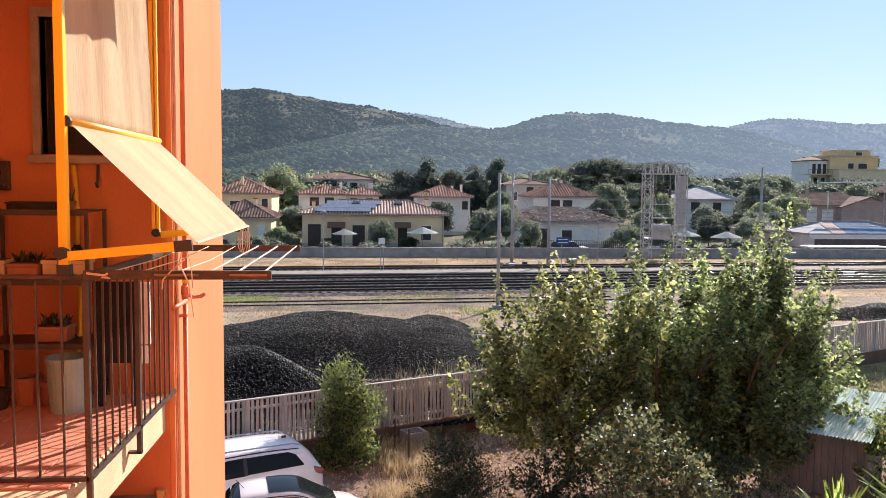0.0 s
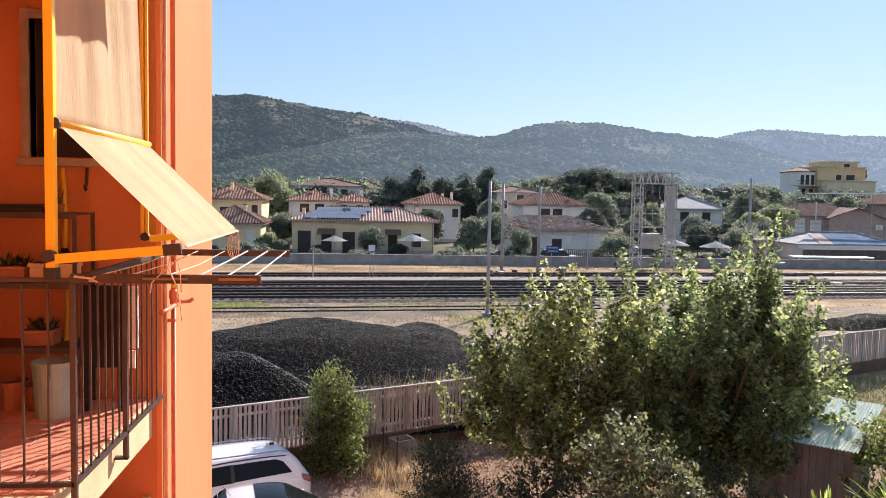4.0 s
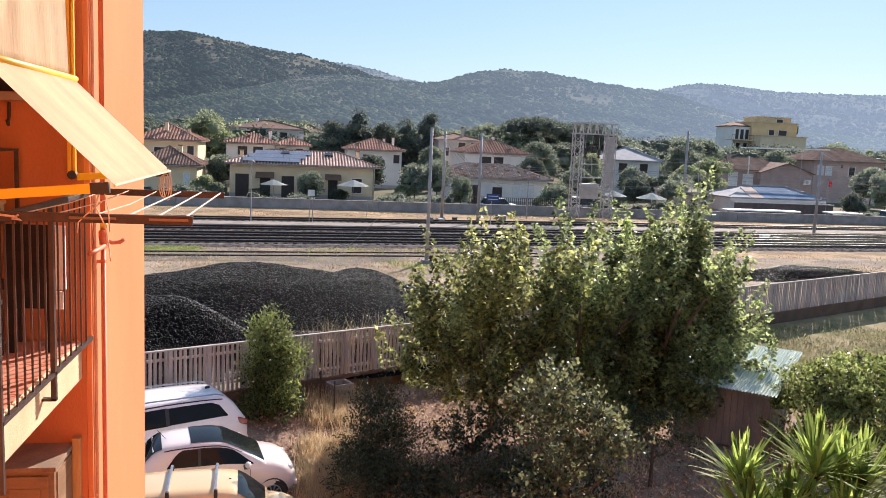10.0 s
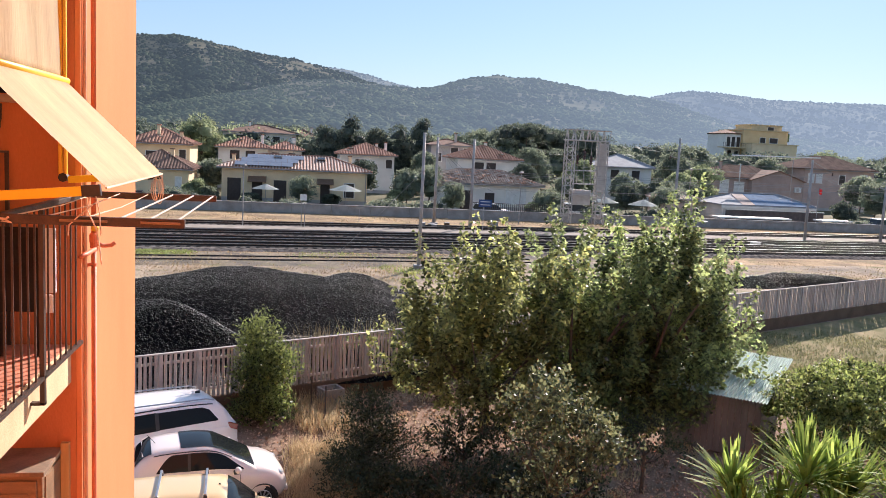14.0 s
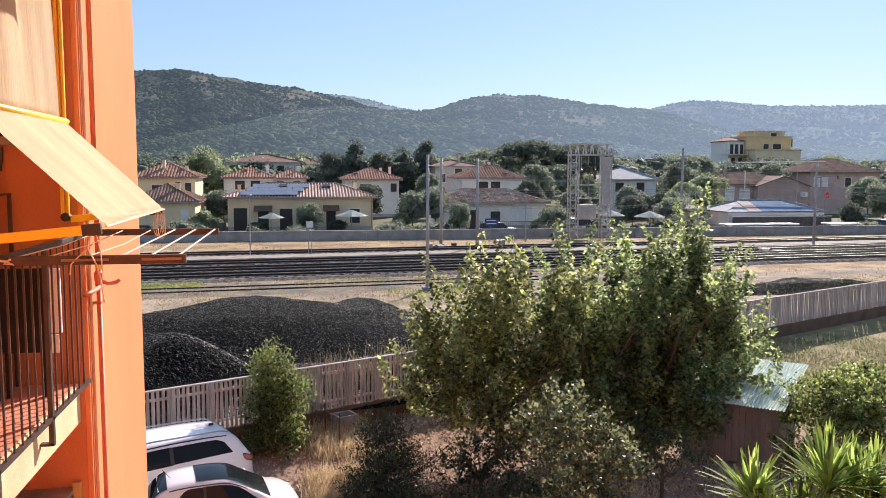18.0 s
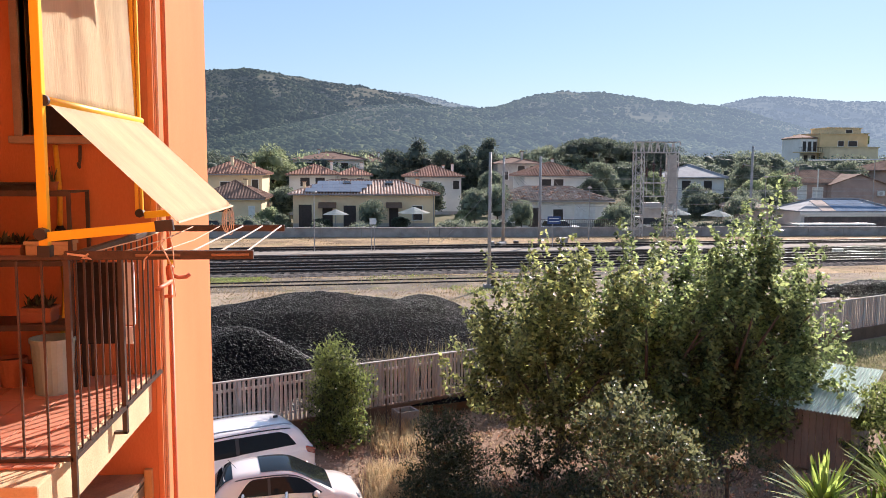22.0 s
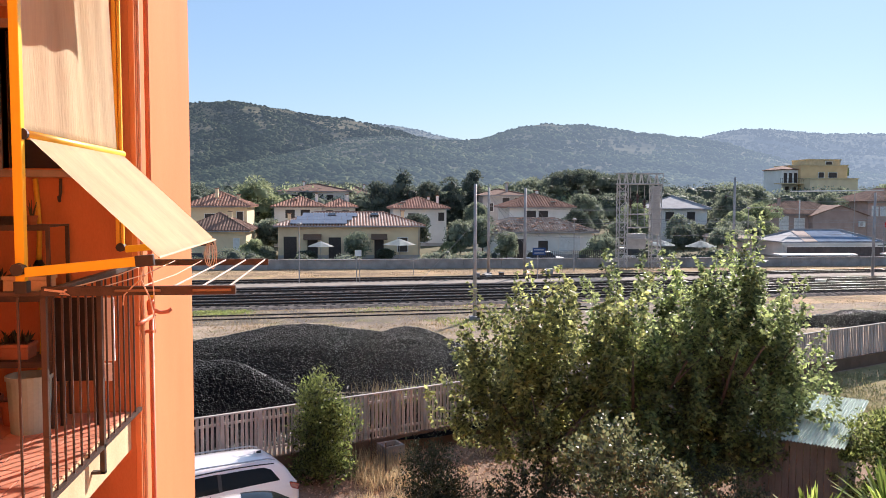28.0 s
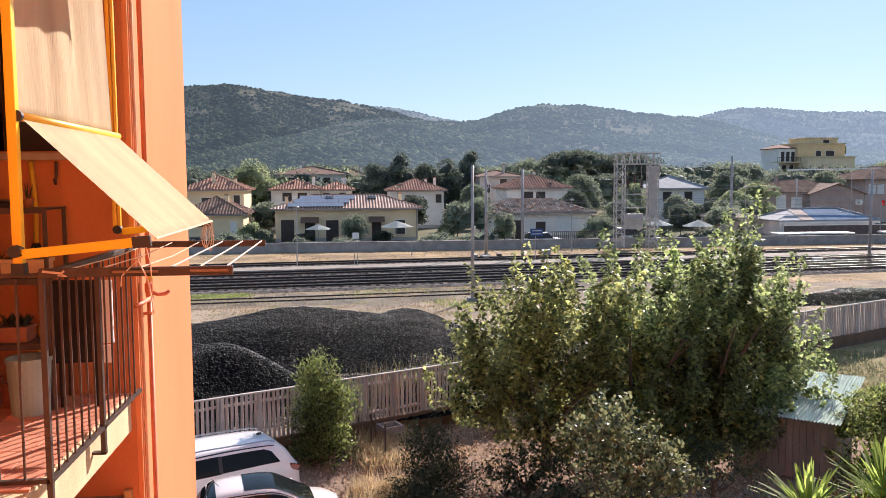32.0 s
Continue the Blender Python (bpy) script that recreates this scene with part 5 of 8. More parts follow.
def hedges():
    """Loose low greenery behind the long wall."""
    rng = np.random.default_rng(77)
    spans = ((-24, -9.5, 26), (9.2, 16, 16), (26, 46, 30), (64, 86, 26), (-6, 8, 8))
    x = np.concatenate([rng.uniform(a, b, k) for a, b, k in spans])
    y = rng.uniform(85.0, 89.5, len(x))
    h = np.where((x > -7) & (x < 9), 0.8, rng.uniform(0.7, 1.9, len(x)))
    r = rng.uniform(0.35, 0.8, (len(x), 4))
    c = np.stack([x[:, None] + rng.normal(0, 0.7, r.shape), y[:, None] + rng.normal(0, 0.4, r.shape), h[:, None] * rng.uniform(0.3, 0.75, r.shape)], -1).reshape(-1, 3)
    r = np.minimum(r.ravel(), c[:, 2] * 1.2 + 0.1)
    ob = part("garden_hedge", lumps("garden_hedge", c, r * 0.9, rng, 6), L_FAR_DK, smooth=True)
    tagged(ob, "dark straggling hedge behind the railway wall", "hedge", kind="stuff")
    ob = part("hedge_foliage", quads("hedge_foliage", foliage(rng, c, r, 45 * len(c), 0.14)), L_FAR)
    tagged(ob, "green leaves of the hedges behind the wall", "hedge", kind="stuff")


hedges()


def parasol(x, y, r, h, label):
    t = thing("parasol", label, "parasol", (x, y, 0), group="garden parasols")
    part("pole", ntube([(0, 0, 0), (0, 0, h)], 0.04, 6), POLE, t)
    b = bmesh.new()
    top = b.verts.new((0, 0, h + 0.1))
    ring = [b.verts.new((r * math.cos(i * math.pi / 4), r * math.sin(i * math.pi / 4), h - 0.32 * r)) for i in range(8)]
    for i in range(8):
        b.faces.new((top, ring[i], ring[(i + 1) % 8]))
    bmesh.ops.solidify(b, geom=b.faces[:], thickness=0.02)
    part("canopy", b, PARASOL, t)


PARASOL = mat("pale_parasol_cloth", (0.56, 0.58, 0.54), (0.45, 0.48, 0.45), 2, 0.9, 0.2, 20)
parasol(-2.9, 92.5, 1.5, 2.3, "pale grey parasol in front of the low house")
parasol(5.9, 92.3, 1.9, 2.6, "pale green parasol in front of the low house")
parasol(36.0, 90.5, 1.7, 2.5, "white parasol behind the wall")
parasol(40.6, 90.0, 1.9, 2.4, "white parasol behind the wall")


def roof_extras():
    """Solar panels, skylights and dishes on the roofs."""
    sl = math.atan2(5.25 - 3.85, 8.5 / 2 + 0.55)
    for i in range(5):
        for j in range(3):
            m = Matrix.Translation((-6.25 + 1.32 * i, -4.8, 3.85 + 0.18)) @ Matrix.Rotation(sl, 4, "X")
            part("solar_panel", nbox(-0.64 + 0.62 * j, 0.2 + 1.42 * j, 0.14, 0.64 + 0.62 * j, 1.58 + 1.42 * j, 0.19, m=m), SOLAR, h_long)
    for x in (-2.1, 3.0):
        m = Matrix.Translation((x, -4.8, 3.85 + 0.18)) @ Matrix.Rotation(sl, 4, "X")
        f = part("skylight", nbox(-0.5, 3.2, 0.0, 0.5, 4.1, 0.26, m=m), DARK_WOOD, h_long)
        part("pane", nbox(-0.4, 3.3, 0.26, 0.4, 4.0, 0.27, m=m), GLASS_DARK, f)
    for x0, x1 in ((-5.4, -3.3), (2.5, 4.4)):
        m = Matrix.Translation((0, -4.27, 2.95)) @ Matrix.Rotation(radians(28), 4, "X")
        part("door_awning", nbox(x0, -1.25, -0.03, x1, 0.0, 0.05, m=m), SHUTTER, h_long, "dark brown door awning")
    b = nbox(-8.3, -4.29, 0.0, 8.2, -4.27, 0.12)
    part("kerb", b, CONCRETE, h_long)
    part("downpipe", ntube([(8.2, -4.33, 3.85), (8.2, -4.33, 0.1)], 0.06, 6), POLE, h_long)
    rng = random.Random(9)
    for i in range(230):
        x, k = rng.uniform(-6.2, 6.2), rng.random()
        y = -4.5 + 4.2 * k
        if abs(x) > 7.0 - 4.0 * k:
            continue
        z = 3.1 + 0.2 + (4.65 - 3.1) * (y + 4.55) / 4.55 + 0.08
        part("loose_tile", nbox(-0.09, -0.17, 0, 0.09, 0.17, 0.05, m=Matrix.Translation((x, y, z)) @ Matrix.Rotation(rng.uniform(0, 6), 4, "Z") @ Matrix.Rotation(rng.uniform(-0.3, 0.5), 4, "X")), rng.choice((PIPE_PALE, ROOF, ROOF_OLD, GREY_H)), h_ruin)
    for x, y, z in ((-7.6, 122.5, 7.3), (-16.7, 108.5, 7.2), (0.0, 121, 7.0), (8.0, 120.5, 6.5), (-14.0, 96.5, 4.4), (8.6, 122.8, 6.9), (-5.0, 144, 9.0), (30.0, 115, 7.0)):
        d = thing("satellite_dish", "small white satellite dish on a roof", "satellite dish", (x, y + 2.0, z - 0.3), group="satellite dishes")
        part("dish", lathe(bmesh.new(), [(0, 0), (0.25, 0.05), (0.42, 0.16), (0.43, 0.17), (0.25, 0.07), (0, 0.02)], 14), WHITE, d)
        part("stand", ntube([(0, 0, -1.6), (0, 0, 0.02)], 0.03, 5), POLE, d)


roof_extras()


def wall_things():
    """Low structures on and behind the long wall."""
    for x, w in ((52.0, 9.0), (62.4, 4.0)):
        t = thing("flat_canopy", "low white flat roof just behind the wall", "canopy", (x, 85.6, 0))
        part("slab", nbox(-w / 2, -0.9, 1.05, w / 2, 0.9, 1.2, bevel=0.02), WHITE, t)
        for k in (-0.45, 0.45):
            part("support", nbox(k * w - 0.1, -0.1, 0, k * w + 0.1, 0.1, 1.05), CONCRETE, t)
    f = thing("board_fence", "brown board fence in front of the workshop", "fence", (50.6, 89.0, 0))
    for i in range(27):
        part("board", nbox(0.48 * i, 0, 0.1, 0.48 * i + 0.46, 0.05, 1.75), SHED_DARK, f)
    part("rail", nbox(0, -0.04, 1.75, 13.0, 0.08, 1.84), WHITE_H, f)
    r = thing("garden_fence", "dark metal railing on the wall before the pale house", "fence", (17.5, 83.6, 1.0))
    for i in range(44):
        part("bar", nbox(0.22 * i, 0, 0, 0.22 * i + 0.04, 0.04, 0.75), IRON, r)
    part("rail", nbox(0, -0.01, 0.75, 9.6, 0.05, 0.8), IRON, r)


def parked(x, y, rz, label, colour, h=1.5, l=4.0):
    """A vehicle that stands behind the wall."""
    t = thing("car", label, "car", (x, y, 0), rz, group="vehicles behind the wall")
    b = nbox(-l / 2, -0.85, 0.25, l / 2, 0.85, h * 0.58, bevel=0.12)
    part("body", b, colour, t, smooth=True)
    c = bmesh.new()
    lo = [(-l * 0.46, -0.78), (l * 0.28, -0.78), (l * 0.28, 0.78), (-l * 0.46, 0.78)]
    hi = [(-l * 0.38, -0.64), (l * 0.12, -0.64), (l * 0.12, 0.64), (-l * 0.38, 0.64)]
    v0 = [c.verts.new((a, d, h * 0.56)) for a, d in lo]
    v1 = [c.verts.new((a, d, h * 0.97)) for a, d in hi]
    for i in range(4):
        c.faces.new((v0[i], v0[(i + 1) % 4], v1[(i + 1) % 4], v1[i]))
    c.faces.new(v1)
    part("window_band", c, GLASS_DARK, t)
    part("roof", nbox(-l * 0.385, -0.65, h * 0.95, l * 0.125, 0.65, h, bevel=0.03), colour, t)
    for wx in (-l * 0.31, l * 0.31):
        for wy in (-0.72, 0.72):
            part("wheel", ntube([(wx, wy - 0.1, 0.3), (wx, wy + 0.1, 0.3)], 0.3, 14), BLACK, t)


parked(21.5, 87.2, 4, "white car parked behind the long wall", WHITE, 1.5)
parked(30.5, 87.0, 176, "white van parked behind the long wall", WHITE, 1.9, 4.6)
parked(70.0, 86.5, 3, "white car parked beside the low canopy", WHITE, 1.5)
parked(-15.5, 87.5, 5, "dark car parked behind the long wall", GREY_PANEL, 1.45)


def flag(x, y):
    t = thing("flag_pole", "thin pole with a small red flag", "flag", (x, y, 0))
    part("pole", ntube([(0, 0, 0), (0, 0, 5.0)], 0.04, 6), POLE, t)
    b, g = bmesh.new(), []
    for j in range(7):
        u = j / 6
        g.append([b.verts.new((0.05 + 0.4 * u, 0.06 * math.sin(6 * u), z - 0.15 * u)) for z in (4.1, 4.75)])
    for p_, q_ in zip(g, g[1:]):
        b.faces.new((p_[0], q_[0], q_[1], p_[1]))
    bmesh.ops.solidify(b, geom=b.faces[:], thickness=0.01)
    part("cloth", b, FLAG_RED, t)


FLAG_RED = mat("red_flag_cloth", (0.5, 0.05, 0.05), (0.4, 0.04, 0.04), 4, 0.9, 0.1, 30)
flag(62.2, 88.5)


def track_boxes():
    """Cabinets, signals and point machines between the tracks."""
    rng = random.Random(12)
    for x, y, w, h in ((12.6, 73.2, 0.6, 0.35), (14.0, 73.0, 0.4, 0.5), (30.5, 63.6, 0.8, 0.35), (34.8, 64.0, 0.9, 0.3), (41.0, 64.4, 0.7, 0.35)):
        t = thing("track_cabinet", "small grey trackside equipment box", "equipment box", (x, y, 0), rng.uniform(-8, 12), group="trackside boxes")
        part("case", nbox(-w / 2, -0.2, 0.0, w / 2, 0.2, h, bevel=0.02), CONCRETE_DK, t)
        part("lid", nbox(-w / 2 - 0.03, -0.23, h, w / 2 + 0.03, 0.23, h + 0.05, bevel=0.01), CONCRETE, t)


track_boxes()
SHED_DARK = mat("dark_board", (0.15, 0.11, 0.095), (0.11, 0.08, 0.07), 2, 0.85, 0.2, 20, rnd=0.15)
wall_things()

# ---- balcony ----
RZ = 6.79
AX = -1.42


def floor_tiles():
    holder = bpy.data.objects["balcony_slab"]
    me = bpy.data.meshes.new("floor_tile")
    b = nbox(-0.097, -0.147, 0, 0.097, 0.147, 0.012, bevel=0.003)
    b.to_mesh(me)
    b.free()
    me.materials.append(TILE_FLOOR)
    for i in range(6):
        for j in range(6):
            o = new("floor_tile", me)
            o.parent = holder
            o.matrix_basis = pose(-2.51 + 0.2 * i, 4.17 + 0.3 * j, FLOOR + 0.001)


def railing():
    t = thing("balcony_railing", "dark brown painted iron balcony railing with thin square bars", "railing", (XF, 4.1, FLOOR))
    top, r = RZ - FLOOR, 0.005

    def bar(x, y):
        part("baluster", nbox(x - r, y - r, 0.03, x + r, y + r, top - 0.02), IRON, t)
    n = 14
    for i in range(1, n):
        y = 1.75 * i / n
        if i != 7:
            bar(0, y)
    for i in range(1, 11):
        bar(-0.118 * i, 0)
    part("top_rail", nbox(-0.022, 0, top - 0.02, 0.022, 1.76, top + 0.012, bevel=0.004), IRON, t)
    part("top_rail", nbox(-1.27, -0.018, top - 0.012, 0.022, 0.018, top + 0.008, bevel=0.004), IRON, t)
    part("bottom_rail", nbox(-0.014, 0, 0.012, 0.014, 1.76, 0.034), IRON, t)
    part("bottom_rail", nbox(-1.27, -0.014, 0.012, 0.0, 0.014, 0.034), IRON, t)
    part("corner_post", nbox(-0.014, -0.014, -0.33, 0.014, 0.014, top, bevel=0.003), IRON, t)
    p = part("post", nbox(-0.014, 0.86, -0.14, 0.014, 0.9, top, bevel=0.003), IRON, t)
    part("bracket", nbox(-0.08, 0.86, -0.14, 0.014, 0.9, -0.125), IRON, p)
    part("bracket", nbox(-0.09, -0.02, -0.2, -0.02, 0.02, -0.185), IRON, t)


def awning():
    t = thing("drop_arm_awning", "cream canvas drop-arm awning with yellow enamelled frame", "awning", (AX, 4.06, 6.84))
    L, zt, zr = 1.70, 1.92, 0.70
    fx, fz = 0.62, 0.118
    # side guides
    part("guide_rail", nbox(-0.022, -0.022, 0, 0.022, 0.022, zt, bevel=0.004), YELLOW, t)
    part("guide_rail", nbox(-0.03, L - 0.015, 0.05, -0.005, L + 0.015, zt, bevel=0.004), YELLOW_LT, t)
    part("guide_rail", nbox(0.003, L - 0.015, 0.05, 0.022, L + 0.015, zt, bevel=0.004), YELLOW_LT, t)
    part("guide_foot", nbox(-0.03, -0.028, -0.045, 0.03, 0.028, 0.012, bevel=0.004), BLACK, t)
    # upright cloth with soft vertical folds
    rng = random.Random(5)
    ph = [rng.uniform(0, 6) for _ in range(6)]

    def cloth(p00, p01, p10, p11, nu, nv, amp, thick=0.003):
        b = bmesh.new()
        g = []
        for j in range(nv + 1):
            row = []
            for i in range(nu + 1):
                u, v = i / nu, j / nv
                p = (Vector(p00) * (1 - u) + Vector(p01) * u) * (1 - v) + (Vector(p10) * (1 - u) + Vector(p11) * u) * v
                s = math.sin(9 * u + 2.2 * v + ph[0]) * 0.5 + math.sin(21 * u - 1.6 * v + ph[1]) * 0.35 + math.sin(37 * u + 3 * v + ph[2]) * 0.2
                p.x += amp * s * math.sin(math.pi * min(1, max(0, u))) * (0.35 + 0.65 * v)
                row.append(b.verts.new(p))
            g.append(row)
        for j in range(nv):
            for i in range(nu):
                b.faces.new((g[j][i], g[j][i + 1], g[j + 1][i + 1], g[j + 1][i]))
        bmesh.ops.solidify(b, geom=b.faces[:], thickness=thick)
        return b
    part("upper_canvas", cloth((0.0, 0.03, zr), (0.0, L - 0.05, zr), (-0.03, 0.03, zt), (-0.03, L - 0.09, zt), 72, 20, 0.045), CANVAS, t, smooth=True)
    part("roller_tube", ntube([(0.02, 0.012, zr), (0.02, L + 0.01, zr - 0.005)], 0.022, 14), YELLOW_LT, t, smooth=True)
    part("roller_cap", ntube([(0.02, -0.012, zr), (0.02, 0.014, zr)], 0.027, 12), BLACK, t)
    part("lower_canvas", cloth((0.03, 0.035, zr - 0.012), (0.03, L - 0.03, zr - 0.012), (fx, 0.03, fz), (fx, L + 0.01, fz), 30, 12, 0.005), CANVAS, t, smooth=True)
    part("front_bar", ntube([(fx, 0.02, fz), (fx, L + 0.01, fz)], 0.006, 8), CANVAS, t)
    for y in (-0.035, L):
        a = part("arm", nbox(0.03, y - 0.012, 0, 0.60, y + 0.012, 0.046, bevel=0.004, m=Matrix.Translation((0, 0, 0.03)) @ Matrix.Rotation(radians(-5.5), 4, "Y")), YELLOW, t)
        part("arm_end", nbox(0.53, y - 0.016, -0.004, 0.615, y + 0.016, 0.05, bevel=0.004, m=Matrix.Translation((0, 0, 0.03)) @ Matrix.Rotation(radians(-5.5), 4, "Y")), BLACK, a)
        part("arm_clamp", ntube([(0.0, y - 0.03, 0.07), (0.0, y + 0.03, 0.07)], 0.03, 8), BLACK, a)
    # cord that hangs from the far corner
    b = bmesh.new()
    for k in range(3):
        c = [(fx - 0.035 + 0.012 * k + 0.026 * math.sin(a), L - 0.06 + 0.01 * k, fz - 0.10 - 0.075 * math.cos(a) * (1 + 0.15 * k)) for a in [i * 2 * math.pi / 14 for i in range(15)]]
        tube(b, c, 0.0035, 5)
    tube(b, [(fx - 0.03, L - 0.06, fz), (fx - 0.034, L - 0.055, fz - 0.06)], 0.004, 5)
    tube(b, [(fx, L, fz), (fx + 0.005, L, fz - 0.16)], 0.002, 5)
    part("tie_cord", b, ROPE, t)
    b = bmesh.new()
    tube(b, [(0.56, -0.03, 0.085), (0.545, -0.03, 0.02), (0.585, -0.025, -0.07), (0.60, -0.02, -0.16), (0.608, -0.02, -0.24)], 0.004, 5)
    tube(b, [(0.585, -0.03, 0.085), (0.60, -0.02, 0.0), (0.605, -0.02, -0.1)], 0.003, 5)
    tube(b, [(0.57, -0.03, 0.04), (0.50, -0.01, -0.02), (0.46, 0.0, -0.06), (0.45, 0.02, -0.11)], 0.0035, 5)
    part("tie_cord", b, ROPE, t)


def drying_rack(z, y0, y1, name_label):
    t = thing("drying_rack", name_label, "drying rack", (XF, y0, z))
    L = y1 - y0
    a = part("arm", nbox(0.0, -0.015, -0.022, 0.90, 0.015, 0.022, bevel=0.004), IRON_BARE, t)
    for x0, x1 in ((0.34, 0.55), (0.70, 0.88)):
        part("handle_rod", ntube([(x0, -0.024, 0.002), (x1, -0.024, 0.002)], 0.007, 6), WOOD_BOX, a)
    part("arm", nbox(0.0, L - 0.012, -0.022, 0.89, L + 0.012, 0.022, bevel=0.004), IRON_BARE, t)
    for x in (0.865, 0.735, 0.60):
        part("rod", ntube([(x, 0.012, 0.015), (x, L - 0.01, 0.015)], 0.0055, 8), ROD, t)
    for x in (0.44, 0.26, 0.12):
        part("line", ntube([(x, 0.012, 0.012), (x, L / 2, -0.004), (x, L - 0.01, 0.012)], 0.0035, 5), ROPE, t)
    b = bmesh.new()
    tube(b, [(0.02, -0.02, 0.01), (0.1, -0.022, 0.0), (0.13, -0.02, -0.015), (0.09, -0.024, -0.01), (0.12, -0.026, 0.01)], 0.006, 6)
    part("knot", b, ROPE, t)


def pipes():
    t = thing("gas_pipe", "orange painted gas pipe with a yellow-capped valve on the wall", "pipe", (XF, YW, 0))
    x, y = 0.042, 0.17
    part("riser", ntube([(x, y, 0.3), (x, y, 6.49)], 0.017, 10), ORANGE_PIPE, t, smooth=True)
    part("riser", ntube([(x, y, 6.49), (x, y, 14.9)], 0.017, 10), ORANGE_PIPE, t, smooth=True)
    v = part("valve_body", lathe(bmesh.new(), [(0.0, -0.06), (0.025, -0.06), (0.025, -0.03), (0.03, -0.02), (0.03, 0.03), (0.02, 0.045), (0.0, 0.045)], 12, (x, y, 6.47)), ORANGE_PIPE, t)
    part("valve_cap", lathe(bmesh.new(), [(0.0, -0.02), (0.022, -0.015), (0.027, 0.005), (0.02, 0.025), (0.0, 0.03)], 14, (x + 0.01, y - 0.015, 6.545)), HOSE, v, "yellow plastic cap", smooth=True)
    part("branch", ntube([(x + 0.012, y + 0.02, 6.40), (x + 0.012, -0.10, 6.40), (x + 0.005, -0.22, 6.40)], 0.016, 10), ORANGE_PIPE, t, smooth=True)
    part("elbow", ntube([(x, y, 6.45), (x + 0.05, y + 0.04, 6.42), (x + 0.10, y + 0.07, 6.42), (x + 0.125, y + 0.08, 6.44)], 0.015, 10), ORANGE_PIPE, t, smooth=True)
    for z in (1.2, 3.4, 6.28, 9.6):
        part("clip", nbox(0.0, y - 0.028, z, x + 0.02, y + 0.028, z + 0.02), ORANGE_PIPE, t)
    c = thing("cable_conduit", "thin pale painted conduit along the wall corner", "pipe", (XF, YW, 0))
    part("conduit", ntube([(0.014, 0.055, 0.3), (0.014, 0.055, 14.9)], 0.012, 8), PIPE_PALE, c, smooth=True)
    for z in (2.0, 4.6, 7.2, 9.0):
        part("clip", nbox(0, 0.035, z, 0.02, 0.078, z + 0.012), PIPE_PALE, c)
    d = thing("drain_pipe", "pale painted drain pipe with a sleeve joint under the slab", "pipe", (-2.6, YW, 8.5))
    part("run", ntube([(0.2, -2.2, -0.17), (0.2, -0.1, 0.02)], 0.032, 12), PIPE_PALE, d, smooth=True)
    part("run", ntube([(0.2, -0.1, 0.02), (0.95, -0.055, 0.04)], 0.03, 12), PIPE_PALE, d, smooth=True)
    part("sleeve", ntube([(0.2, -0.24, 0.006), (0.2, -0.1, 0.022)], 0.04, 12), PIPE_PALE, d, smooth=True)


def balcony_window():
    t = thing("window_1", "small aluminium window with a pale stone sill", "window", (-2.205, YW, 7.44), kind="structure")
    w, h = 0.585, 0.93
    f = bmesh.new()
    for a in ((-0.05, -0.03, -0.01, 0.0, 0.1, h + 0.06), (w, -0.03, -0.01, w + 0.045, 0.1, h + 0.06), (0.0, -0.03, h, w, 0.1, h + 0.06)):
        box(f, *a)
    part("window_frame", f, ALU, t)
    part("window_sill", nbox(-0.075, -0.07, -0.06, w + 0.03, 0.2, -0.01, bevel=0.006), ALU, t)
    part("sash", nbox(0.075, 0.06, -0.008, 0.115, 0.10, h), ALU, t)
    part("sash", nbox(w - 0.05, 0.06, -0.008, w, 0.10, h), ALU, t)
    part("pane", nbox(0.115, 0.075, -0.008, w - 0.05, 0.083, h), GLASS_DARK, t)
    # dark sheet behind the glass, coloured as the room's shade
    part("dark_pane_backing", nbox(0.0, 0.11, -0.008, w, 0.13, h), DARK_IN, t)


def balcony_door():
    t = thing("door_1", "balcony door opening with a half-raised brown roller shutter", "door", (-2.62, 4.35, FLOOR + 0.09), kind="structure")
    H, W = 8.08 - FLOOR - 0.09, 1.10
    part("door_frame", nbox(-0.028, W - 0.03, 0, -0.012, W, H), ALU, t)
    part("door_frame", nbox(-0.028, 0, 0, -0.012, 0.03, H), ALU, t)
    for i in range(9):
        part("shutter_slat", nbox(-0.025, 0.03, H - 0.055 * (i + 1), -0.008, W - 0.03, H - 0.055 * i - 0.006, bevel=0.003), SHUTTER, t)
    part("door_sill", nbox(-0.028, 0.0, -0.04, 0.05, W + 0.02, 0.0, bevel=0.006), CREAM, t)
    part("step", nbox(0.052, -0.1, -0.089, 0.16, W + 0.12, -0.055, bevel=0.01), CREAM, t)


def plant_rack():
    t = thing("plant_rack", "rusty iron shelf rack for plants against the wall", "shelf", (-2.455, 5.44, FLOOR))
    w, d = 0.675, 0.36
    for x in (0.0, w):
        for y in (0.0, d):
            part("leg", nbox(x - 0.011, y - 0.011, 0.013, x + 0.011, y + 0.011, 1.31), IRON, t)
    for z in (0.43, 0.85, 1.30):
        s = part("shelf", nbox(-0.012, -0.012, z, w + 0.012, d + 0.012, z + 0.012), IRON, t)
        part("edge", nbox(-0.014, -0.016, z - 0.02, w + 0.014, -0.0125, z + 0.018), IRON, s)
    return t


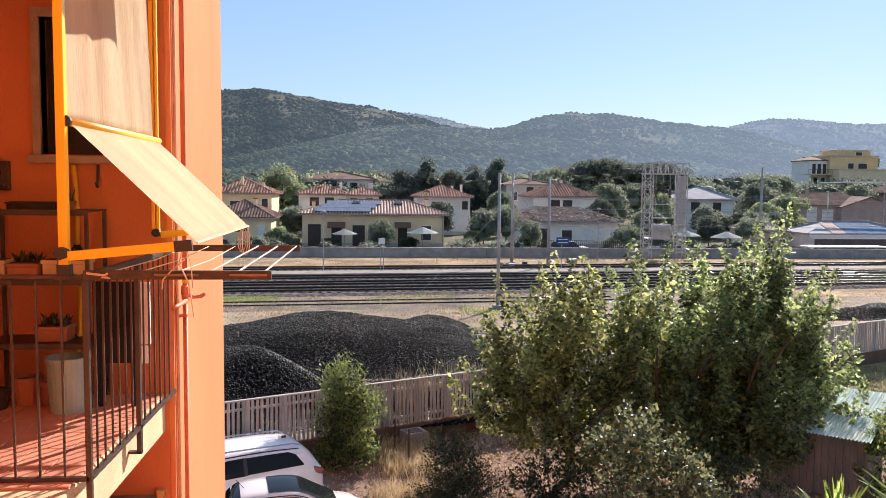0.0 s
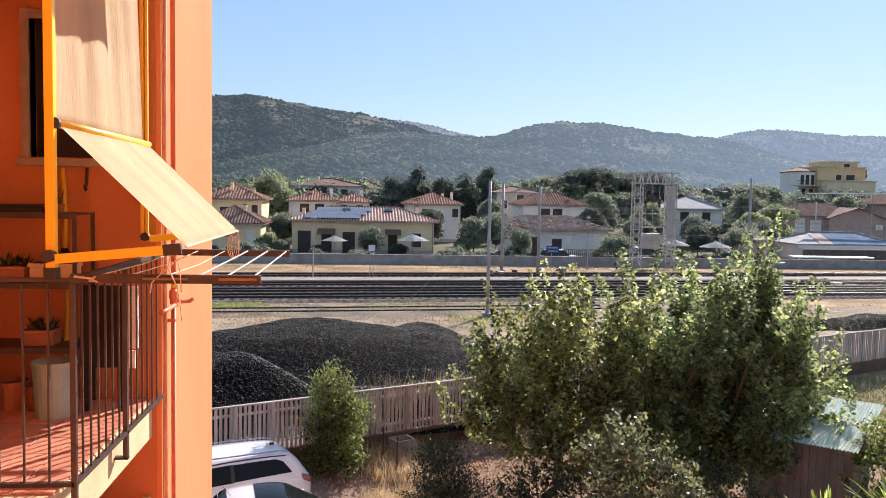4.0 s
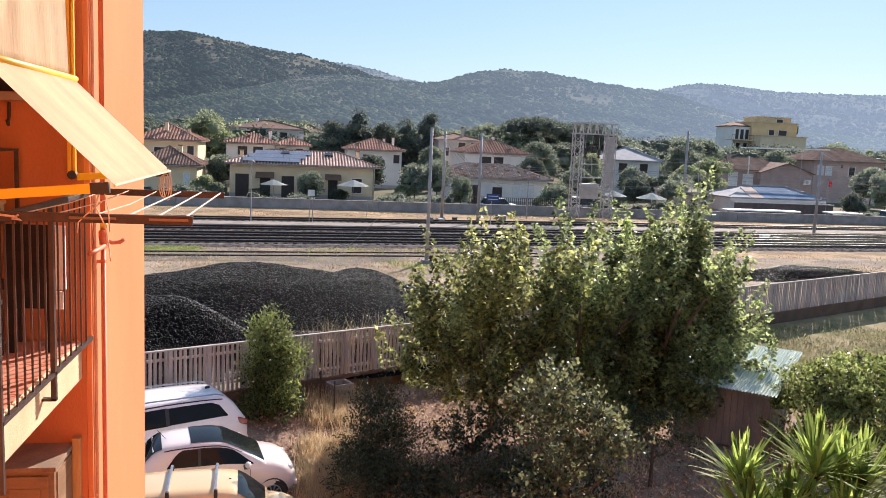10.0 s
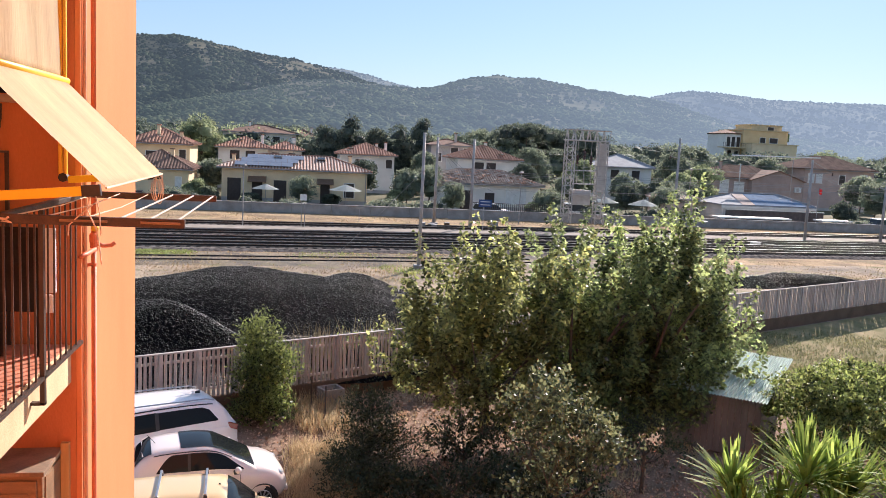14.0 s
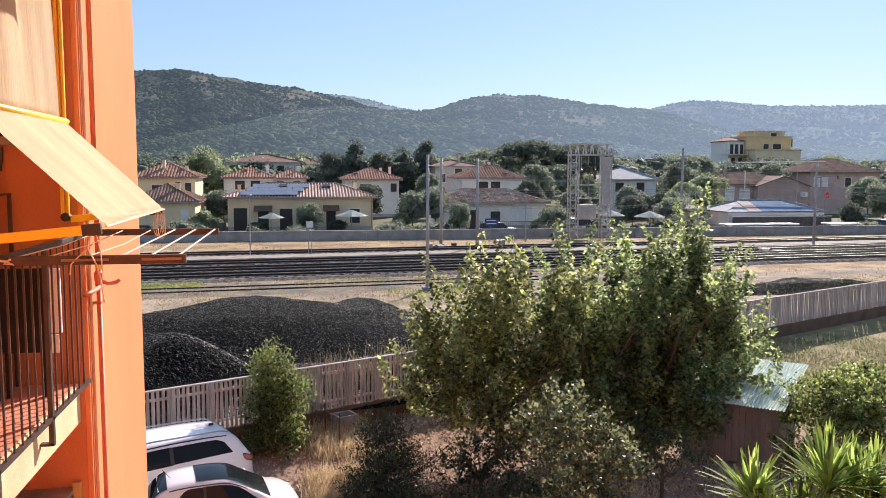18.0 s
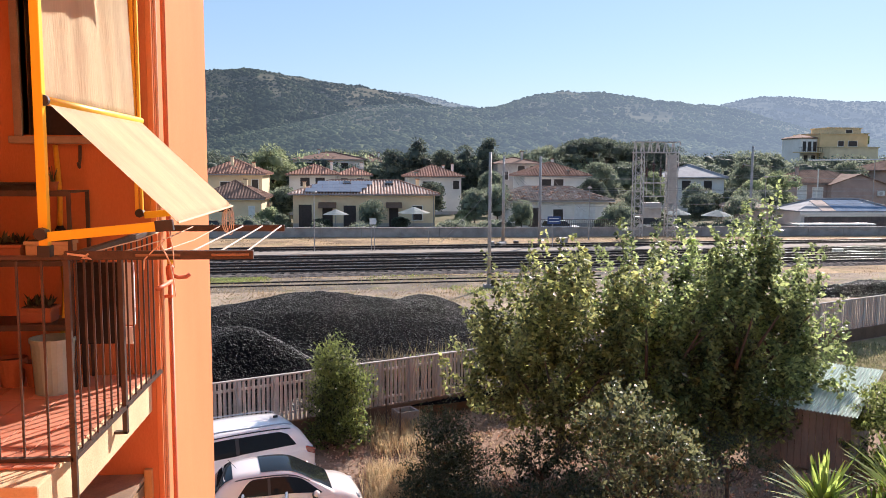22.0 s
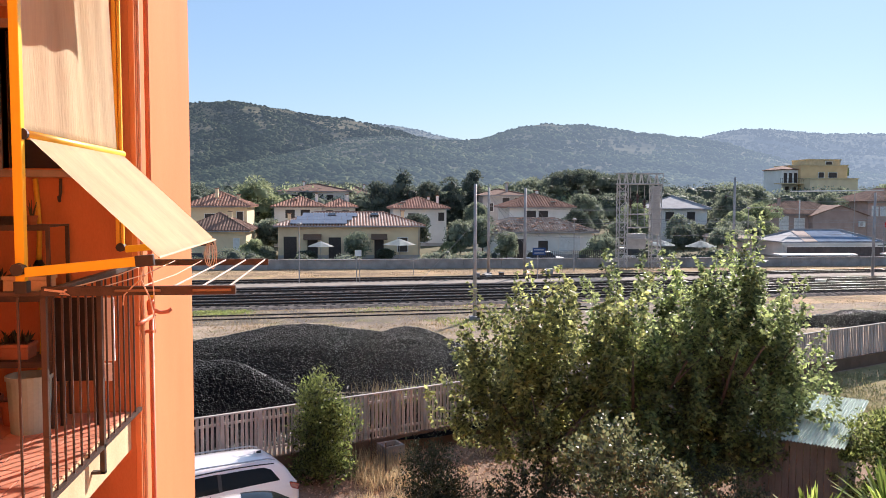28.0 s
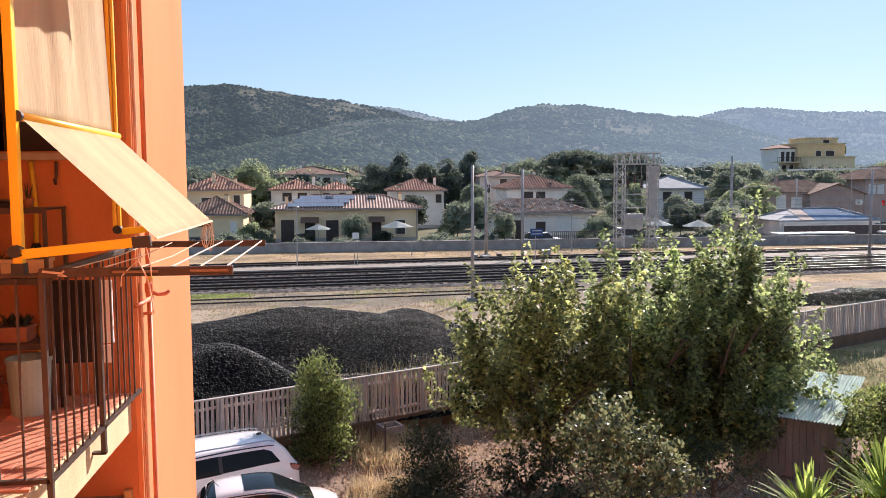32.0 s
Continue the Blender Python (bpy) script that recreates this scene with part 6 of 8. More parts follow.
def pot(x, y, z, r, h, material, label, category="flower pot", soil=True, plant=None):
    t = thing("flower_pot", label, category, (x, y, z), group="pots on the balcony")
    part("pot_body", lathe(bmesh.new(), [(0, 0), (r * 0.72, 0), (r * 0.95, h * 0.8), (r * 1.05, h * 0.8), (r * 1.05, h), (r * 0.93, h), (r * 0.88, h * 0.86)], 18), material, t, smooth=False)
    part("soil", lathe(bmesh.new(), [(0, h * 0.88), (r * 0.9, h * 0.87)], 14), SOIL, t)
    if plant:
        rng = np.random.default_rng(plant)
        b = bmesh.new()
        for k in range(6):
            a = rng.uniform(0, 6.28)
            e = Vector((math.cos(a) * r * 0.9, math.sin(a) * r * 0.9, h + rng.uniform(0.05, 0.14)))
            tube(b, [(e.x * 0.2, e.y * 0.2, h * 0.85), (e.x * 0.5, e.y * 0.5, h + 0.04), e], 0.006, 5, r1=0.002)
        part("stem", b, L_DARK, t)
    return t


def planter(x, y, z, w, d, h, material, label, plant=None):
    t = thing("planter", label, "planter", (x, y, z), group="pots on the balcony")
    b = bmesh.new()
    box(b, -w / 2, -d / 2, 0, w / 2, d / 2, h * 0.8, bevel=0.008)
    box(b, -w / 2 - 0.008, -d / 2 - 0.008, h * 0.8, w / 2 + 0.008, d / 2 + 0.008, h, bevel=0.004)
    part("trough", b, material, t)
    part("soil", nbox(-w / 2 + 0.012, -d / 2 + 0.012, h, w / 2 - 0.012, d / 2 - 0.012, h + 0.004), SOIL, t)
    if plant:
        rng = np.random.default_rng(plant)
        n = 46
        at = np.stack([rng.uniform(-w / 2.4, w / 2.4, n), rng.uniform(-d / 3, d / 3, n), np.full(n, h)], 1)
        part("sprig", quads("sprig", leaves(rng, at, np.tile([0, 0, 1.0], (n, 1)), 0.075, 0.25, spread=0.5)), L_DARK, t)


def bin_thing(x, y, r, h, label):
    t = thing("bucket", label, "bucket", (x, y, FLOOR + 0.013))
    part("bucket_body", lathe(bmesh.new(), [(0, 0), (r * 0.84, 0), (r * 0.98, h * 0.93), (r * 1.04, h * 0.93), (r * 1.04, h), (r * 0.96, h), (r * 0.8, 0.02), (0, 0.02)], 24), BIN, t, smooth=False)


def balcony_things():
    plant_rack()
    zf = FLOOR + 0.013
    pot(-2.38, 5.47, zf, 0.085, 0.13, BLACK, "black plastic flower pot on the balcony floor")
    pot(-2.235, 5.58, zf, 0.095, 0.19, TERRACOTTA, "terracotta flower pot on the balcony floor")
    pot(-2.065, 5.57, zf, 0.085, 0.165, TERRACOTTA, "terracotta flower pot on the balcony floor")
    bin_thing(-1.90, 5.40, 0.135, 0.36, "grey-green plastic bucket beside the shelf rack")
    planter(-2.385, 5.6, FLOOR + 0.862, 0.11, 0.16, 0.12, CACHEPOT, "cream plastic planter on the shelf rack")
    planter(-2.215, 5.6, FLOOR + 0.862, 0.19, 0.18, 0.10, TERRACOTTA, "terracotta trough on the shelf rack", 4)
    planter(-2.055, 5.6, FLOOR + 0.862, 0.09, 0.12, 0.12, CACHEPOT, "small cream plastic planter on the shelf rack")
    planter(-1.90, 5.6, FLOOR + 0.862, 0.16, 0.17, 0.12, CACHEPOT, "cream plastic planter with low plants", 9)
    planter(-2.05, 5.6, FLOOR + 0.442, 0.20, 0.16, 0.10, TERRACOTTA, "terracotta trough with thin seedlings", 6)
    planter(-2.16, 5.6, FLOOR + 1.312, 0.30, 0.15, 0.05, BLACK, "black seedling tray on top of the rack")
    pot(-1.93, 5.6, FLOOR + 1.312, 0.035, 0.06, TERRACOTTA, "tiny terracotta pot with a spiky plant", plant=3)
    # box with dial and bracket stands in for an open niche with dark contents
    t = thing("wall_box", "dark box on the wall in place of an open niche", "meter box", (-2.565, YW - 0.062, 7.19))
    part("case", nbox(0, 0, 0, 0.15, 0.06, 0.2, bevel=0.006), IRON, t)
    part("dial", ntube([(0.075, -0.012, 0.12), (0.075, 0.0, 0.12)], 0.035, 14), GREY_PANEL, t)
    part("bracket", nbox(0.02, -0.02, 0.03, 0.13, 0.0, 0.05), IRON_BARE, t)
    h = thing("hose", "yellow ribbed hose hanging from the window sill", "hose", (-1.99, YW - 0.03, 6.4))
    part("hose_line", ntube([(0.0, 0, 0.97), (0.012, -0.005, 0.8), (0.02, -0.005, 0.6), (0.012, -0.005, 0.42)], 0.017, 10), HOSE, h, smooth=True)
    part("coupling", lathe(bmesh.new(), [(0.018, 0.0), (0.034, 0.02), (0.036, 0.12), (0.02, 0.15), (0.0, 0.15)], 12, (0.012, -0.005, 0.27)), GREY_PANEL, h)
    part("hose_line", ntube([(0.012, -0.005, 0.27), (0.03, -0.02, 0.05), (0.05, -0.1, -0.2), (0.06, -0.2, -0.36)], 0.017, 10), HOSE, h, smooth=True)
    k = thing("hook", "small dark iron hook on the wall", "hook", (-1.83, YW - 0.02, 7.22))
    part("hook_bar", ntube([(0, 0, 0.15), (0, -0.012, 0.05), (0, -0.03, 0.0), (0, -0.05, 0.03)], 0.011, 8), IRON, k)
    # board that stands before the end wall
    s = thing("leaning_board", "dark grey board with white edge strips standing before the end wall", "board", (-1.77, 5.49, 6.06))
    part("board", nbox(0.0, 0.0, 0.0, 0.285, 0.03, 0.54, bevel=0.004), GREY_PANEL, s)
    part("edge_strip", nbox(0.288, -0.02, 0.13, 0.372, 0.0, 0.54), WHITE, s, "white edge strip")
    part("edge_strip", nbox(0.296, -0.02, 0.0, 0.355, 0.0, 0.115), WHITE, s, "white edge strip")
    part("crossbar", nbox(0.0, 0.031, 0.2, 0.345, 0.045, 0.25), GREY_PANEL, s)
    part("foot", nbox(0.02, 0.002, -0.293, 0.05, 0.028, 0.0), GREY_PANEL, s)
    part("foot", nbox(0.235, 0.002, -0.293, 0.265, 0.028, 0.0), GREY_PANEL, s)
    # cupboard on the balcony below
    zt, z0 = 5.02, FLOOR - 3.05
    c = thing("cupboard", "tall varnished wooden cupboard with a brown top in a shaded tone on the balcony below", "cupboard", (-2.14, 5.44, z0))
    W, Dp, H = 0.66, 0.43, zt - z0
    part("carcass", nbox(0, 0, 0, W, Dp, H - 0.03, bevel=0.004), WOOD_BOX, c)
    part("top_board", nbox(-0.02, -0.02, H - 0.03, W + 0.015, Dp, H, bevel=0.004), BOARD_SHADE, c, "brown top board in a shaded tone")
    part("side_panel", nbox(W, 0.05, 0.02, W + 0.008, Dp - 0.03, H - 0.06), WOOD_BOX, c)
    for x0 in (0.03, W / 2 + 0.005):
        d = part("door", nbox(x0, -0.02, 0.05, x0 + W / 2 - 0.035, 0.0, H - 0.06, bevel=0.006), WOOD_BOX, c)
        part("door_panel", nbox(x0 + 0.05, -0.028, 0.12, x0 + W / 2 - 0.085, -0.02, H - 0.14, bevel=0.005), WOOD_BOX, d)
    p = thing("wooden_post", "varnished wooden batten against the wall below", "batten", (-1.47, YW - 0.05, z0))
    part("batten", nbox(0, 0, 0, 0.055, 0.048, 2.36, bevel=0.004), WOOD_PALE, p)


def laundry():
    """The balcony above: its drying rack and the cloth that hangs from it."""
    z = FLOOR + 3.2
    t = thing("balcony_railing", "dark brown iron railing of the balcony above", "railing", (XF, 4.1, z))
    part("top_rail", nbox(-0.022, 0, 1.0, 0.022, 1.76, 1.03), IRON, t)
    for i in range(15):
        part("baluster", nbox(-0.007, 0.125 * i - 0.007, -0.1, 0.007, 0.125 * i + 0.007, 1.0), IRON, t)
    drying_rack(z + 1.0, 4.1, 5.83, "iron drying rack on the balcony above")
    c = thing("hanging_towel", "pale green striped towel hanging from the rack above", "towel", (-0.74, 4.5, 8.635))
    b = bmesh.new()
    g = []
    for j in range(13):
        row = []
        for i in range(25):
            u, v = i / 24, j / 12
            row.append(b.verts.new((0.02 * math.sin(18 * u + 1) * (1 - 0.6 * v) - 0.06 * (1 - v), 1.42 * u, 1.13 * v + (0.03 * math.sin(9.5 * u) if j == 0 else 0.0))))
        g.append(row)
    for j in range(12):
        for i in range(24):
            b.faces.new((g[j][i], g[j][i + 1], g[j + 1][i + 1], g[j + 1][i]))
    bmesh.ops.solidify(b, geom=b.faces[:], thickness=0.004)
    part("cloth", b, TOWEL, c, smooth=True)


TOWEL = mat("striped_towel", (0.66, 0.68, 0.60), (0.25, 0.36, 0.25), 9.0, 0.95, 0.4, 60, stretch=(0.1, 2.4, 0.1), mid=0.55)
floor_tiles()
railing()
awning()
drying_rack(6.80, 4.08, 5.83, "rusty iron drying rack with white rods beyond the railing")
pipes()
balcony_window()
balcony_door()
balcony_things()
laundry()

# ---- masts, lamps, signs and wires along the railway ----
def mast(x, y, h, label, r=0.14, top=0.09, arm=None):
    t = thing("catenary_mast", label, "mast", (x, y, 0), group="masts of the railway")
    part("pole", ntube([(0, 0, 0), (0, 0, h)], r, 12, r1=top), POLE, t, smooth=True)
    part("footing", nbox(-0.3, -0.3, 0, 0.3, 0.3, 0.25, bevel=0.03), CONCRETE, t)
    if arm:
        z, dx, dy = arm
        a = part("bracket_arm", ntube([(0, 0, z), (dx, dy, z + 0.2)], 0.04, 6), POLE, t)
        part("stay", ntube([(0, 0, z + 1.2), (dx * 0.9, dy * 0.9, z + 0.25)], 0.02, 5), POLE, a)
        part("insulator", lathe(bmesh.new(), [(0.0, -0.25), (0.05, -0.25), (0.09, -0.15), (0.04, -0.1), (0.09, -0.02), (0.04, 0.03), (0.0, 0.05)], 10, (dx, dy, z + 0.15)), CERAMIC, a)
    return t


mast(7.6, 47.8, 8.1, "slender pale steel mast in the goods yard", 0.115, 0.085)
m2 = mast(13.3, 75.9, 8.3, "concrete mast with slack stay wires", 0.16, 0.11, (6.6, -0.2, -2.2))
mast(15.9, 71.8, 8.2, "dark concrete catenary mast beside the track", 0.16, 0.11)
mast(35.9, 72.5, 9.3, "tall concrete catenary mast beyond the trees", 0.15, 0.1, (7.4, -1.0, -0.3))
mast(56.4, 70.0, 6.6, "concrete catenary mast beyond the lawn", 0.15, 0.1, (5.4, -1.2, -0.6))
m6 = mast(48.1, 69.8, 7.9, "concrete mast with a tangle of feeder wires", 0.15, 0.1, (6.6, 1.5, -1.0))


def lamp_post(x, y, h, label, bulb=True):
    t = thing("lamp_post", label, "lamp post", (x, y, 0), group="lamp posts of the station")
    part("pole", ntube([(0, 0, 0), (0, 0, h)], 0.055, 8, r1=0.035), POLE, t)
    if bulb:
        part("lamp_head", lathe(bmesh.new(), [(0, -0.12), (0.14, -0.1), (0.24, 0.0), (0.16, 0.1), (0, 0.13)], 12, (0, 0, h)), POLE, t)


lamp_post(-3.85, 67.6, 5.1, "thin pale platform lamp post")
lamp_post(22.6, 79.5, 5.2, "thin lamp post with a round head")
lamp_post(43.5, 84.6, 6.3, "thin pale post behind the wall")


def sign(x, y, h, w, hh, material, label, posts=(0,), bars=0):
    t = thing("station_sign", label, "sign", (x, y, 0.0), group="signs of the station")
    for p in posts:
        part("sign_post", ntube([(p, 0, 0), (p, 0, h)], 0.035, 6), POLE, t)
    part("sign_board", nbox(-w / 2, -0.06, h - hh, w / 2, -0.03, h, bevel=0.008), material, t)
    for i in range(bars):
        z = h - hh * (i + 0.7) / (bars + 0.4)
        part("sign_bar", nbox(-w * 0.38, -0.066, z - 0.03, w * 0.38, -0.06, z + 0.03), WHITE, t)


BLUE = mat("blue_sign_enamel", (0.012, 0.05, 0.17), (0.02, 0.065, 0.2), 2, 0.5)
sign(0.95, 67.7, 2.95, 0.55, 0.5, WHITE, "small white platform sign on two posts", (-0.13, 0.13), 0)
sign(16.6, 69.3, 3.0, 1.15, 0.65, BLUE, "blue station sign with white bars on a post", (-0.1,), 2)
sign(6.3, 77.0, 1.35, 0.6, 0.14, POLE, "low grey post with a small box", (0.0,))


def cabinet(x, y, w, h, label):
    t = thing("relay_box", label, "relay box", (x, y, 0), group="relay boxes")
    part("case", nbox(-w / 2, -0.25, 0, w / 2, 0.25, h, bevel=0.03), CONCRETE, t)
    part("lid", nbox(-w / 2 - 0.04, -0.29, h, w / 2 + 0.04, 0.29, h + 0.06, bevel=0.01), POLE, t)


cabinet(11.6, 72.2, 0.5, 0.5, "low grey relay box by the track")
cabinet(12.7, 72.4, 0.5, 0.35, "low grey relay box by the track")
cabinet(18.5, 73.2, 0.6, 0.75, "grey relay box by the track")
cabinet(40.0, 64.9, 0.7, 0.45, "low relay box between the tracks")


def gantry():
    """Lattice steel frame with busbars and insulators."""
    t = thing("substation_gantry", "grey lattice steel gantry with insulators and feeder cables", "gantry", (30.3, 82.0, 0))

    def lattice(x0, x1, y0, y1, z0, z1, step, name):
        b = bmesh.new()
        cs = [(x0, y0), (x1, y0), (x1, y1), (x0, y1)]
        for x, y in cs:
            tube(b, [(x, y, z0), (x, y, z1)], 0.06, 4)
        z = z0
        while z < z1 - 0.1:
            zz = min(z + step, z1)
            for (xa, ya), (xb, yb) in zip(cs, cs[1:] + cs[:1]):
                tube(b, [(xa, ya, z), (xb, yb, zz)], 0.032, 4)
                tube(b, [(xa, ya, zz), (xb, yb, zz)], 0.03, 4)
            z = zz
        return part(name, b, TOWER, t)
    lattice(-2.2, -1.3, 0, 0.9, 0, 8.8, 0.8, "lattice_leg")
    lattice(1.35, 2.3, 0, 0.9, 0, 8.8, 0.7, "lattice_leg")
    b = bmesh.new()
    for y in (0, 0.9):
        for z in (8.8, 9.9):
            tube(b, [(-2.35, y, z), (2.45, y, z)], 0.07, 4)
    for i in range(12):
        x = -2.2 + 4.5 * i / 11
        tube(b, [(x, 0, 8.8), (x + (0.2 if i % 2 else -0.2), 0, 9.9)], 0.045, 4)
        tube(b, [(x, 0.9, 8.8), (x + (-0.2 if i % 2 else 0.2), 0.9, 9.9)], 0.045, 4)
        tube(b, [(x, 0, 9.9), (x, 0.9, 9.9)], 0.035, 4)
    part("lattice_beam", b, TOWER, t)
    part("panel", nbox(1.3, 0.3, 3.6, 2.3, 0.5, 8.6), TOWER, t)
    for i in range(3):
        x = -0.9 + 0.75 * i
        part("insulator", lathe(bmesh.new(), [(0, 0.9), (0.08, 0.85), (0.2, 0.6), (0.08, 0.5), (0.2, 0.3), (0.08, 0.2), (0.2, 0.0), (0.06, -0.1), (0, -0.1)], 10, (x, 0.4, 6.4 + 0.5 * (i % 2))), CERAMIC, t)
        part("dropper", ntube([(x, 0.4, 8.8), (x, 0.4, 7.3 + 0.5 * (i % 2))], 0.03, 4), WIRE, t)
        part("busbar", ntube([(x, 0.4, 6.3 + 0.5 * (i % 2)), (x + 0.1, 0.4, 4.2)], 0.04, 4), WIRE, t)
    for z in (3.0, 4.2, 5.6):
        part("crossbar", nbox(-1.3, 0.3, z, 1.4, 0.5, z + 0.12), TOWER, t)
    part("switch_cabinet", nbox(-1.0, 0.6, 2.0, 0.9, 1.3, 3.6, bevel=0.03), TOWER, t)


gantry()


def wires():
    t = thing("overhead_wires", "thin sagging contact and feeder wires over the tracks", "wires")
    rows = []
    for y0, z in ((70.2, 5.4), (63.2, 5.4), (59.2, 5.4), (70.2, 6.6), (63.2, 6.6)):
        rows.append((y0, z))
    for y0, z in rows:
        for k in range(4):
            x0, x1 = 12 + 24 * k, 36 + 24 * k
            sag = 0.35 if z > 6 else 0.05
            pts = [(x0 + (x1 - x0) * i / 8, track_y(y0, x0 + (x1 - x0) * i / 8), z - sag * 4 * (i / 8) * (1 - i / 8)) for i in range(9)]
            part("wire", ntube(pts, 0.010, 4), WIRE, t)
    for a, b, sag in (((13.3, 75.9, 8.0), (18.5, 74, 3.4), 0.5), ((13.3, 75.9, 7.6), (17.8, 74, 4.0), 0.5), ((13.3, 75.9, 7.9), (16.4, 74, 3.0), 0.3), ((15.9, 71.8, 7.9), (20.5, 73.5, 3.2), 0.5),
                      ((7.6, 47.8, 5.9), (2.2, 49.5, 0.0), 0.15), ((13.3, 75.9, 4.0), (36, 76, 4.0), 0.5),
                      ((48.1, 69.8, 7.6), (60, 78, 5.6), 0.8), ((48.1, 69.8, 7.3), (62, 78, 4.6), 0.8), ((48.1, 69.8, 7.0), (62, 76, 3.8), 0.6), ((35.9, 72.5, 7.6), (48.1, 69.8, 7.2), 0.3),
                      ((35.9, 72.5, 5.0), (64, 76, 5.2), 0.4), ((30, 82, 4.4), (64, 84, 4.6), 0.4), ((30, 82, 3.6), (64, 84, 3.9), 0.4), ((30, 82, 5.2), (64, 84, 5.4), 0.4)):
        pa, pb = Vector(a), Vector(b)
        pts = [pa.lerp(pb, i / 10) - Vector((0, 0, sag * 4 * (i / 10) * (1 - i / 10))) for i in range(11)]
        part("wire", ntube(pts, 0.012, 4), WIRE, t)
    b = thing("roof_antenna", "long white horizontal bar on a thin mast", "antenna", (66.0, 100, 0))
    part("antenna_mast", ntube([(0, 0, 0), (0, 0, 8.4)], 0.05, 5), POLE, b)
    part("antenna_bar", ntube([(-9, 0, 8.3), (4, 0, 8.5)], 0.09, 6), WHITE, b)


wires()

# ---- garden trees and shrubs ----
rngA = np.random.default_rng(11)
tree("garden_tree", "broad leafy garden tree with yellowing upright shoots", rngA, (5.0, 19.5, 0), 1.5, 0.14, 8, 1.5,
     [((-0.9, 0.1, 3.05), (1.2, 1.4, 1.45)), ((0.8, -0.3, 3.5), (1.4, 1.3, 1.5)), ((-1.6, 0.2, 2.2), (0.9, 1.1, 1.1)), ((-2.5, 0.3, 1.95), (0.5, 0.5, 0.2)), ((0.2, -0.6, 1.7), (1.8, 1.1, 1.2)), ((0.4, 0.2, 1.5), (1.2, 0.8, 0.5))],
     205, 0, (0.7, 2.25), 0.125, L_MAPLE_Y, group="garden trees", girth=0.27, density=125)
tree("garden_tree", "dark leafy garden tree with upright shoots between two others", rngA, (7.4, 20.0, 0), 1.8, 0.16, 8, 1.9,
     [((-0.3, 0, 3.8), (1.2, 1.4, 1.6)), ((0.6, -0.2, 2.6), (1.7, 1.5, 1.7)), ((0.1, -0.8, 1.6), (1.8, 1.1, 1.2)), ((0.2, -0.9, 0.9), (1.8, 0.9, 0.8))],
     190, 0, (0.7, 2.25), 0.125, L_MAPLE, group="garden trees", girth=0.27, density=125)
tree("garden_tree", "tall dark leafy garden tree with a leaning top", rngA, (9.4, 20.0, 0), 2.0, 0.19, 9, 2.0,
     [((-0.2, 0, 3.5), (1.3, 1.5, 1.7)), ((0.7, 0.1, 4.3), (0.6, 0.9, 1.1)), ((1.25, 0.1, 5.25), (0.25, 0.4, 0.7)), ((1.4, 0.1, 2.9), (1.3, 1.3, 1.5)), ((1.8, -0.2, 2.1), (1.0, 1.1, 1.0)), ((0, -0.8, 1.8), (1.7, 1.0, 1.2)),
      ((-0.4, -0.9, 0.9), (1.4, 0.9, 0.7)), ((0.5, -1.7, 1.35), (0.75, 0.6, 0.7)), ((1.9, 0.2, 3.3), (0.5, 0.7, 0.8)), ((2.7, -0.5, 1.75), (0.5, 0.6, 0.25)), ((2.1, -0.9, 1.1), (0.45, 0.5, 0.5))],
     280, 0, (0.7, 2.25), 0.125, L_MAPLE, group="garden trees", girth=0.27, density=125)
tree("loquat_tree", "small loquat tree with pale sunlit upper leaves", rngA, (4.95, 13.6, 0), 1.7, 0.07, 8, 1.0,
     [((-0.35, 0, 3.0), (0.34, 0.4, 0.38)), ((-0.65, 0, 2.55), (0.38, 0.45, 0.38)), ((0.0, 0, 2.5), (0.48, 0.5, 0.4)), ((0.5, 0, 2.1), (0.5, 0.5, 0.38)), ((0.95, 0, 1.72), (0.38, 0.4, 0.28)),
      ((-0.35, -0.1, 1.95), (0.55, 0.55, 0.42)), ((0.3, -0.1, 1.55), (0.7, 0.6, 0.4)), ((-0.2, -0.1, 1.1), (0.75, 0.6, 0.35))], 440, 9, 0.32, 0.122, L_FIG, rise=0.4, wide=0.74, spread=0.9)
tree("shrub", "low spreading dark shrub with a few sunlit twigs", rngA, (4.05, 17.4, 0), 0.5, 0.05, 9, 0.75,
     [((0, 0, 0.75), (0.75, 0.6, 0.42)), ((-0.65, 0.1, 0.45), (0.5, 0.5, 0.3)), ((0.7, -0.1, 0.55), (0.55, 0.5, 0.35)), ((0.1, -0.4, 0.3), (0.8, 0.5, 0.3))], 320, 9, 0.36, 0.10, L_DARK, "shrub", rise=0.35, inner=0.3)
tree("shrub", "upright dark evergreen shrub with narrow shining leaves", rngA, (1.85, 17.5, 0), 0.6, 0.05, 7, 0.6,
     [((0, 0, 1.05), (0.55, 0.55, 0.75)), ((0.25, -0.4, 0.6), (0.7, 0.6, 0.6)), ((-0.1, -0.7, 0.35), (0.8, 0.9, 0.5)), ((-0.35, -1.7, 0.3), (0.75, 0.8, 0.45))], 1150, 10, 0.42, 0.10, L_DARK, "shrub", rise=1.2, wide=0.36, inner=0.35)
tree("shrub", "dark sapling with a bare trunk and thin twigs", rngA, (7.7, 15.9, 0), 1.0, 0.05, 6, 0.5,
     [((0.1, 0, 1.25), (0.6, 0.5, 0.4)), ((0.75, 0.2, 0.75), (0.5, 0.45, 0.35)), ((-0.5, 0, 0.9), (0.4, 0.4, 0.35))], 150, 9, 0.4, 0.09, L_DARK, "shrub", rise=0.4, inner=0.3)
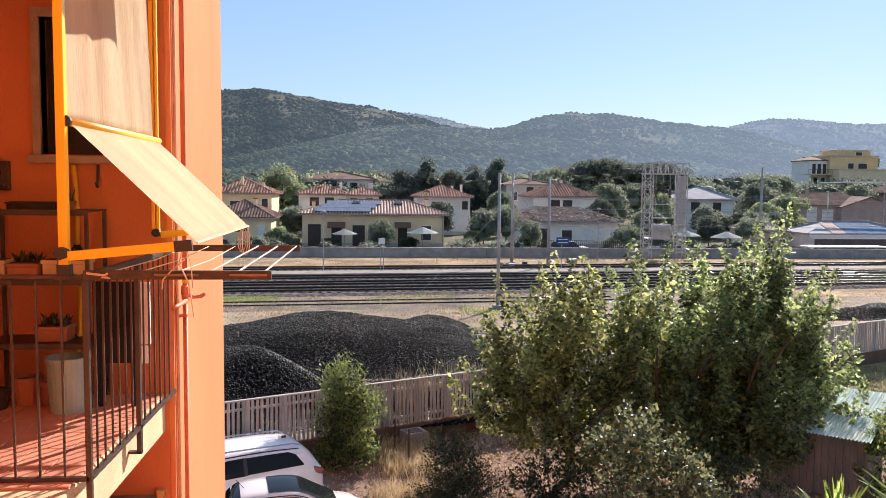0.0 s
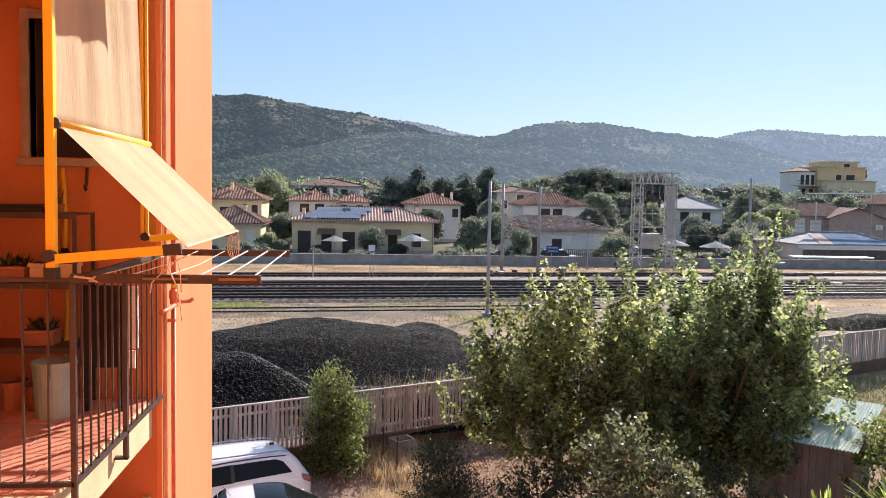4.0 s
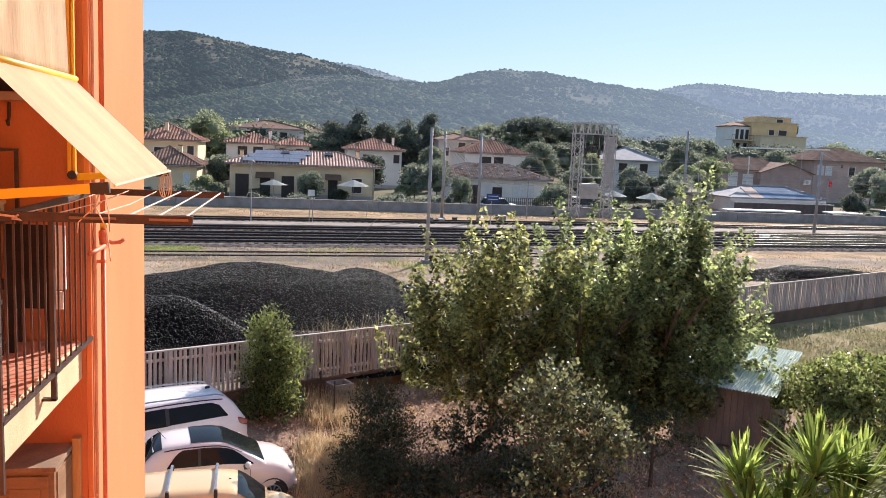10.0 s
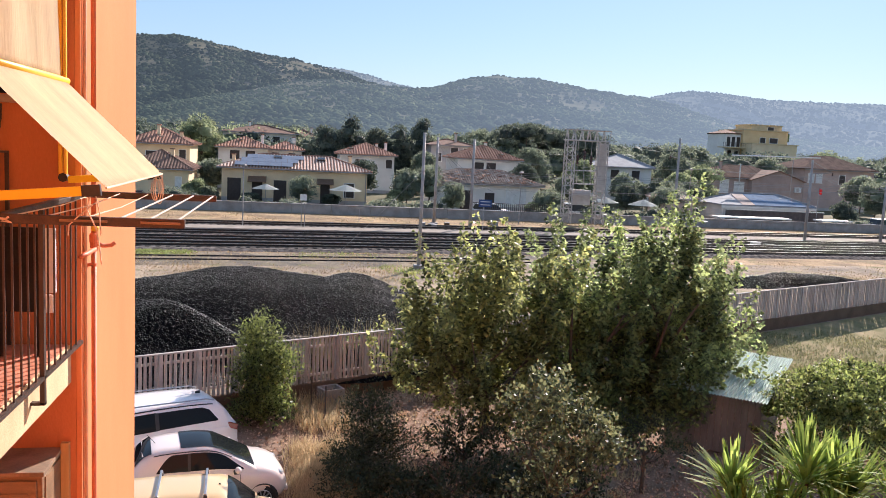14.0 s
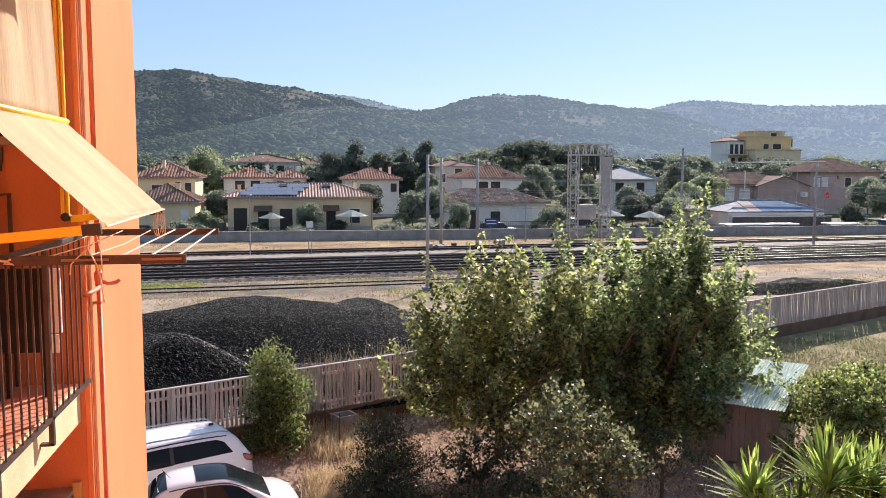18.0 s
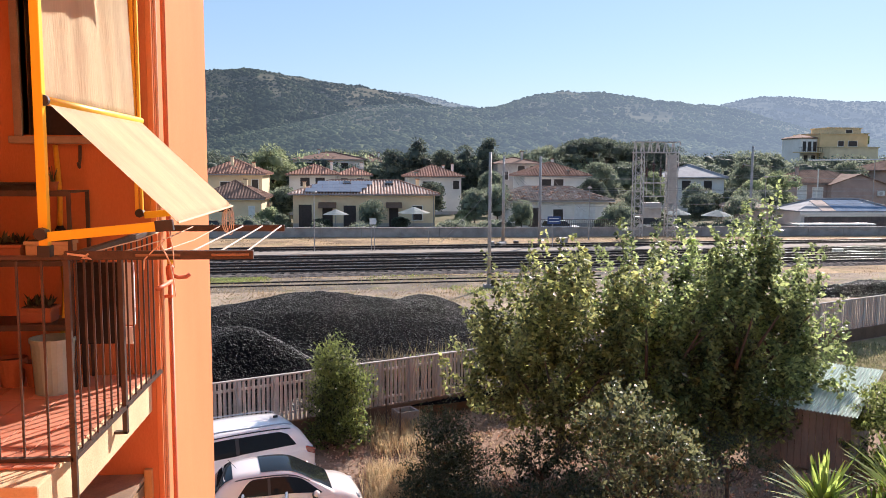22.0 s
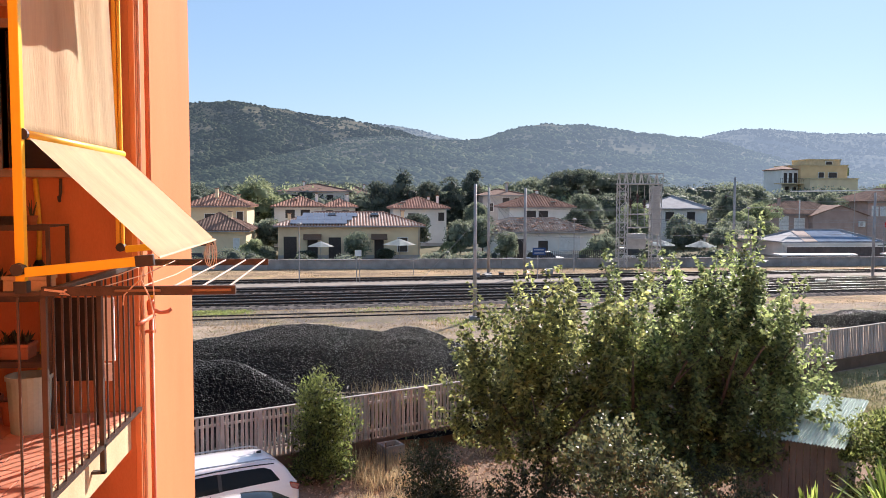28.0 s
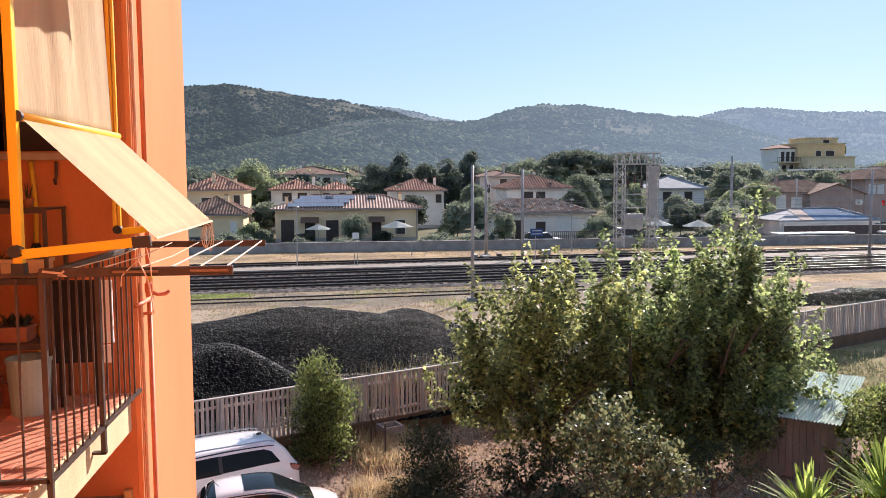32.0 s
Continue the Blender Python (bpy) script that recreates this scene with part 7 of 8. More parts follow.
tree("shrub", "dark tangled shrub in the shade of the trees", rngA, (3.3, 15.3, 0), 0.5, 0.05, 7, 0.7,
     [((0, 0, 0.35), (1.0, 0.7, 0.35)), ((1.4, 0.1, 0.4), (0.9, 0.7, 0.4)), ((-1.0, 0.2, 0.3), (0.7, 0.6, 0.35)), ((2.4, -0.1, 0.45), (0.7, 0.6, 0.45))], 900, 9, 0.36, 0.11, L_DARK, "shrub", rise=0.5, inner=0.35)
tree("laurel_bush", "upright bright green laurel bush in front of the fence", rngA, (-0.62, 19.9, 0), 0.8, 0.06, 8, 0.5,
     [((0, 0, 1.55), (0.42, 0.45, 1.0)), ((0.05, 0, 0.85), (0.66, 0.6, 0.75)), ((0.35, 0.1, 1.15), (0.5, 0.5, 0.7)), ((0, 0, 0.15), (0.66, 0.6, 0.5)), ((0.1, -0.2, 0.3), (0.6, 0.5, 0.4))], 1050, 10, 0.42, 0.135, L_BRIGHT, "bush", rise=1.1, wide=0.38, inner=0.35)
tree("hedge_bush", "broad rounded bright green bush beside the shed", rngA, (13.3, 17.2, 0), 0.9, 0.09, 9, 1.0,
     [((-0.55, 0.2, 1.40), (1.1, 1.2, 0.85)), ((0.7, 0.4, 1.55), (1.3, 1.2, 0.85)), ((2.1, 0.4, 1.30), (1.3, 1.2, 0.85)), ((3.4, 0.2, 1.1), (1.2, 1.2, 0.8)), ((-1.05, -0.1, 0.9), (0.9, 1.0, 0.85)), ((-0.9, -0.4, 0.3), (0.9, 0.9, 0.5)), ((1.0, -0.6, 0.3), (1.6, 0.9, 0.5)), ((0.5, -0.7, 1.0), (1.5, 0.9, 0.9)), ((2.2, -0.7, 0.8), (1.5, 0.9, 0.8))],
     1500, 24, 0.24, 0.135, L_HEDGE, "bush", rise=0.5, inner=0.18, wide=0.42, spread=1.3)


def yucca(x, y, h, heads, seed, label):
    """Bare stems with rosettes of sword-shaped blades."""
    rng = np.random.default_rng(seed)
    t = thing("yucca", label, "yucca", garden(x, y), group="yuccas", scale=GS)
    for i, (dx, dy, hz, ln) in enumerate(heads):
        b = ntube([(dx * 0.2, dy * 0.2, -0.05), (dx * 0.6, dy * 0.6, hz * 0.5), (dx, dy, hz)], 0.07, 8, r1=0.05)
        part("stem", b, BARK, t)
        n = 105
        a = rng.uniform(0, 2 * math.pi, n)
        el = np.radians(np.clip(rng.normal(54, 24, n), -8, 88))
        d = np.stack([np.cos(a) * np.cos(el), np.sin(a) * np.cos(el), np.sin(el)], 1)
        side = unit(np.stack([-np.sin(a), np.cos(a), np.zeros(n)], 1))
        L = 1.22 * ln * rng.uniform(0.75, 1.12, (n, 1))
        w = 0.036 * rng.uniform(0.75, 1.25, (n, 1))
        o = np.array([dx, dy, hz - 0.12]) + np.stack([np.zeros(n), np.zeros(n), rng.uniform(0, 0.22, n)], 1)
        p0, p1, p2 = o + d * 0.05, o + d * L * 0.5, o + d * L * 0.82 - np.array([0, 0, 0.05]) * L
        p3 = o + d * L - np.array([0, 0, 0.10]) * L
        q = [np.stack([p0 - side * w * 0.7, p0 + side * w * 0.7, p1 + side * w, p1 - side * w], 1),
             np.stack([p1 - side * w, p1 + side * w, p2 + side * w * 0.6, p2 - side * w * 0.6], 1),
             np.stack([p2 - side * w * 0.6, p2 + side * w * 0.6, p3 + side * 0.002, p3 - side * 0.002], 1)]
        tagged(part("blade", quads("blade", np.concatenate(q)), L_YUCCA, t), kind="stuff")


yucca(7.9, 11.6, 2.0, ((-0.7, 0, 1.95, 0.8), (0.55, -0.1, 2.1, 0.95), (1.2, 0.1, 1.8, 0.95), (-0.1, -0.4, 1.45, 0.9)), 1, "multi-stemmed yucca with bright green sword leaves")
yucca(9.3, 11.3, 2.0, ((0.0, 0.2, 1.75, 0.95), (0.7, -0.1, 1.6, 0.95), (-0.7, -0.5, 1.3, 0.9), (1.3, 0.2, 1.8, 0.95)), 2, "yucca with bright green sword leaves")
yucca(7.3, 11.0, 1.6, ((-0.2, 0.1, 1.4, 0.9), (0.6, -0.3, 1.15, 0.85), (-0.5, -0.3, 1.0, 0.8)), 3, "shorter yucca with bright green sword leaves")


def blades(rng, pts, h, lean=0.35, w=0.012):
    n = len(pts)
    a = rng.uniform(0, 2 * math.pi, n)
    hh = h * rng.uniform(0.4, 1.25, (n, 1))
    d = np.stack([np.cos(a), np.sin(a), np.zeros(n)], 1) * lean * rng.uniform(0.2, 1.4, (n, 1))
    side = np.stack([-np.sin(a), np.cos(a), np.zeros(n)], 1) * w
    p1 = pts + hh * (d * 0.45 + np.array([0, 0, 0.6]))
    p2 = pts + hh * (d + np.array([0, 0, 1.0]))
    return np.concatenate([np.stack([pts - side, pts + side, p1 + side * 0.8, p1 - side * 0.8], 1), np.stack([p1 - side * 0.8, p1 + side * 0.8, p2 + side * 0.1, p2 - side * 0.1], 1)])


def dry_grass():
    rng = np.random.default_rng(21)

    def scatter(n, x0, x1, y0, y1, reach=0.16):
        k = max(6, n // 45)
        c = np.stack([rng.uniform(x0, x1, k), rng.uniform(y0, y1, k)], 1)
        p = c[rng.integers(0, k, n)] + rng.normal(0, reach, (n, 2))
        if y1 < 30:
            p = p * GS
            z = np.array([garden_z(a, b) for a, b in p])[:, None]
        else:
            z = np.zeros((n, 1))
        return np.concatenate([p, z], 1)
    tall = np.concatenate([scatter(7000, 0.35, 1.6, 15.8, 18.6), scatter(900, 0.4, 2.6, 13.6, 15.6), scatter(1500, 0.2, 1.6, 19.5, 21.3)])
    ob = part("dry_grass", quads("dry_grass", blades(rng, tall, 0.40, 0.6, 0.008)), STRAW)
    tagged(ob, "tall straw-coloured dry grass beside the parked cars", "grass", kind="stuff")
    low = np.concatenate([scatter(7000, 1.6, 10.5, 13, 24), scatter(2500, 9, 16, 14, 24)])
    low = low[low[:, 1] < fence_y(low[:, 0]) - 0.3]
    ob = part("leaf_litter_grass", quads("leaf_litter_grass", blades(rng, low, 0.13, 1.2, 0.014)), STRAW)
    tagged(ob, "sparse dry grass and litter on the garden soil", "grass", kind="stuff")
    k = scatter(26000, -1.2, 12.0, 13, 24, 0.35)
    k = k[k[:, 1] < fence_y(k[:, 0]) - 0.3]
    ob = part("fallen_leaves", quads("fallen_leaves", leaves(rng, k + (0, 0, 0.012), np.tile([0.0, 0, 0.05], (len(k), 1)), 0.085, 0.7, spread=0.6) * (1, 1, 1)), LITTER)
    tagged(ob, "dry brown fallen leaves on the garden soil", "leaf litter", kind="stuff")
    g = scatter(34000, 14.0, 34, 18.0, 29.9, 0.4)
    g = g[g[:, 1] < fence_y(g[:, 0]) - 0.4]
    ob = part("lawn_tufts", quads("lawn_tufts", blades(rng, g, 0.12, 1.0, 0.02)), L_LAWN)
    tagged(ob, "tufts of yellow-green grass on the dry lawn", "grass", kind="stuff")
    v = np.concatenate([scatter(6500, -24, 62, 71.5, 83, 0.8), scatter(6000, -14, 14, 43.5, 54.5, 0.8), scatter(2500, 22, 50, 47, 56, 0.8)])
    ob = part("verge_tufts", quads("verge_tufts", blades(rng, v, 0.10, 1.2, 0.03)), DRY)
    tagged(ob, "dry tufts of grass along the railway", "grass", kind="stuff")
    q = np.concatenate([scatter(5000, -13, -6.5, 51.3, 53.4, 0.5), scatter(500, -4, 9, 52, 54.5, 0.7), scatter(700, 5, 9, 46, 48.5, 0.4)])
    ob = part("green_grass", quads("green_grass", blades(rng, q, 0.12, 1.0, 0.03)), L_GRASS)
    tagged(ob, "patch of fresh green grass beside the siding", "grass", kind="stuff")
    w = scatter(4000, 0.8, 12, 22, 31.5, 0.3)
    w = w[(w[:, 1] > fence_y(w[:, 0]) + 0.25) & (w[:, 1] < fence_y(w[:, 0]) + 2.6)]
    ob = part("fence_grass", quads("fence_grass", blades(rng, w, 0.30, 0.7, 0.016)), BRUSH)
    tagged(ob, "dry grass between the fence and the heaps", "grass", kind="stuff")
    b = scatter(9000, 0.6, 7.5, 20, 31, 0.4)
    b = b[(b[:, 1] > fence_y(b[:, 0]) + 1.3) & (b[:, 1] < fence_y(b[:, 0]) + 2.6)]
    ob = part("dry_brush", quads("dry_brush", blades(rng, b, 1.15, 0.5, 0.014)), BRUSH)
    tagged(ob, "brown dry brush at the foot of the black heap", "brush", kind="stuff")
    f = scatter(5200, 1.0, 9, 20, 30.1, 0.35)
    f = f[(f[:, 1] > fence_y(f[:, 0]) + 0.3) & (f[:, 1] < fence_y(f[:, 0]) + 1.8)]
    f[:, 2] += 0.95
    ob = part("fence_weeds", quads("fence_weeds", leaves(rng, f + rng.normal(0, 0.2, f.shape) * (0.4, 0.4, 1), np.tile([0, 0, 0.6], (len(f), 1)), 0.11)), L_HEDGE)
    tagged(ob, "green weeds between the fence and the heaps", "weeds", kind="stuff")


BRUSH = leaf_mat("dry_brush_stem", (0.075, 0.058, 0.030), (0.26, 0.21, 0.11), 0.25, 0.8, 0.4, glow=1.4)
LITTER = leaf_mat("fallen_leaf", (0.20, 0.12, 0.075), (0.62, 0.44, 0.32), 0.15, 0.6, 0.3, glow=1.5)
L_GRASS = leaf_mat("fresh_grass_blade", (0.13, 0.16, 0.045), (0.34, 0.38, 0.12), 0.4, 0.6, 0.25, glow=1.6)
L_LAWN = leaf_mat("lawn_blade", (0.14, 0.15, 0.06), (0.36, 0.32, 0.17), 0.3, 0.7, 0.25, glow=1.5)
dry_grass()


# ---- shed and small garden things ----
def shed():
    t = thing("garden_shed", "brown plank shed with a pale green corrugated roof", "shed", garden(11.88, 19.88), -40, scale=GS)
    w, d, h = 2.2, 4.3, 1.5
    k = 0
    x = -w / 2
    while x < w / 2 - 0.01:
        part("plank", nbox(x, -d / 2, 0.02, x + 0.145, -d / 2 + 0.03, h, bevel=0.004), SHED_WOOD, t)
        x += 0.153
    y = -d / 2 + 0.04
    while y < d / 2 - 0.05:
        part("plank", nbox(-w / 2, y, 0.02, -w / 2 + 0.03, y + 0.145, h, bevel=0.004), SHED_WOOD, t)
        y += 0.153
    part("back_wall", nbox(-w / 2 + 0.03, d / 2 - 0.03, 0, w / 2, d / 2, h), SHED_WOOD, t)
    y = -d / 2 + 0.04
    while y < d / 2 - 0.2:
        part("plank", nbox(w / 2 - 0.03, y, 0.02, w / 2, y + 0.145, h, bevel=0.004), SHED_WOOD, t)
        y += 0.153
    b = bmesh.new()
    n = 140
    lo, hi = [], []
    for i in range(n + 1):
        xx = -w / 2 - 0.25 + (w + 0.5) * i / n
        zz = 0.022 * math.sin(i * math.pi / 2 + 0.4)
        lo.append(b.verts.new((xx, -d / 2 - 0.35, h + 0.06 + zz)))
        hi.append(b.verts.new((xx, d / 2 + 0.3, h + 0.16 + zz)))
    for i in range(n):
        b.faces.new((lo[i], lo[i + 1], hi[i + 1], hi[i]))
    bmesh.ops.solidify(b, geom=b.faces[:], thickness=0.006)
    part("roof_sheet", b, SHED_ROOF, t, "pale green corrugated roof sheet")
    for yy in (-d / 2 + 0.05, d / 2 - 0.1):
        part("purlin", nbox(-w / 2 - 0.1, yy, h, w / 2 + 0.1, yy + 0.06, h + 0.05), SHED_WOOD, t)


SHED_WOOD = mat("shed_plank", (0.21, 0.18, 0.145), (0.13, 0.11, 0.09), 3, 0.9, 0.4, 40, rnd=0.25, stretch=(1, 1, 0.2))
SHED_ROOF = mat("green_corrugated_sheet", (0.80, 0.88, 0.80), (0.68, 0.77, 0.68), 2, 0.3, 0.05, 30)
shed()


def stone_box():
    t = thing("concrete_trough", "weathered square concrete manhole box by the fence", "trough", garden(1.2, 21.3), 25, scale=0.9)
    b = bmesh.new()
    for a in ((-0.36, -0.32, 0, 0.36, -0.24, 0.5), (-0.36, 0.24, 0, 0.36, 0.32, 0.5), (-0.36, -0.24, 0, -0.28, 0.24, 0.5), (0.28, -0.24, 0, 0.36, 0.24, 0.5)):
        box(b, *a, bevel=0.01)
    part("box_wall", b, CONCRETE, t)
    part("earth_fill", nbox(-0.28, -0.24, 0, 0.28, 0.24, 0.36), SOIL, t)
    w = thing("wire_fence", "short run of rusty wire mesh on thin posts", "fence", garden(0, 0)[:2] + (GZ,), scale=GS)
    ps = [(0.35, 21.4), (0.68, 20.7), (1.0, 19.8)]
    for x, y in ps:
        part("post", ntube([(x, y, 0), (x, y, 1.25)], 0.022, 6), IRON, w)
    b = bmesh.new()
    for (x0, y0), (x1, y1) in zip(ps, ps[1:]):
        for i in range(9):
            z = 0.1 + i * 0.125
            tube(b, [(x0, y0, z), ((x0 + x1) / 2, (y0 + y1) / 2, z - 0.03), (x1, y1, z)], 0.003, 3)
        for i in range(8):
            k = i / 8
            x, y = x0 + (x1 - x0) * k, y0 + (y1 - y0) * k
            tube(b, [(x, y, 0.05), (x + 0.01, y, 1.12)], 0.003, 3)
    tagged(part("mesh_wire", b, IRON_BARE, w), kind="stuff")


stone_box()

# ---- parked cars ----
GLASS_CAR = mat("tinted_car_glass", (0.008, 0.01, 0.011), (0.014, 0.016, 0.017), 0.6, 0.05, spec=0.14)
TYRE = mat("tyre_rubber", (0.018, 0.018, 0.018), (0.03, 0.028, 0.026), 20, 0.85, 0.2, 80)
RIM = mat("alloy_rim", (0.45, 0.45, 0.46), (0.34, 0.34, 0.35), 6, 0.35, metal=0.8)
LENS_RED = mat("red_tail_lens", (0.16, 0.008, 0.010), (0.10, 0.006, 0.008), 6, 0.15, coat=0.6)
LENS_CLEAR = mat("clear_lamp_lens", (0.55, 0.56, 0.56), (0.4, 0.41, 0.42), 8, 0.1, coat=0.8)
TRIM = mat("black_car_trim", (0.02, 0.02, 0.02), (0.03, 0.03, 0.03), 10, 0.5)


def paint(name, c):
    return mat(name, c, tuple(v * 0.93 for v in c), 0.9, 0.28, 0, 30, coat=0.7)


def loft(bm, rings):
    vs = [[bm.verts.new(p) for p in r] for r in rings]
    for a, b in zip(vs, vs[1:]):
        for k in range(len(a) - 1):
            bm.faces.new((a[k], a[k + 1], b[k + 1], b[k]))
    bm.faces.new(vs[0][::-1])
    bm.faces.new(vs[-1])
    return vs


def half(points):
    """Mirrors (y, z) pairs across the middle line."""
    return [(-y, z) for y, z in points] + [(y, z) for y, z in reversed(points) if y > 1e-6]


def interp(rows, x):
    for a, b in zip(rows, rows[1:]):
        if a[0] <= x <= b[0]:
            k = (x - a[0]) / (b[0] - a[0])
            return [p + (q - p) * k for p, q in zip(a, b)]
    return list(rows[0] if x < rows[0][0] else rows[-1])


def spread_rows(rows, n):
    """Rows at even steps between the ends, eased, so that the lofted shape is round."""
    out, m = [], len(rows)
    for i in range(n + 1):
        f = i * (m - 1) / n
        j = min(int(f), m - 2)
        k = f - j
        p0, p1, p2, p3 = rows[max(j - 1, 0)], rows[j], rows[j + 1], rows[min(j + 2, m - 1)]
        out.append([0.5 * (2 * b + (c - a) * k + (2 * a - 5 * b + 4 * c - d) * k * k + (3 * b - a - 3 * c + d) * k ** 3) for a, b, c, d in zip(p0, p1, p2, p3)])
    return out


def car(label, at, rz, body, cabin, colour, windows, wheel_x, wheel_r, extras):
    t = thing("car", label, "car", at, rz, group="parked cars")
    bm = bmesh.new()
    rings = []
    for x, zl, zb, zt, w in spread_rows(body, 26):
        pts = half([(0.0001, zl), (w * 0.86, zl), (w * 0.97, zl + 0.10), (w, zl + (zb - zl) * 0.5), (w * 0.985, zb - 0.10), (w * 0.93, zb), (w * 0.78, zt - 0.015), (w * 0.4, zt + 0.012), (0.0, zt + 0.02)])
        rings.append([(x, y, z) for y, z in pts])
    loft(bm, rings)
    bd = part("body", bm, colour, t, smooth=True)
    bm = bmesh.new()

    def ring(r):
        x, zb, zt, hb, ht = r
        return [(x, y, z) for y, z in half([(hb, zb - 0.06), (hb * 0.985, zb + 0.02), (hb * 0.45 + ht * 0.55, zb + (zt - zb) * 0.55), (ht * 1.03, zb + (zt - zb) * 0.88), (ht * 0.93, zt - 0.005), (ht * 0.6, zt + 0.018), (0.0, zt + 0.025)])]
    cab = spread_rows(cabin, 22)
    loft(bm, [ring(r) for r in cab])
    part("cabin", bm, colour, t, smooth=True)

    def patch(name, x0, x1, lo, hi, material, nx=8, ny=4, top=False, lift=0.008, side=-1):
        """A panel laid over the cabin: over the side between two heights, or over the top between two half-widths."""
        b, g = bmesh.new(), []
        for i in range(nx + 1):
            x = x0 + (x1 - x0) * i / nx
            _, zb, zt, hb, ht = interp(cab, x)
            row = []
            for j in range(ny + 1):
                k = j / ny
                if top:
                    y = (2 * k - 1) * ht * hi
                    q = abs(2 * k - 1) * hi
                    row.append(b.verts.new((x, y, zt + 0.025 - 0.03 * q ** 3 + lift)))
                else:
                    l_, h_ = (lo(x) if callable(lo) else lo), (hi(x) if callable(hi) else hi)
                    s = l_ + (h_ - l_) * k
                    knots = [(0.0, hb * 0.985), (0.55, hb * 0.45 + ht * 0.55), (0.88, ht * 1.03), (1.0, ht * 0.93)]
                    y = [p[1] + (q[1] - p[1]) * (s - p[0]) / (q[0] - p[0]) for p, q in zip(knots, knots[1:]) if p[0] <= s <= q[0]][0]
                    row.append(b.verts.new((x, side * (y + lift), zb + 0.02 + (zt - zb - 0.02) * s)))
            g.append(row)
        for i in range(nx):
            for j in range(ny):
                b.faces.new((g[i][j], g[i][j + 1], g[i + 1][j + 1], g[i + 1][j]))
        bmesh.ops.recalc_face_normals(b, faces=b.faces[:])
        return part(name, b, material, t, smooth=True)
    for name, x0, x1, lo, hi in windows["side"]:
        for sd in (-1, 1):
            patch(name, x0, x1, lo, hi, GLASS_CAR, side=sd)
    for name, x0, x1, wd in windows["top"]:
        patch(name, x0, x1, 0, wd, GLASS_CAR, 10, 8, top=True)
    for x in wheel_x:
        for s in (-1, 1):
            w = interp(body, x)[4]
            y = s * (w - 0.10)
            whl = part("wheel", ntube([(x, y - 0.1, wheel_r), (x, y + 0.1, wheel_r)], wheel_r, 22), TYRE, t)
            b = bmesh.new()
            ys = y + s * 0.104
            for k in range(10):
                a = 2 * math.pi * k / 10
                box(b, 0.03, -0.006, -0.016, wheel_r * 0.66, 0.006, 0.016, m=Matrix.Translation((x, ys, wheel_r)) @ Matrix.Rotation(a, 4, "Y"))
            tube(b, [(x, ys - 0.004, wheel_r), (x, ys + 0.012, wheel_r)], 0.05, 10)
            pts = [(x + wheel_r * 0.66 * math.cos(i * math.pi / 12), ys, wheel_r + wheel_r * 0.66 * math.sin(i * math.pi / 12)) for i in range(25)]
            tube(b, pts, 0.014, 5)
            part("rim", b, RIM, whl)
            part("arch", ntube([(x + (wheel_r + 0.045) * math.cos(i * math.pi / 12), s * (w + 0.004), wheel_r + (wheel_r + 0.045) * math.sin(i * math.pi / 12)) for i in range(13)], 0.016, 5), TRIM, t)
            part("arch_well", ntube([(x, s * (w - 0.06), wheel_r), (x, s * (w - 0.012), wheel_r)], wheel_r + 0.035, 20), TRIM, t)
    extras(t, patch, cab)
    return t


def knob(parent, name, x, y, z, sx, sy, sz, material, label=""):
    b = bmesh.new()
    bmesh.ops.create_icosphere(b, subdivisions=2, radius=1, matrix=Matrix.Translation((x, y, z)) @ Matrix.Diagonal((sx, sy, sz, 1)))
    return part(name, b, material, parent, label, smooth=True)


W_CAR = paint("white_car_paint", (0.80, 0.77, 0.76))
# white paint tinted pinkish for the warm light that falls on it
W2_CAR = paint("warm_lit_white_car_paint", (0.80, 0.69, 0.63))
C_CAR = paint("cream_car_paint", (0.72, 0.52, 0.27))


def suv_extras(t, patch, cab):
    for s in (-1, 1):
        part("roof_rail", ntube([(-1.75, s * 0.60, 1.62), (-1.55, s * 0.61, 1.68), (0.1, s * 0.63, 1.73), (0.5, s * 0.62, 1.70), (0.68, s * 0.61, 1.64)], 0.018, 6), RIM, t)
        part("tail_light", nbox(-0.15, -0.03, -0.075, 0.15, 0.03, 0.075, bevel=0.028, m=pose(-2.13, s * 0.855, 0.98, 0, -14, -s * 28)), LENS_RED, t)
        part("door_handle", nbox(-0.75, s * 0.92 - 0.015, 0.97, -0.55, s * 0.92 + 0.015, 1.0, bevel=0.006), W_CAR, t)
        part("door_handle", nbox(0.35, s * 0.92 - 0.015, 0.95, 0.55, s * 0.92 + 0.015, 0.98, bevel=0.006), W_CAR, t)
        part("mirror", nbox(1.0, s * 0.98 - 0.1, 1.02, 1.12, s * 0.98 + 0.1, 1.17, bevel=0.03), W_CAR, t)
        part("sill_trim", nbox(-1.1, s * 0.918 - 0.012, 0.26, 1.1, s * 0.918 + 0.012, 0.38), TRIM, t)
        patch("door_pillar", -0.34, -0.25, 0.16, 0.80, TRIM, 1, 4, side=s, lift=0.011)
        patch("roof_drip", -1.7, 0.8, 0.885, 0.925, TRIM, 12, 1, side=s, lift=0.005)
    part("rear_bumper", nbox(-2.37, -0.72, 0.34, -2.24, 0.72, 0.52, bevel=0.03), W_CAR, t)
    part("bumper_trim", nbox(-2.36, -0.66, 0.24, -2.2, 0.66, 0.34, bevel=0.02), TRIM, t)
    part("antenna", nbox(-1.62, -0.02, 1.66, -1.5, 0.02, 1.72, bevel=0.008), TRIM, t)
    part("plate", nbox(-2.375, -0.26, 0.62, -2.36, 0.26, 0.73), WHITE, t)


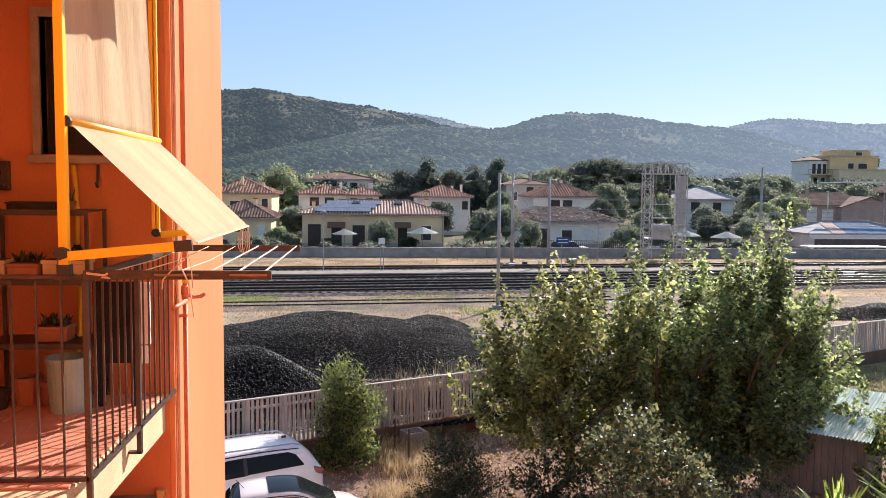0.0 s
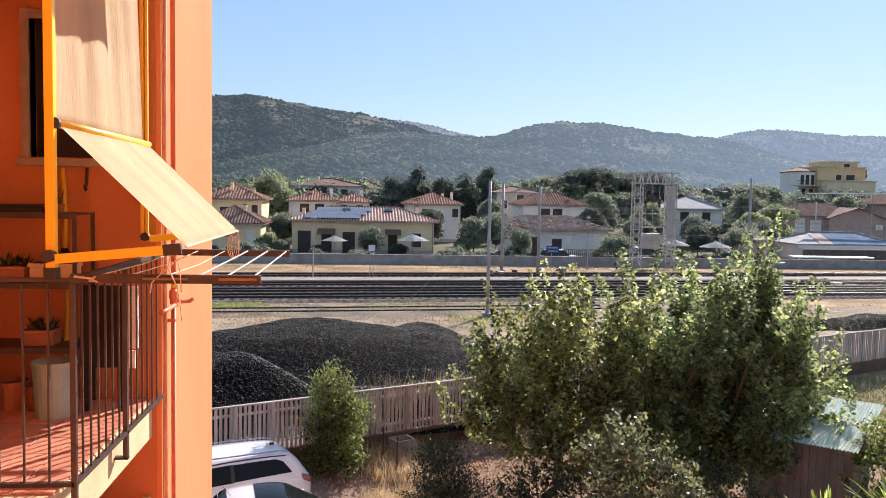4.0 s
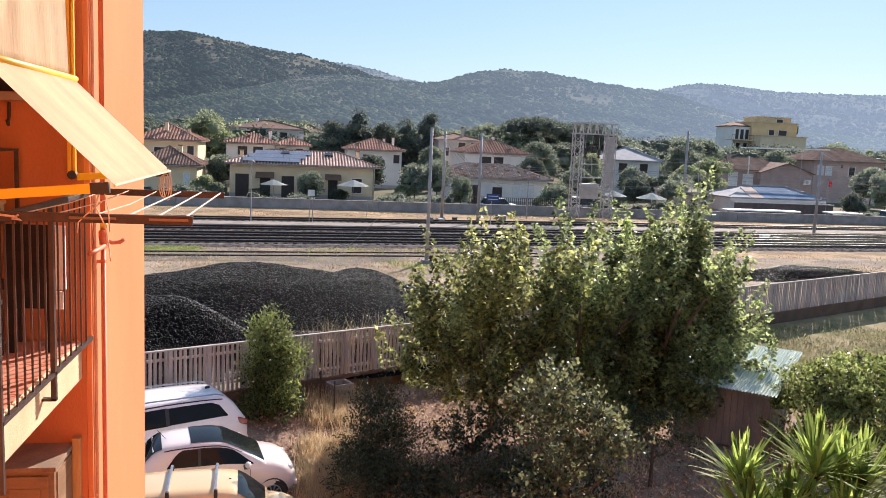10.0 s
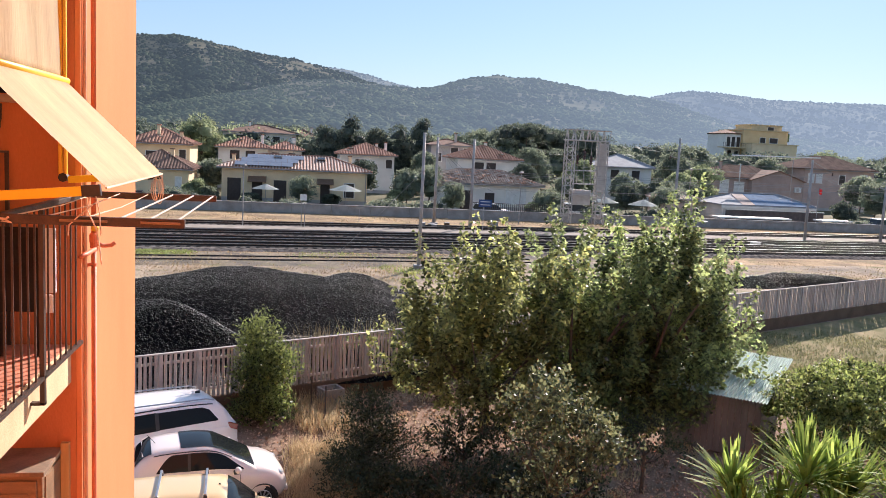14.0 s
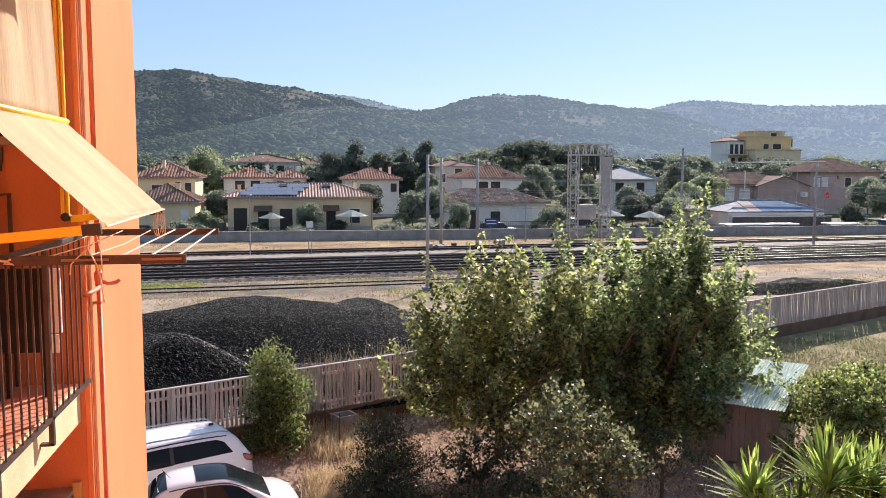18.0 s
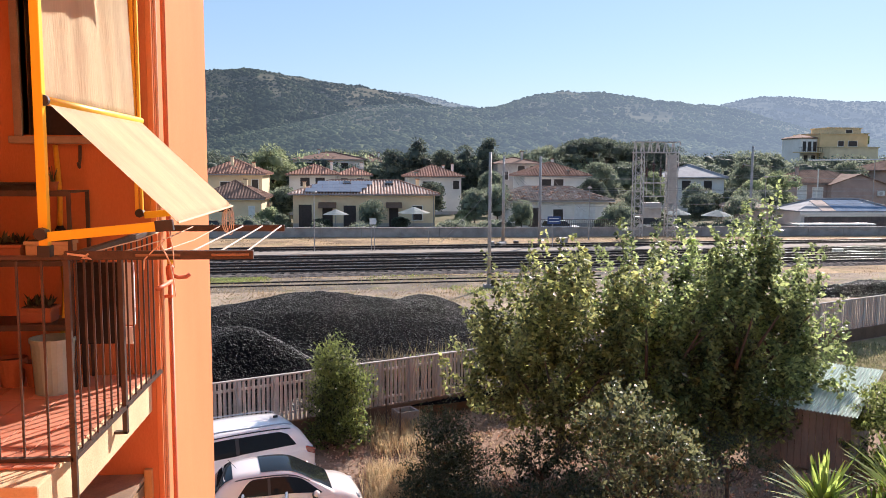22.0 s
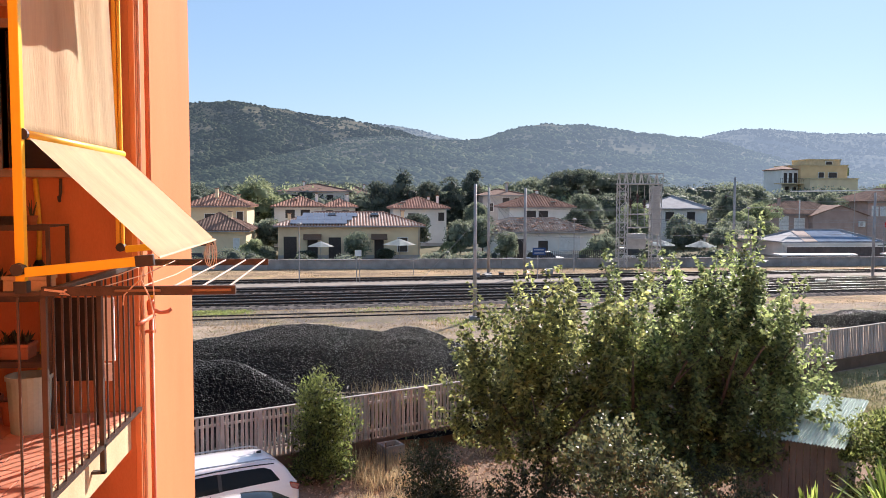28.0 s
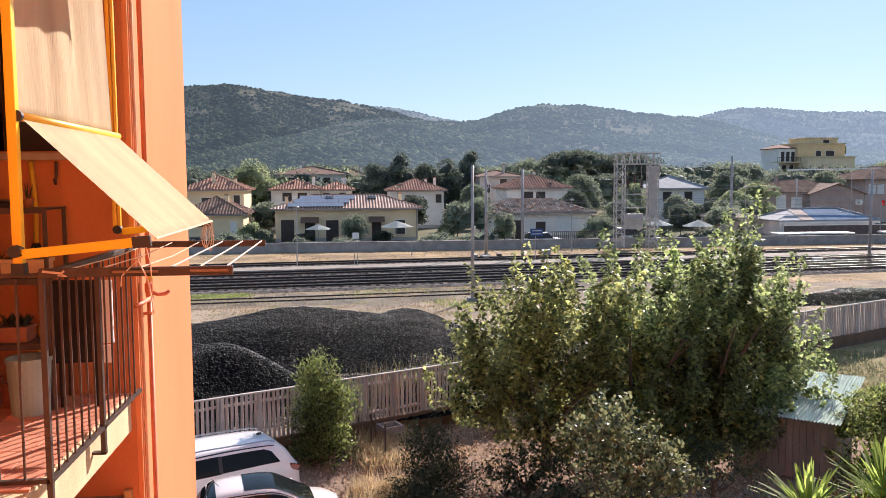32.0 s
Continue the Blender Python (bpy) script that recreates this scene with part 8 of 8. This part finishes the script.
car("white estate car with roof rails and dark windows", (-3.55, 20.05, GZ), 207,
    [(-2.36, 0.38, 0.72, 0.78, 0.66), (-2.24, 0.28, 0.98, 1.03, 0.84), (-1.8, 0.22, 1.03, 1.06, 0.91), (-1.0, 0.2, 1.02, 1.05, 0.92), (0.0, 0.2, 1.0, 1.03, 0.92), (1.0, 0.2, 0.98, 1.03, 0.92), (1.6, 0.22, 0.92, 0.98, 0.9), (2.1, 0.25, 0.8, 0.86, 0.82), (2.36, 0.35, 0.6, 0.64, 0.62)],
    [(-2.24, 1.04, 1.06, 0.82, 0.70), (-1.92, 1.05, 1.50, 0.86, 0.64), (-1.5, 1.05, 1.62, 0.88, 0.66), (-0.4, 1.03, 1.67, 0.88, 0.68), (0.5, 1.02, 1.63, 0.87, 0.67), (0.9, 1.01, 1.45, 0.86, 0.66), (1.55, 1.0, 1.03, 0.82, 0.72)],
    W_CAR, {"side": (("side_window", -1.78, -0.30, lambda x: 0.17, lambda x: 0.17 + 0.62 * math.sin(math.pi / 2 * min(1, max(0, (x + 1.80) / 0.34)))), ("side_window", -0.285, 1.3, lambda x: 0.15, lambda x: min(0.81, 0.15 + (1.33 - x) * 1.5))),
            "top": (("rear_window", -2.16, -1.86, 0.9), ("windscreen", 0.72, 1.45, 0.95))},
    (-1.4, 1.38), 0.34, suv_extras)


def mini_extras(t, patch, cab):
    for s in (-1, 1):
        knob(t, "mirror", 0.60, s * 0.93, 1.05, 0.07, 0.10, 0.075, W2_CAR)
        part("mirror_base", nbox(0.52, s * 0.82 - 0.06, 0.93, 0.64, s * 0.82 + 0.08, 1.0, bevel=0.02), TRIM, t)
        knob(t, "headlight", 1.52, s * 0.50, 0.72, 0.12, 0.10, 0.11, LENS_CLEAR)
        knob(t, "fog_light", 1.66, s * 0.46, 0.52, 0.06, 0.07, 0.06, LENS_CLEAR)
        knob(t, "tail_light", -1.62, s * 0.64, 0.88, 0.06, 0.07, 0.13, LENS_RED)
        part("door_handle", nbox(-0.32, s * 0.81 - 0.015, 0.82, -0.16, s * 0.81 + 0.015, 0.85, bevel=0.006), RIM, t)
        part("door_gap", nbox(0.66, s * 0.808 - 0.005, 0.3, 0.668, s * 0.808 + 0.005, 0.9), TRIM, t)
    for s in (-1, 1):
        patch("door_pillar", -0.42, -0.36, 0.17, 0.83, TRIM, 1, 4, side=s, lift=0.011)
        patch("roof_drip", -1.1, 0.5, 0.86, 0.90, TRIM, 10, 1, side=s, lift=0.006)
    part("antenna", ntube([(-1.05, 0, 1.46), (-1.22, 0, 1.66)], 0.006, 5), TRIM, t)
    part("spoiler", nbox(-1.33, -0.46, 1.33, -1.14, 0.46, 1.36, bevel=0.012), W2_CAR, t)
    for y in (-0.25, 0.25):
        part("wiper", ntube([(0.98, y, 0.97), (0.80, y + 0.34, 1.05)], 0.009, 4), TRIM, t)
    part("front_bumper", nbox(1.62, -0.5, 0.3, 1.76, 0.5, 0.42, bevel=0.04), W2_CAR, t)


car("small rounded white hatchback in a warm sunlit tone with a dark glass roof", (-1.68, 18.0, GZ), 11,
    [(-1.76, 0.38, 0.68, 0.74, 0.58), (-1.64, 0.26, 0.86, 0.93, 0.72), (-1.2, 0.2, 0.93, 0.97, 0.80), (-0.4, 0.19, 0.92, 0.95, 0.815), (0.4, 0.19, 0.91, 0.95, 0.815), (0.95, 0.2, 0.90, 0.99, 0.80), (1.32, 0.22, 0.84, 0.93, 0.77), (1.58, 0.26, 0.70, 0.79, 0.67), (1.72, 0.34, 0.54, 0.60, 0.5)],
    [(-1.62, 0.92, 0.96, 0.68, 0.58), (-1.36, 0.94, 1.30, 0.74, 0.54), (-1.05, 0.95, 1.44, 0.77, 0.56), (-0.4, 0.94, 1.49, 0.78, 0.58), (0.1, 0.94, 1.46, 0.78, 0.58), (0.45, 0.94, 1.30, 0.77, 0.58), (1.02, 0.93, 0.97, 0.74, 0.66)],
    W2_CAR, {"side": (("side_window", -1.05, -0.40, lambda x: 0.17, lambda x: 0.17 + 0.65 * math.sin(math.pi / 2 * min(1, max(0, (x + 1.06) / 0.36)))), ("side_window", -0.38, 0.74, lambda x: 0.17, lambda x: 0.17 + 0.66 * math.sin(math.pi / 2 * min(1, max(0, (0.80 - x) / 0.5))))),
             "top": (("rear_window", -1.58, -1.14, 0.98), ("glass_roof", -0.55, 0.12, 0.90), ("windscreen", 0.12, 0.99, 0.93))},
    (-1.15, 1.15), 0.29, mini_extras)


def box_extras(t, patch, cab):
    for x in (-0.82, 0.04):
        b = part("roof_bar", nbox(x - 0.022, -0.62, 1.53, x + 0.022, 0.62, 1.56, bevel=0.006), RIM, t)
        for s in (-1, 1):
            part("bar_foot", nbox(x - 0.035, s * 0.6 - 0.04, 1.36, x + 0.035, s * 0.6 + 0.04, 1.53, bevel=0.015), TRIM, b)
    for s in (-1, 1):
        knob(t, "mirror", 0.62, s * 0.84, 0.98, 0.07, 0.09, 0.06, TRIM)
        knob(t, "headlight", 1.58, s * 0.48, 0.66, 0.07, 0.14, 0.10, LENS_CLEAR)
        part("tail_light", nbox(-1.70, s * 0.62 - 0.06, 0.7, -1.62, s * 0.62 + 0.06, 1.05, bevel=0.02), LENS_RED, t)
    part("antenna", ntube([(0.34, 0, 1.44), (0.28, 0, 1.49)], 0.012, 5), TRIM, t)
    for y in (-0.3, 0.2):
        part("wiper", ntube([(0.9, y, 0.97), (0.74, y + 0.36, 1.05)], 0.009, 4), TRIM, t)


car("boxy cream hatchback with two roof bars", (-1.45, 15.5, GZ), 4,
    [(-1.72, 0.36, 0.85, 0.92, 0.62), (-1.62, 0.26, 0.93, 0.98, 0.72), (-1.0, 0.2, 0.94, 0.97, 0.76), (0.0, 0.2, 0.93, 0.96, 0.765), (0.8, 0.2, 0.9, 0.96, 0.76), (1.3, 0.22, 0.82, 0.90, 0.73), (1.6, 0.26, 0.7, 0.76, 0.66), (1.74, 0.34, 0.55, 0.6, 0.54)],
    [(-1.70, 0.95, 0.98, 0.70, 0.62), (-1.58, 0.95, 1.35, 0.73, 0.60), (-1.35, 0.95, 1.44, 0.74, 0.60), (-0.5, 0.94, 1.47, 0.745, 0.61), (0.1, 0.94, 1.46, 0.745, 0.61), (0.5, 0.94, 1.38, 0.74, 0.60), (1.02, 0.93, 0.96, 0.72, 0.65)],
    C_CAR, {"side": (("side_window", -1.42, -0.72, 0.08, 0.78), ("side_window", -0.62, 0.62, lambda x: 0.08, lambda x: min(0.8, 0.12 + (0.68 - x) * 1.7))),
            "top": (("windscreen", 0.44, 0.97, 0.94),)},
    (-1.12, 1.12), 0.28, box_extras)
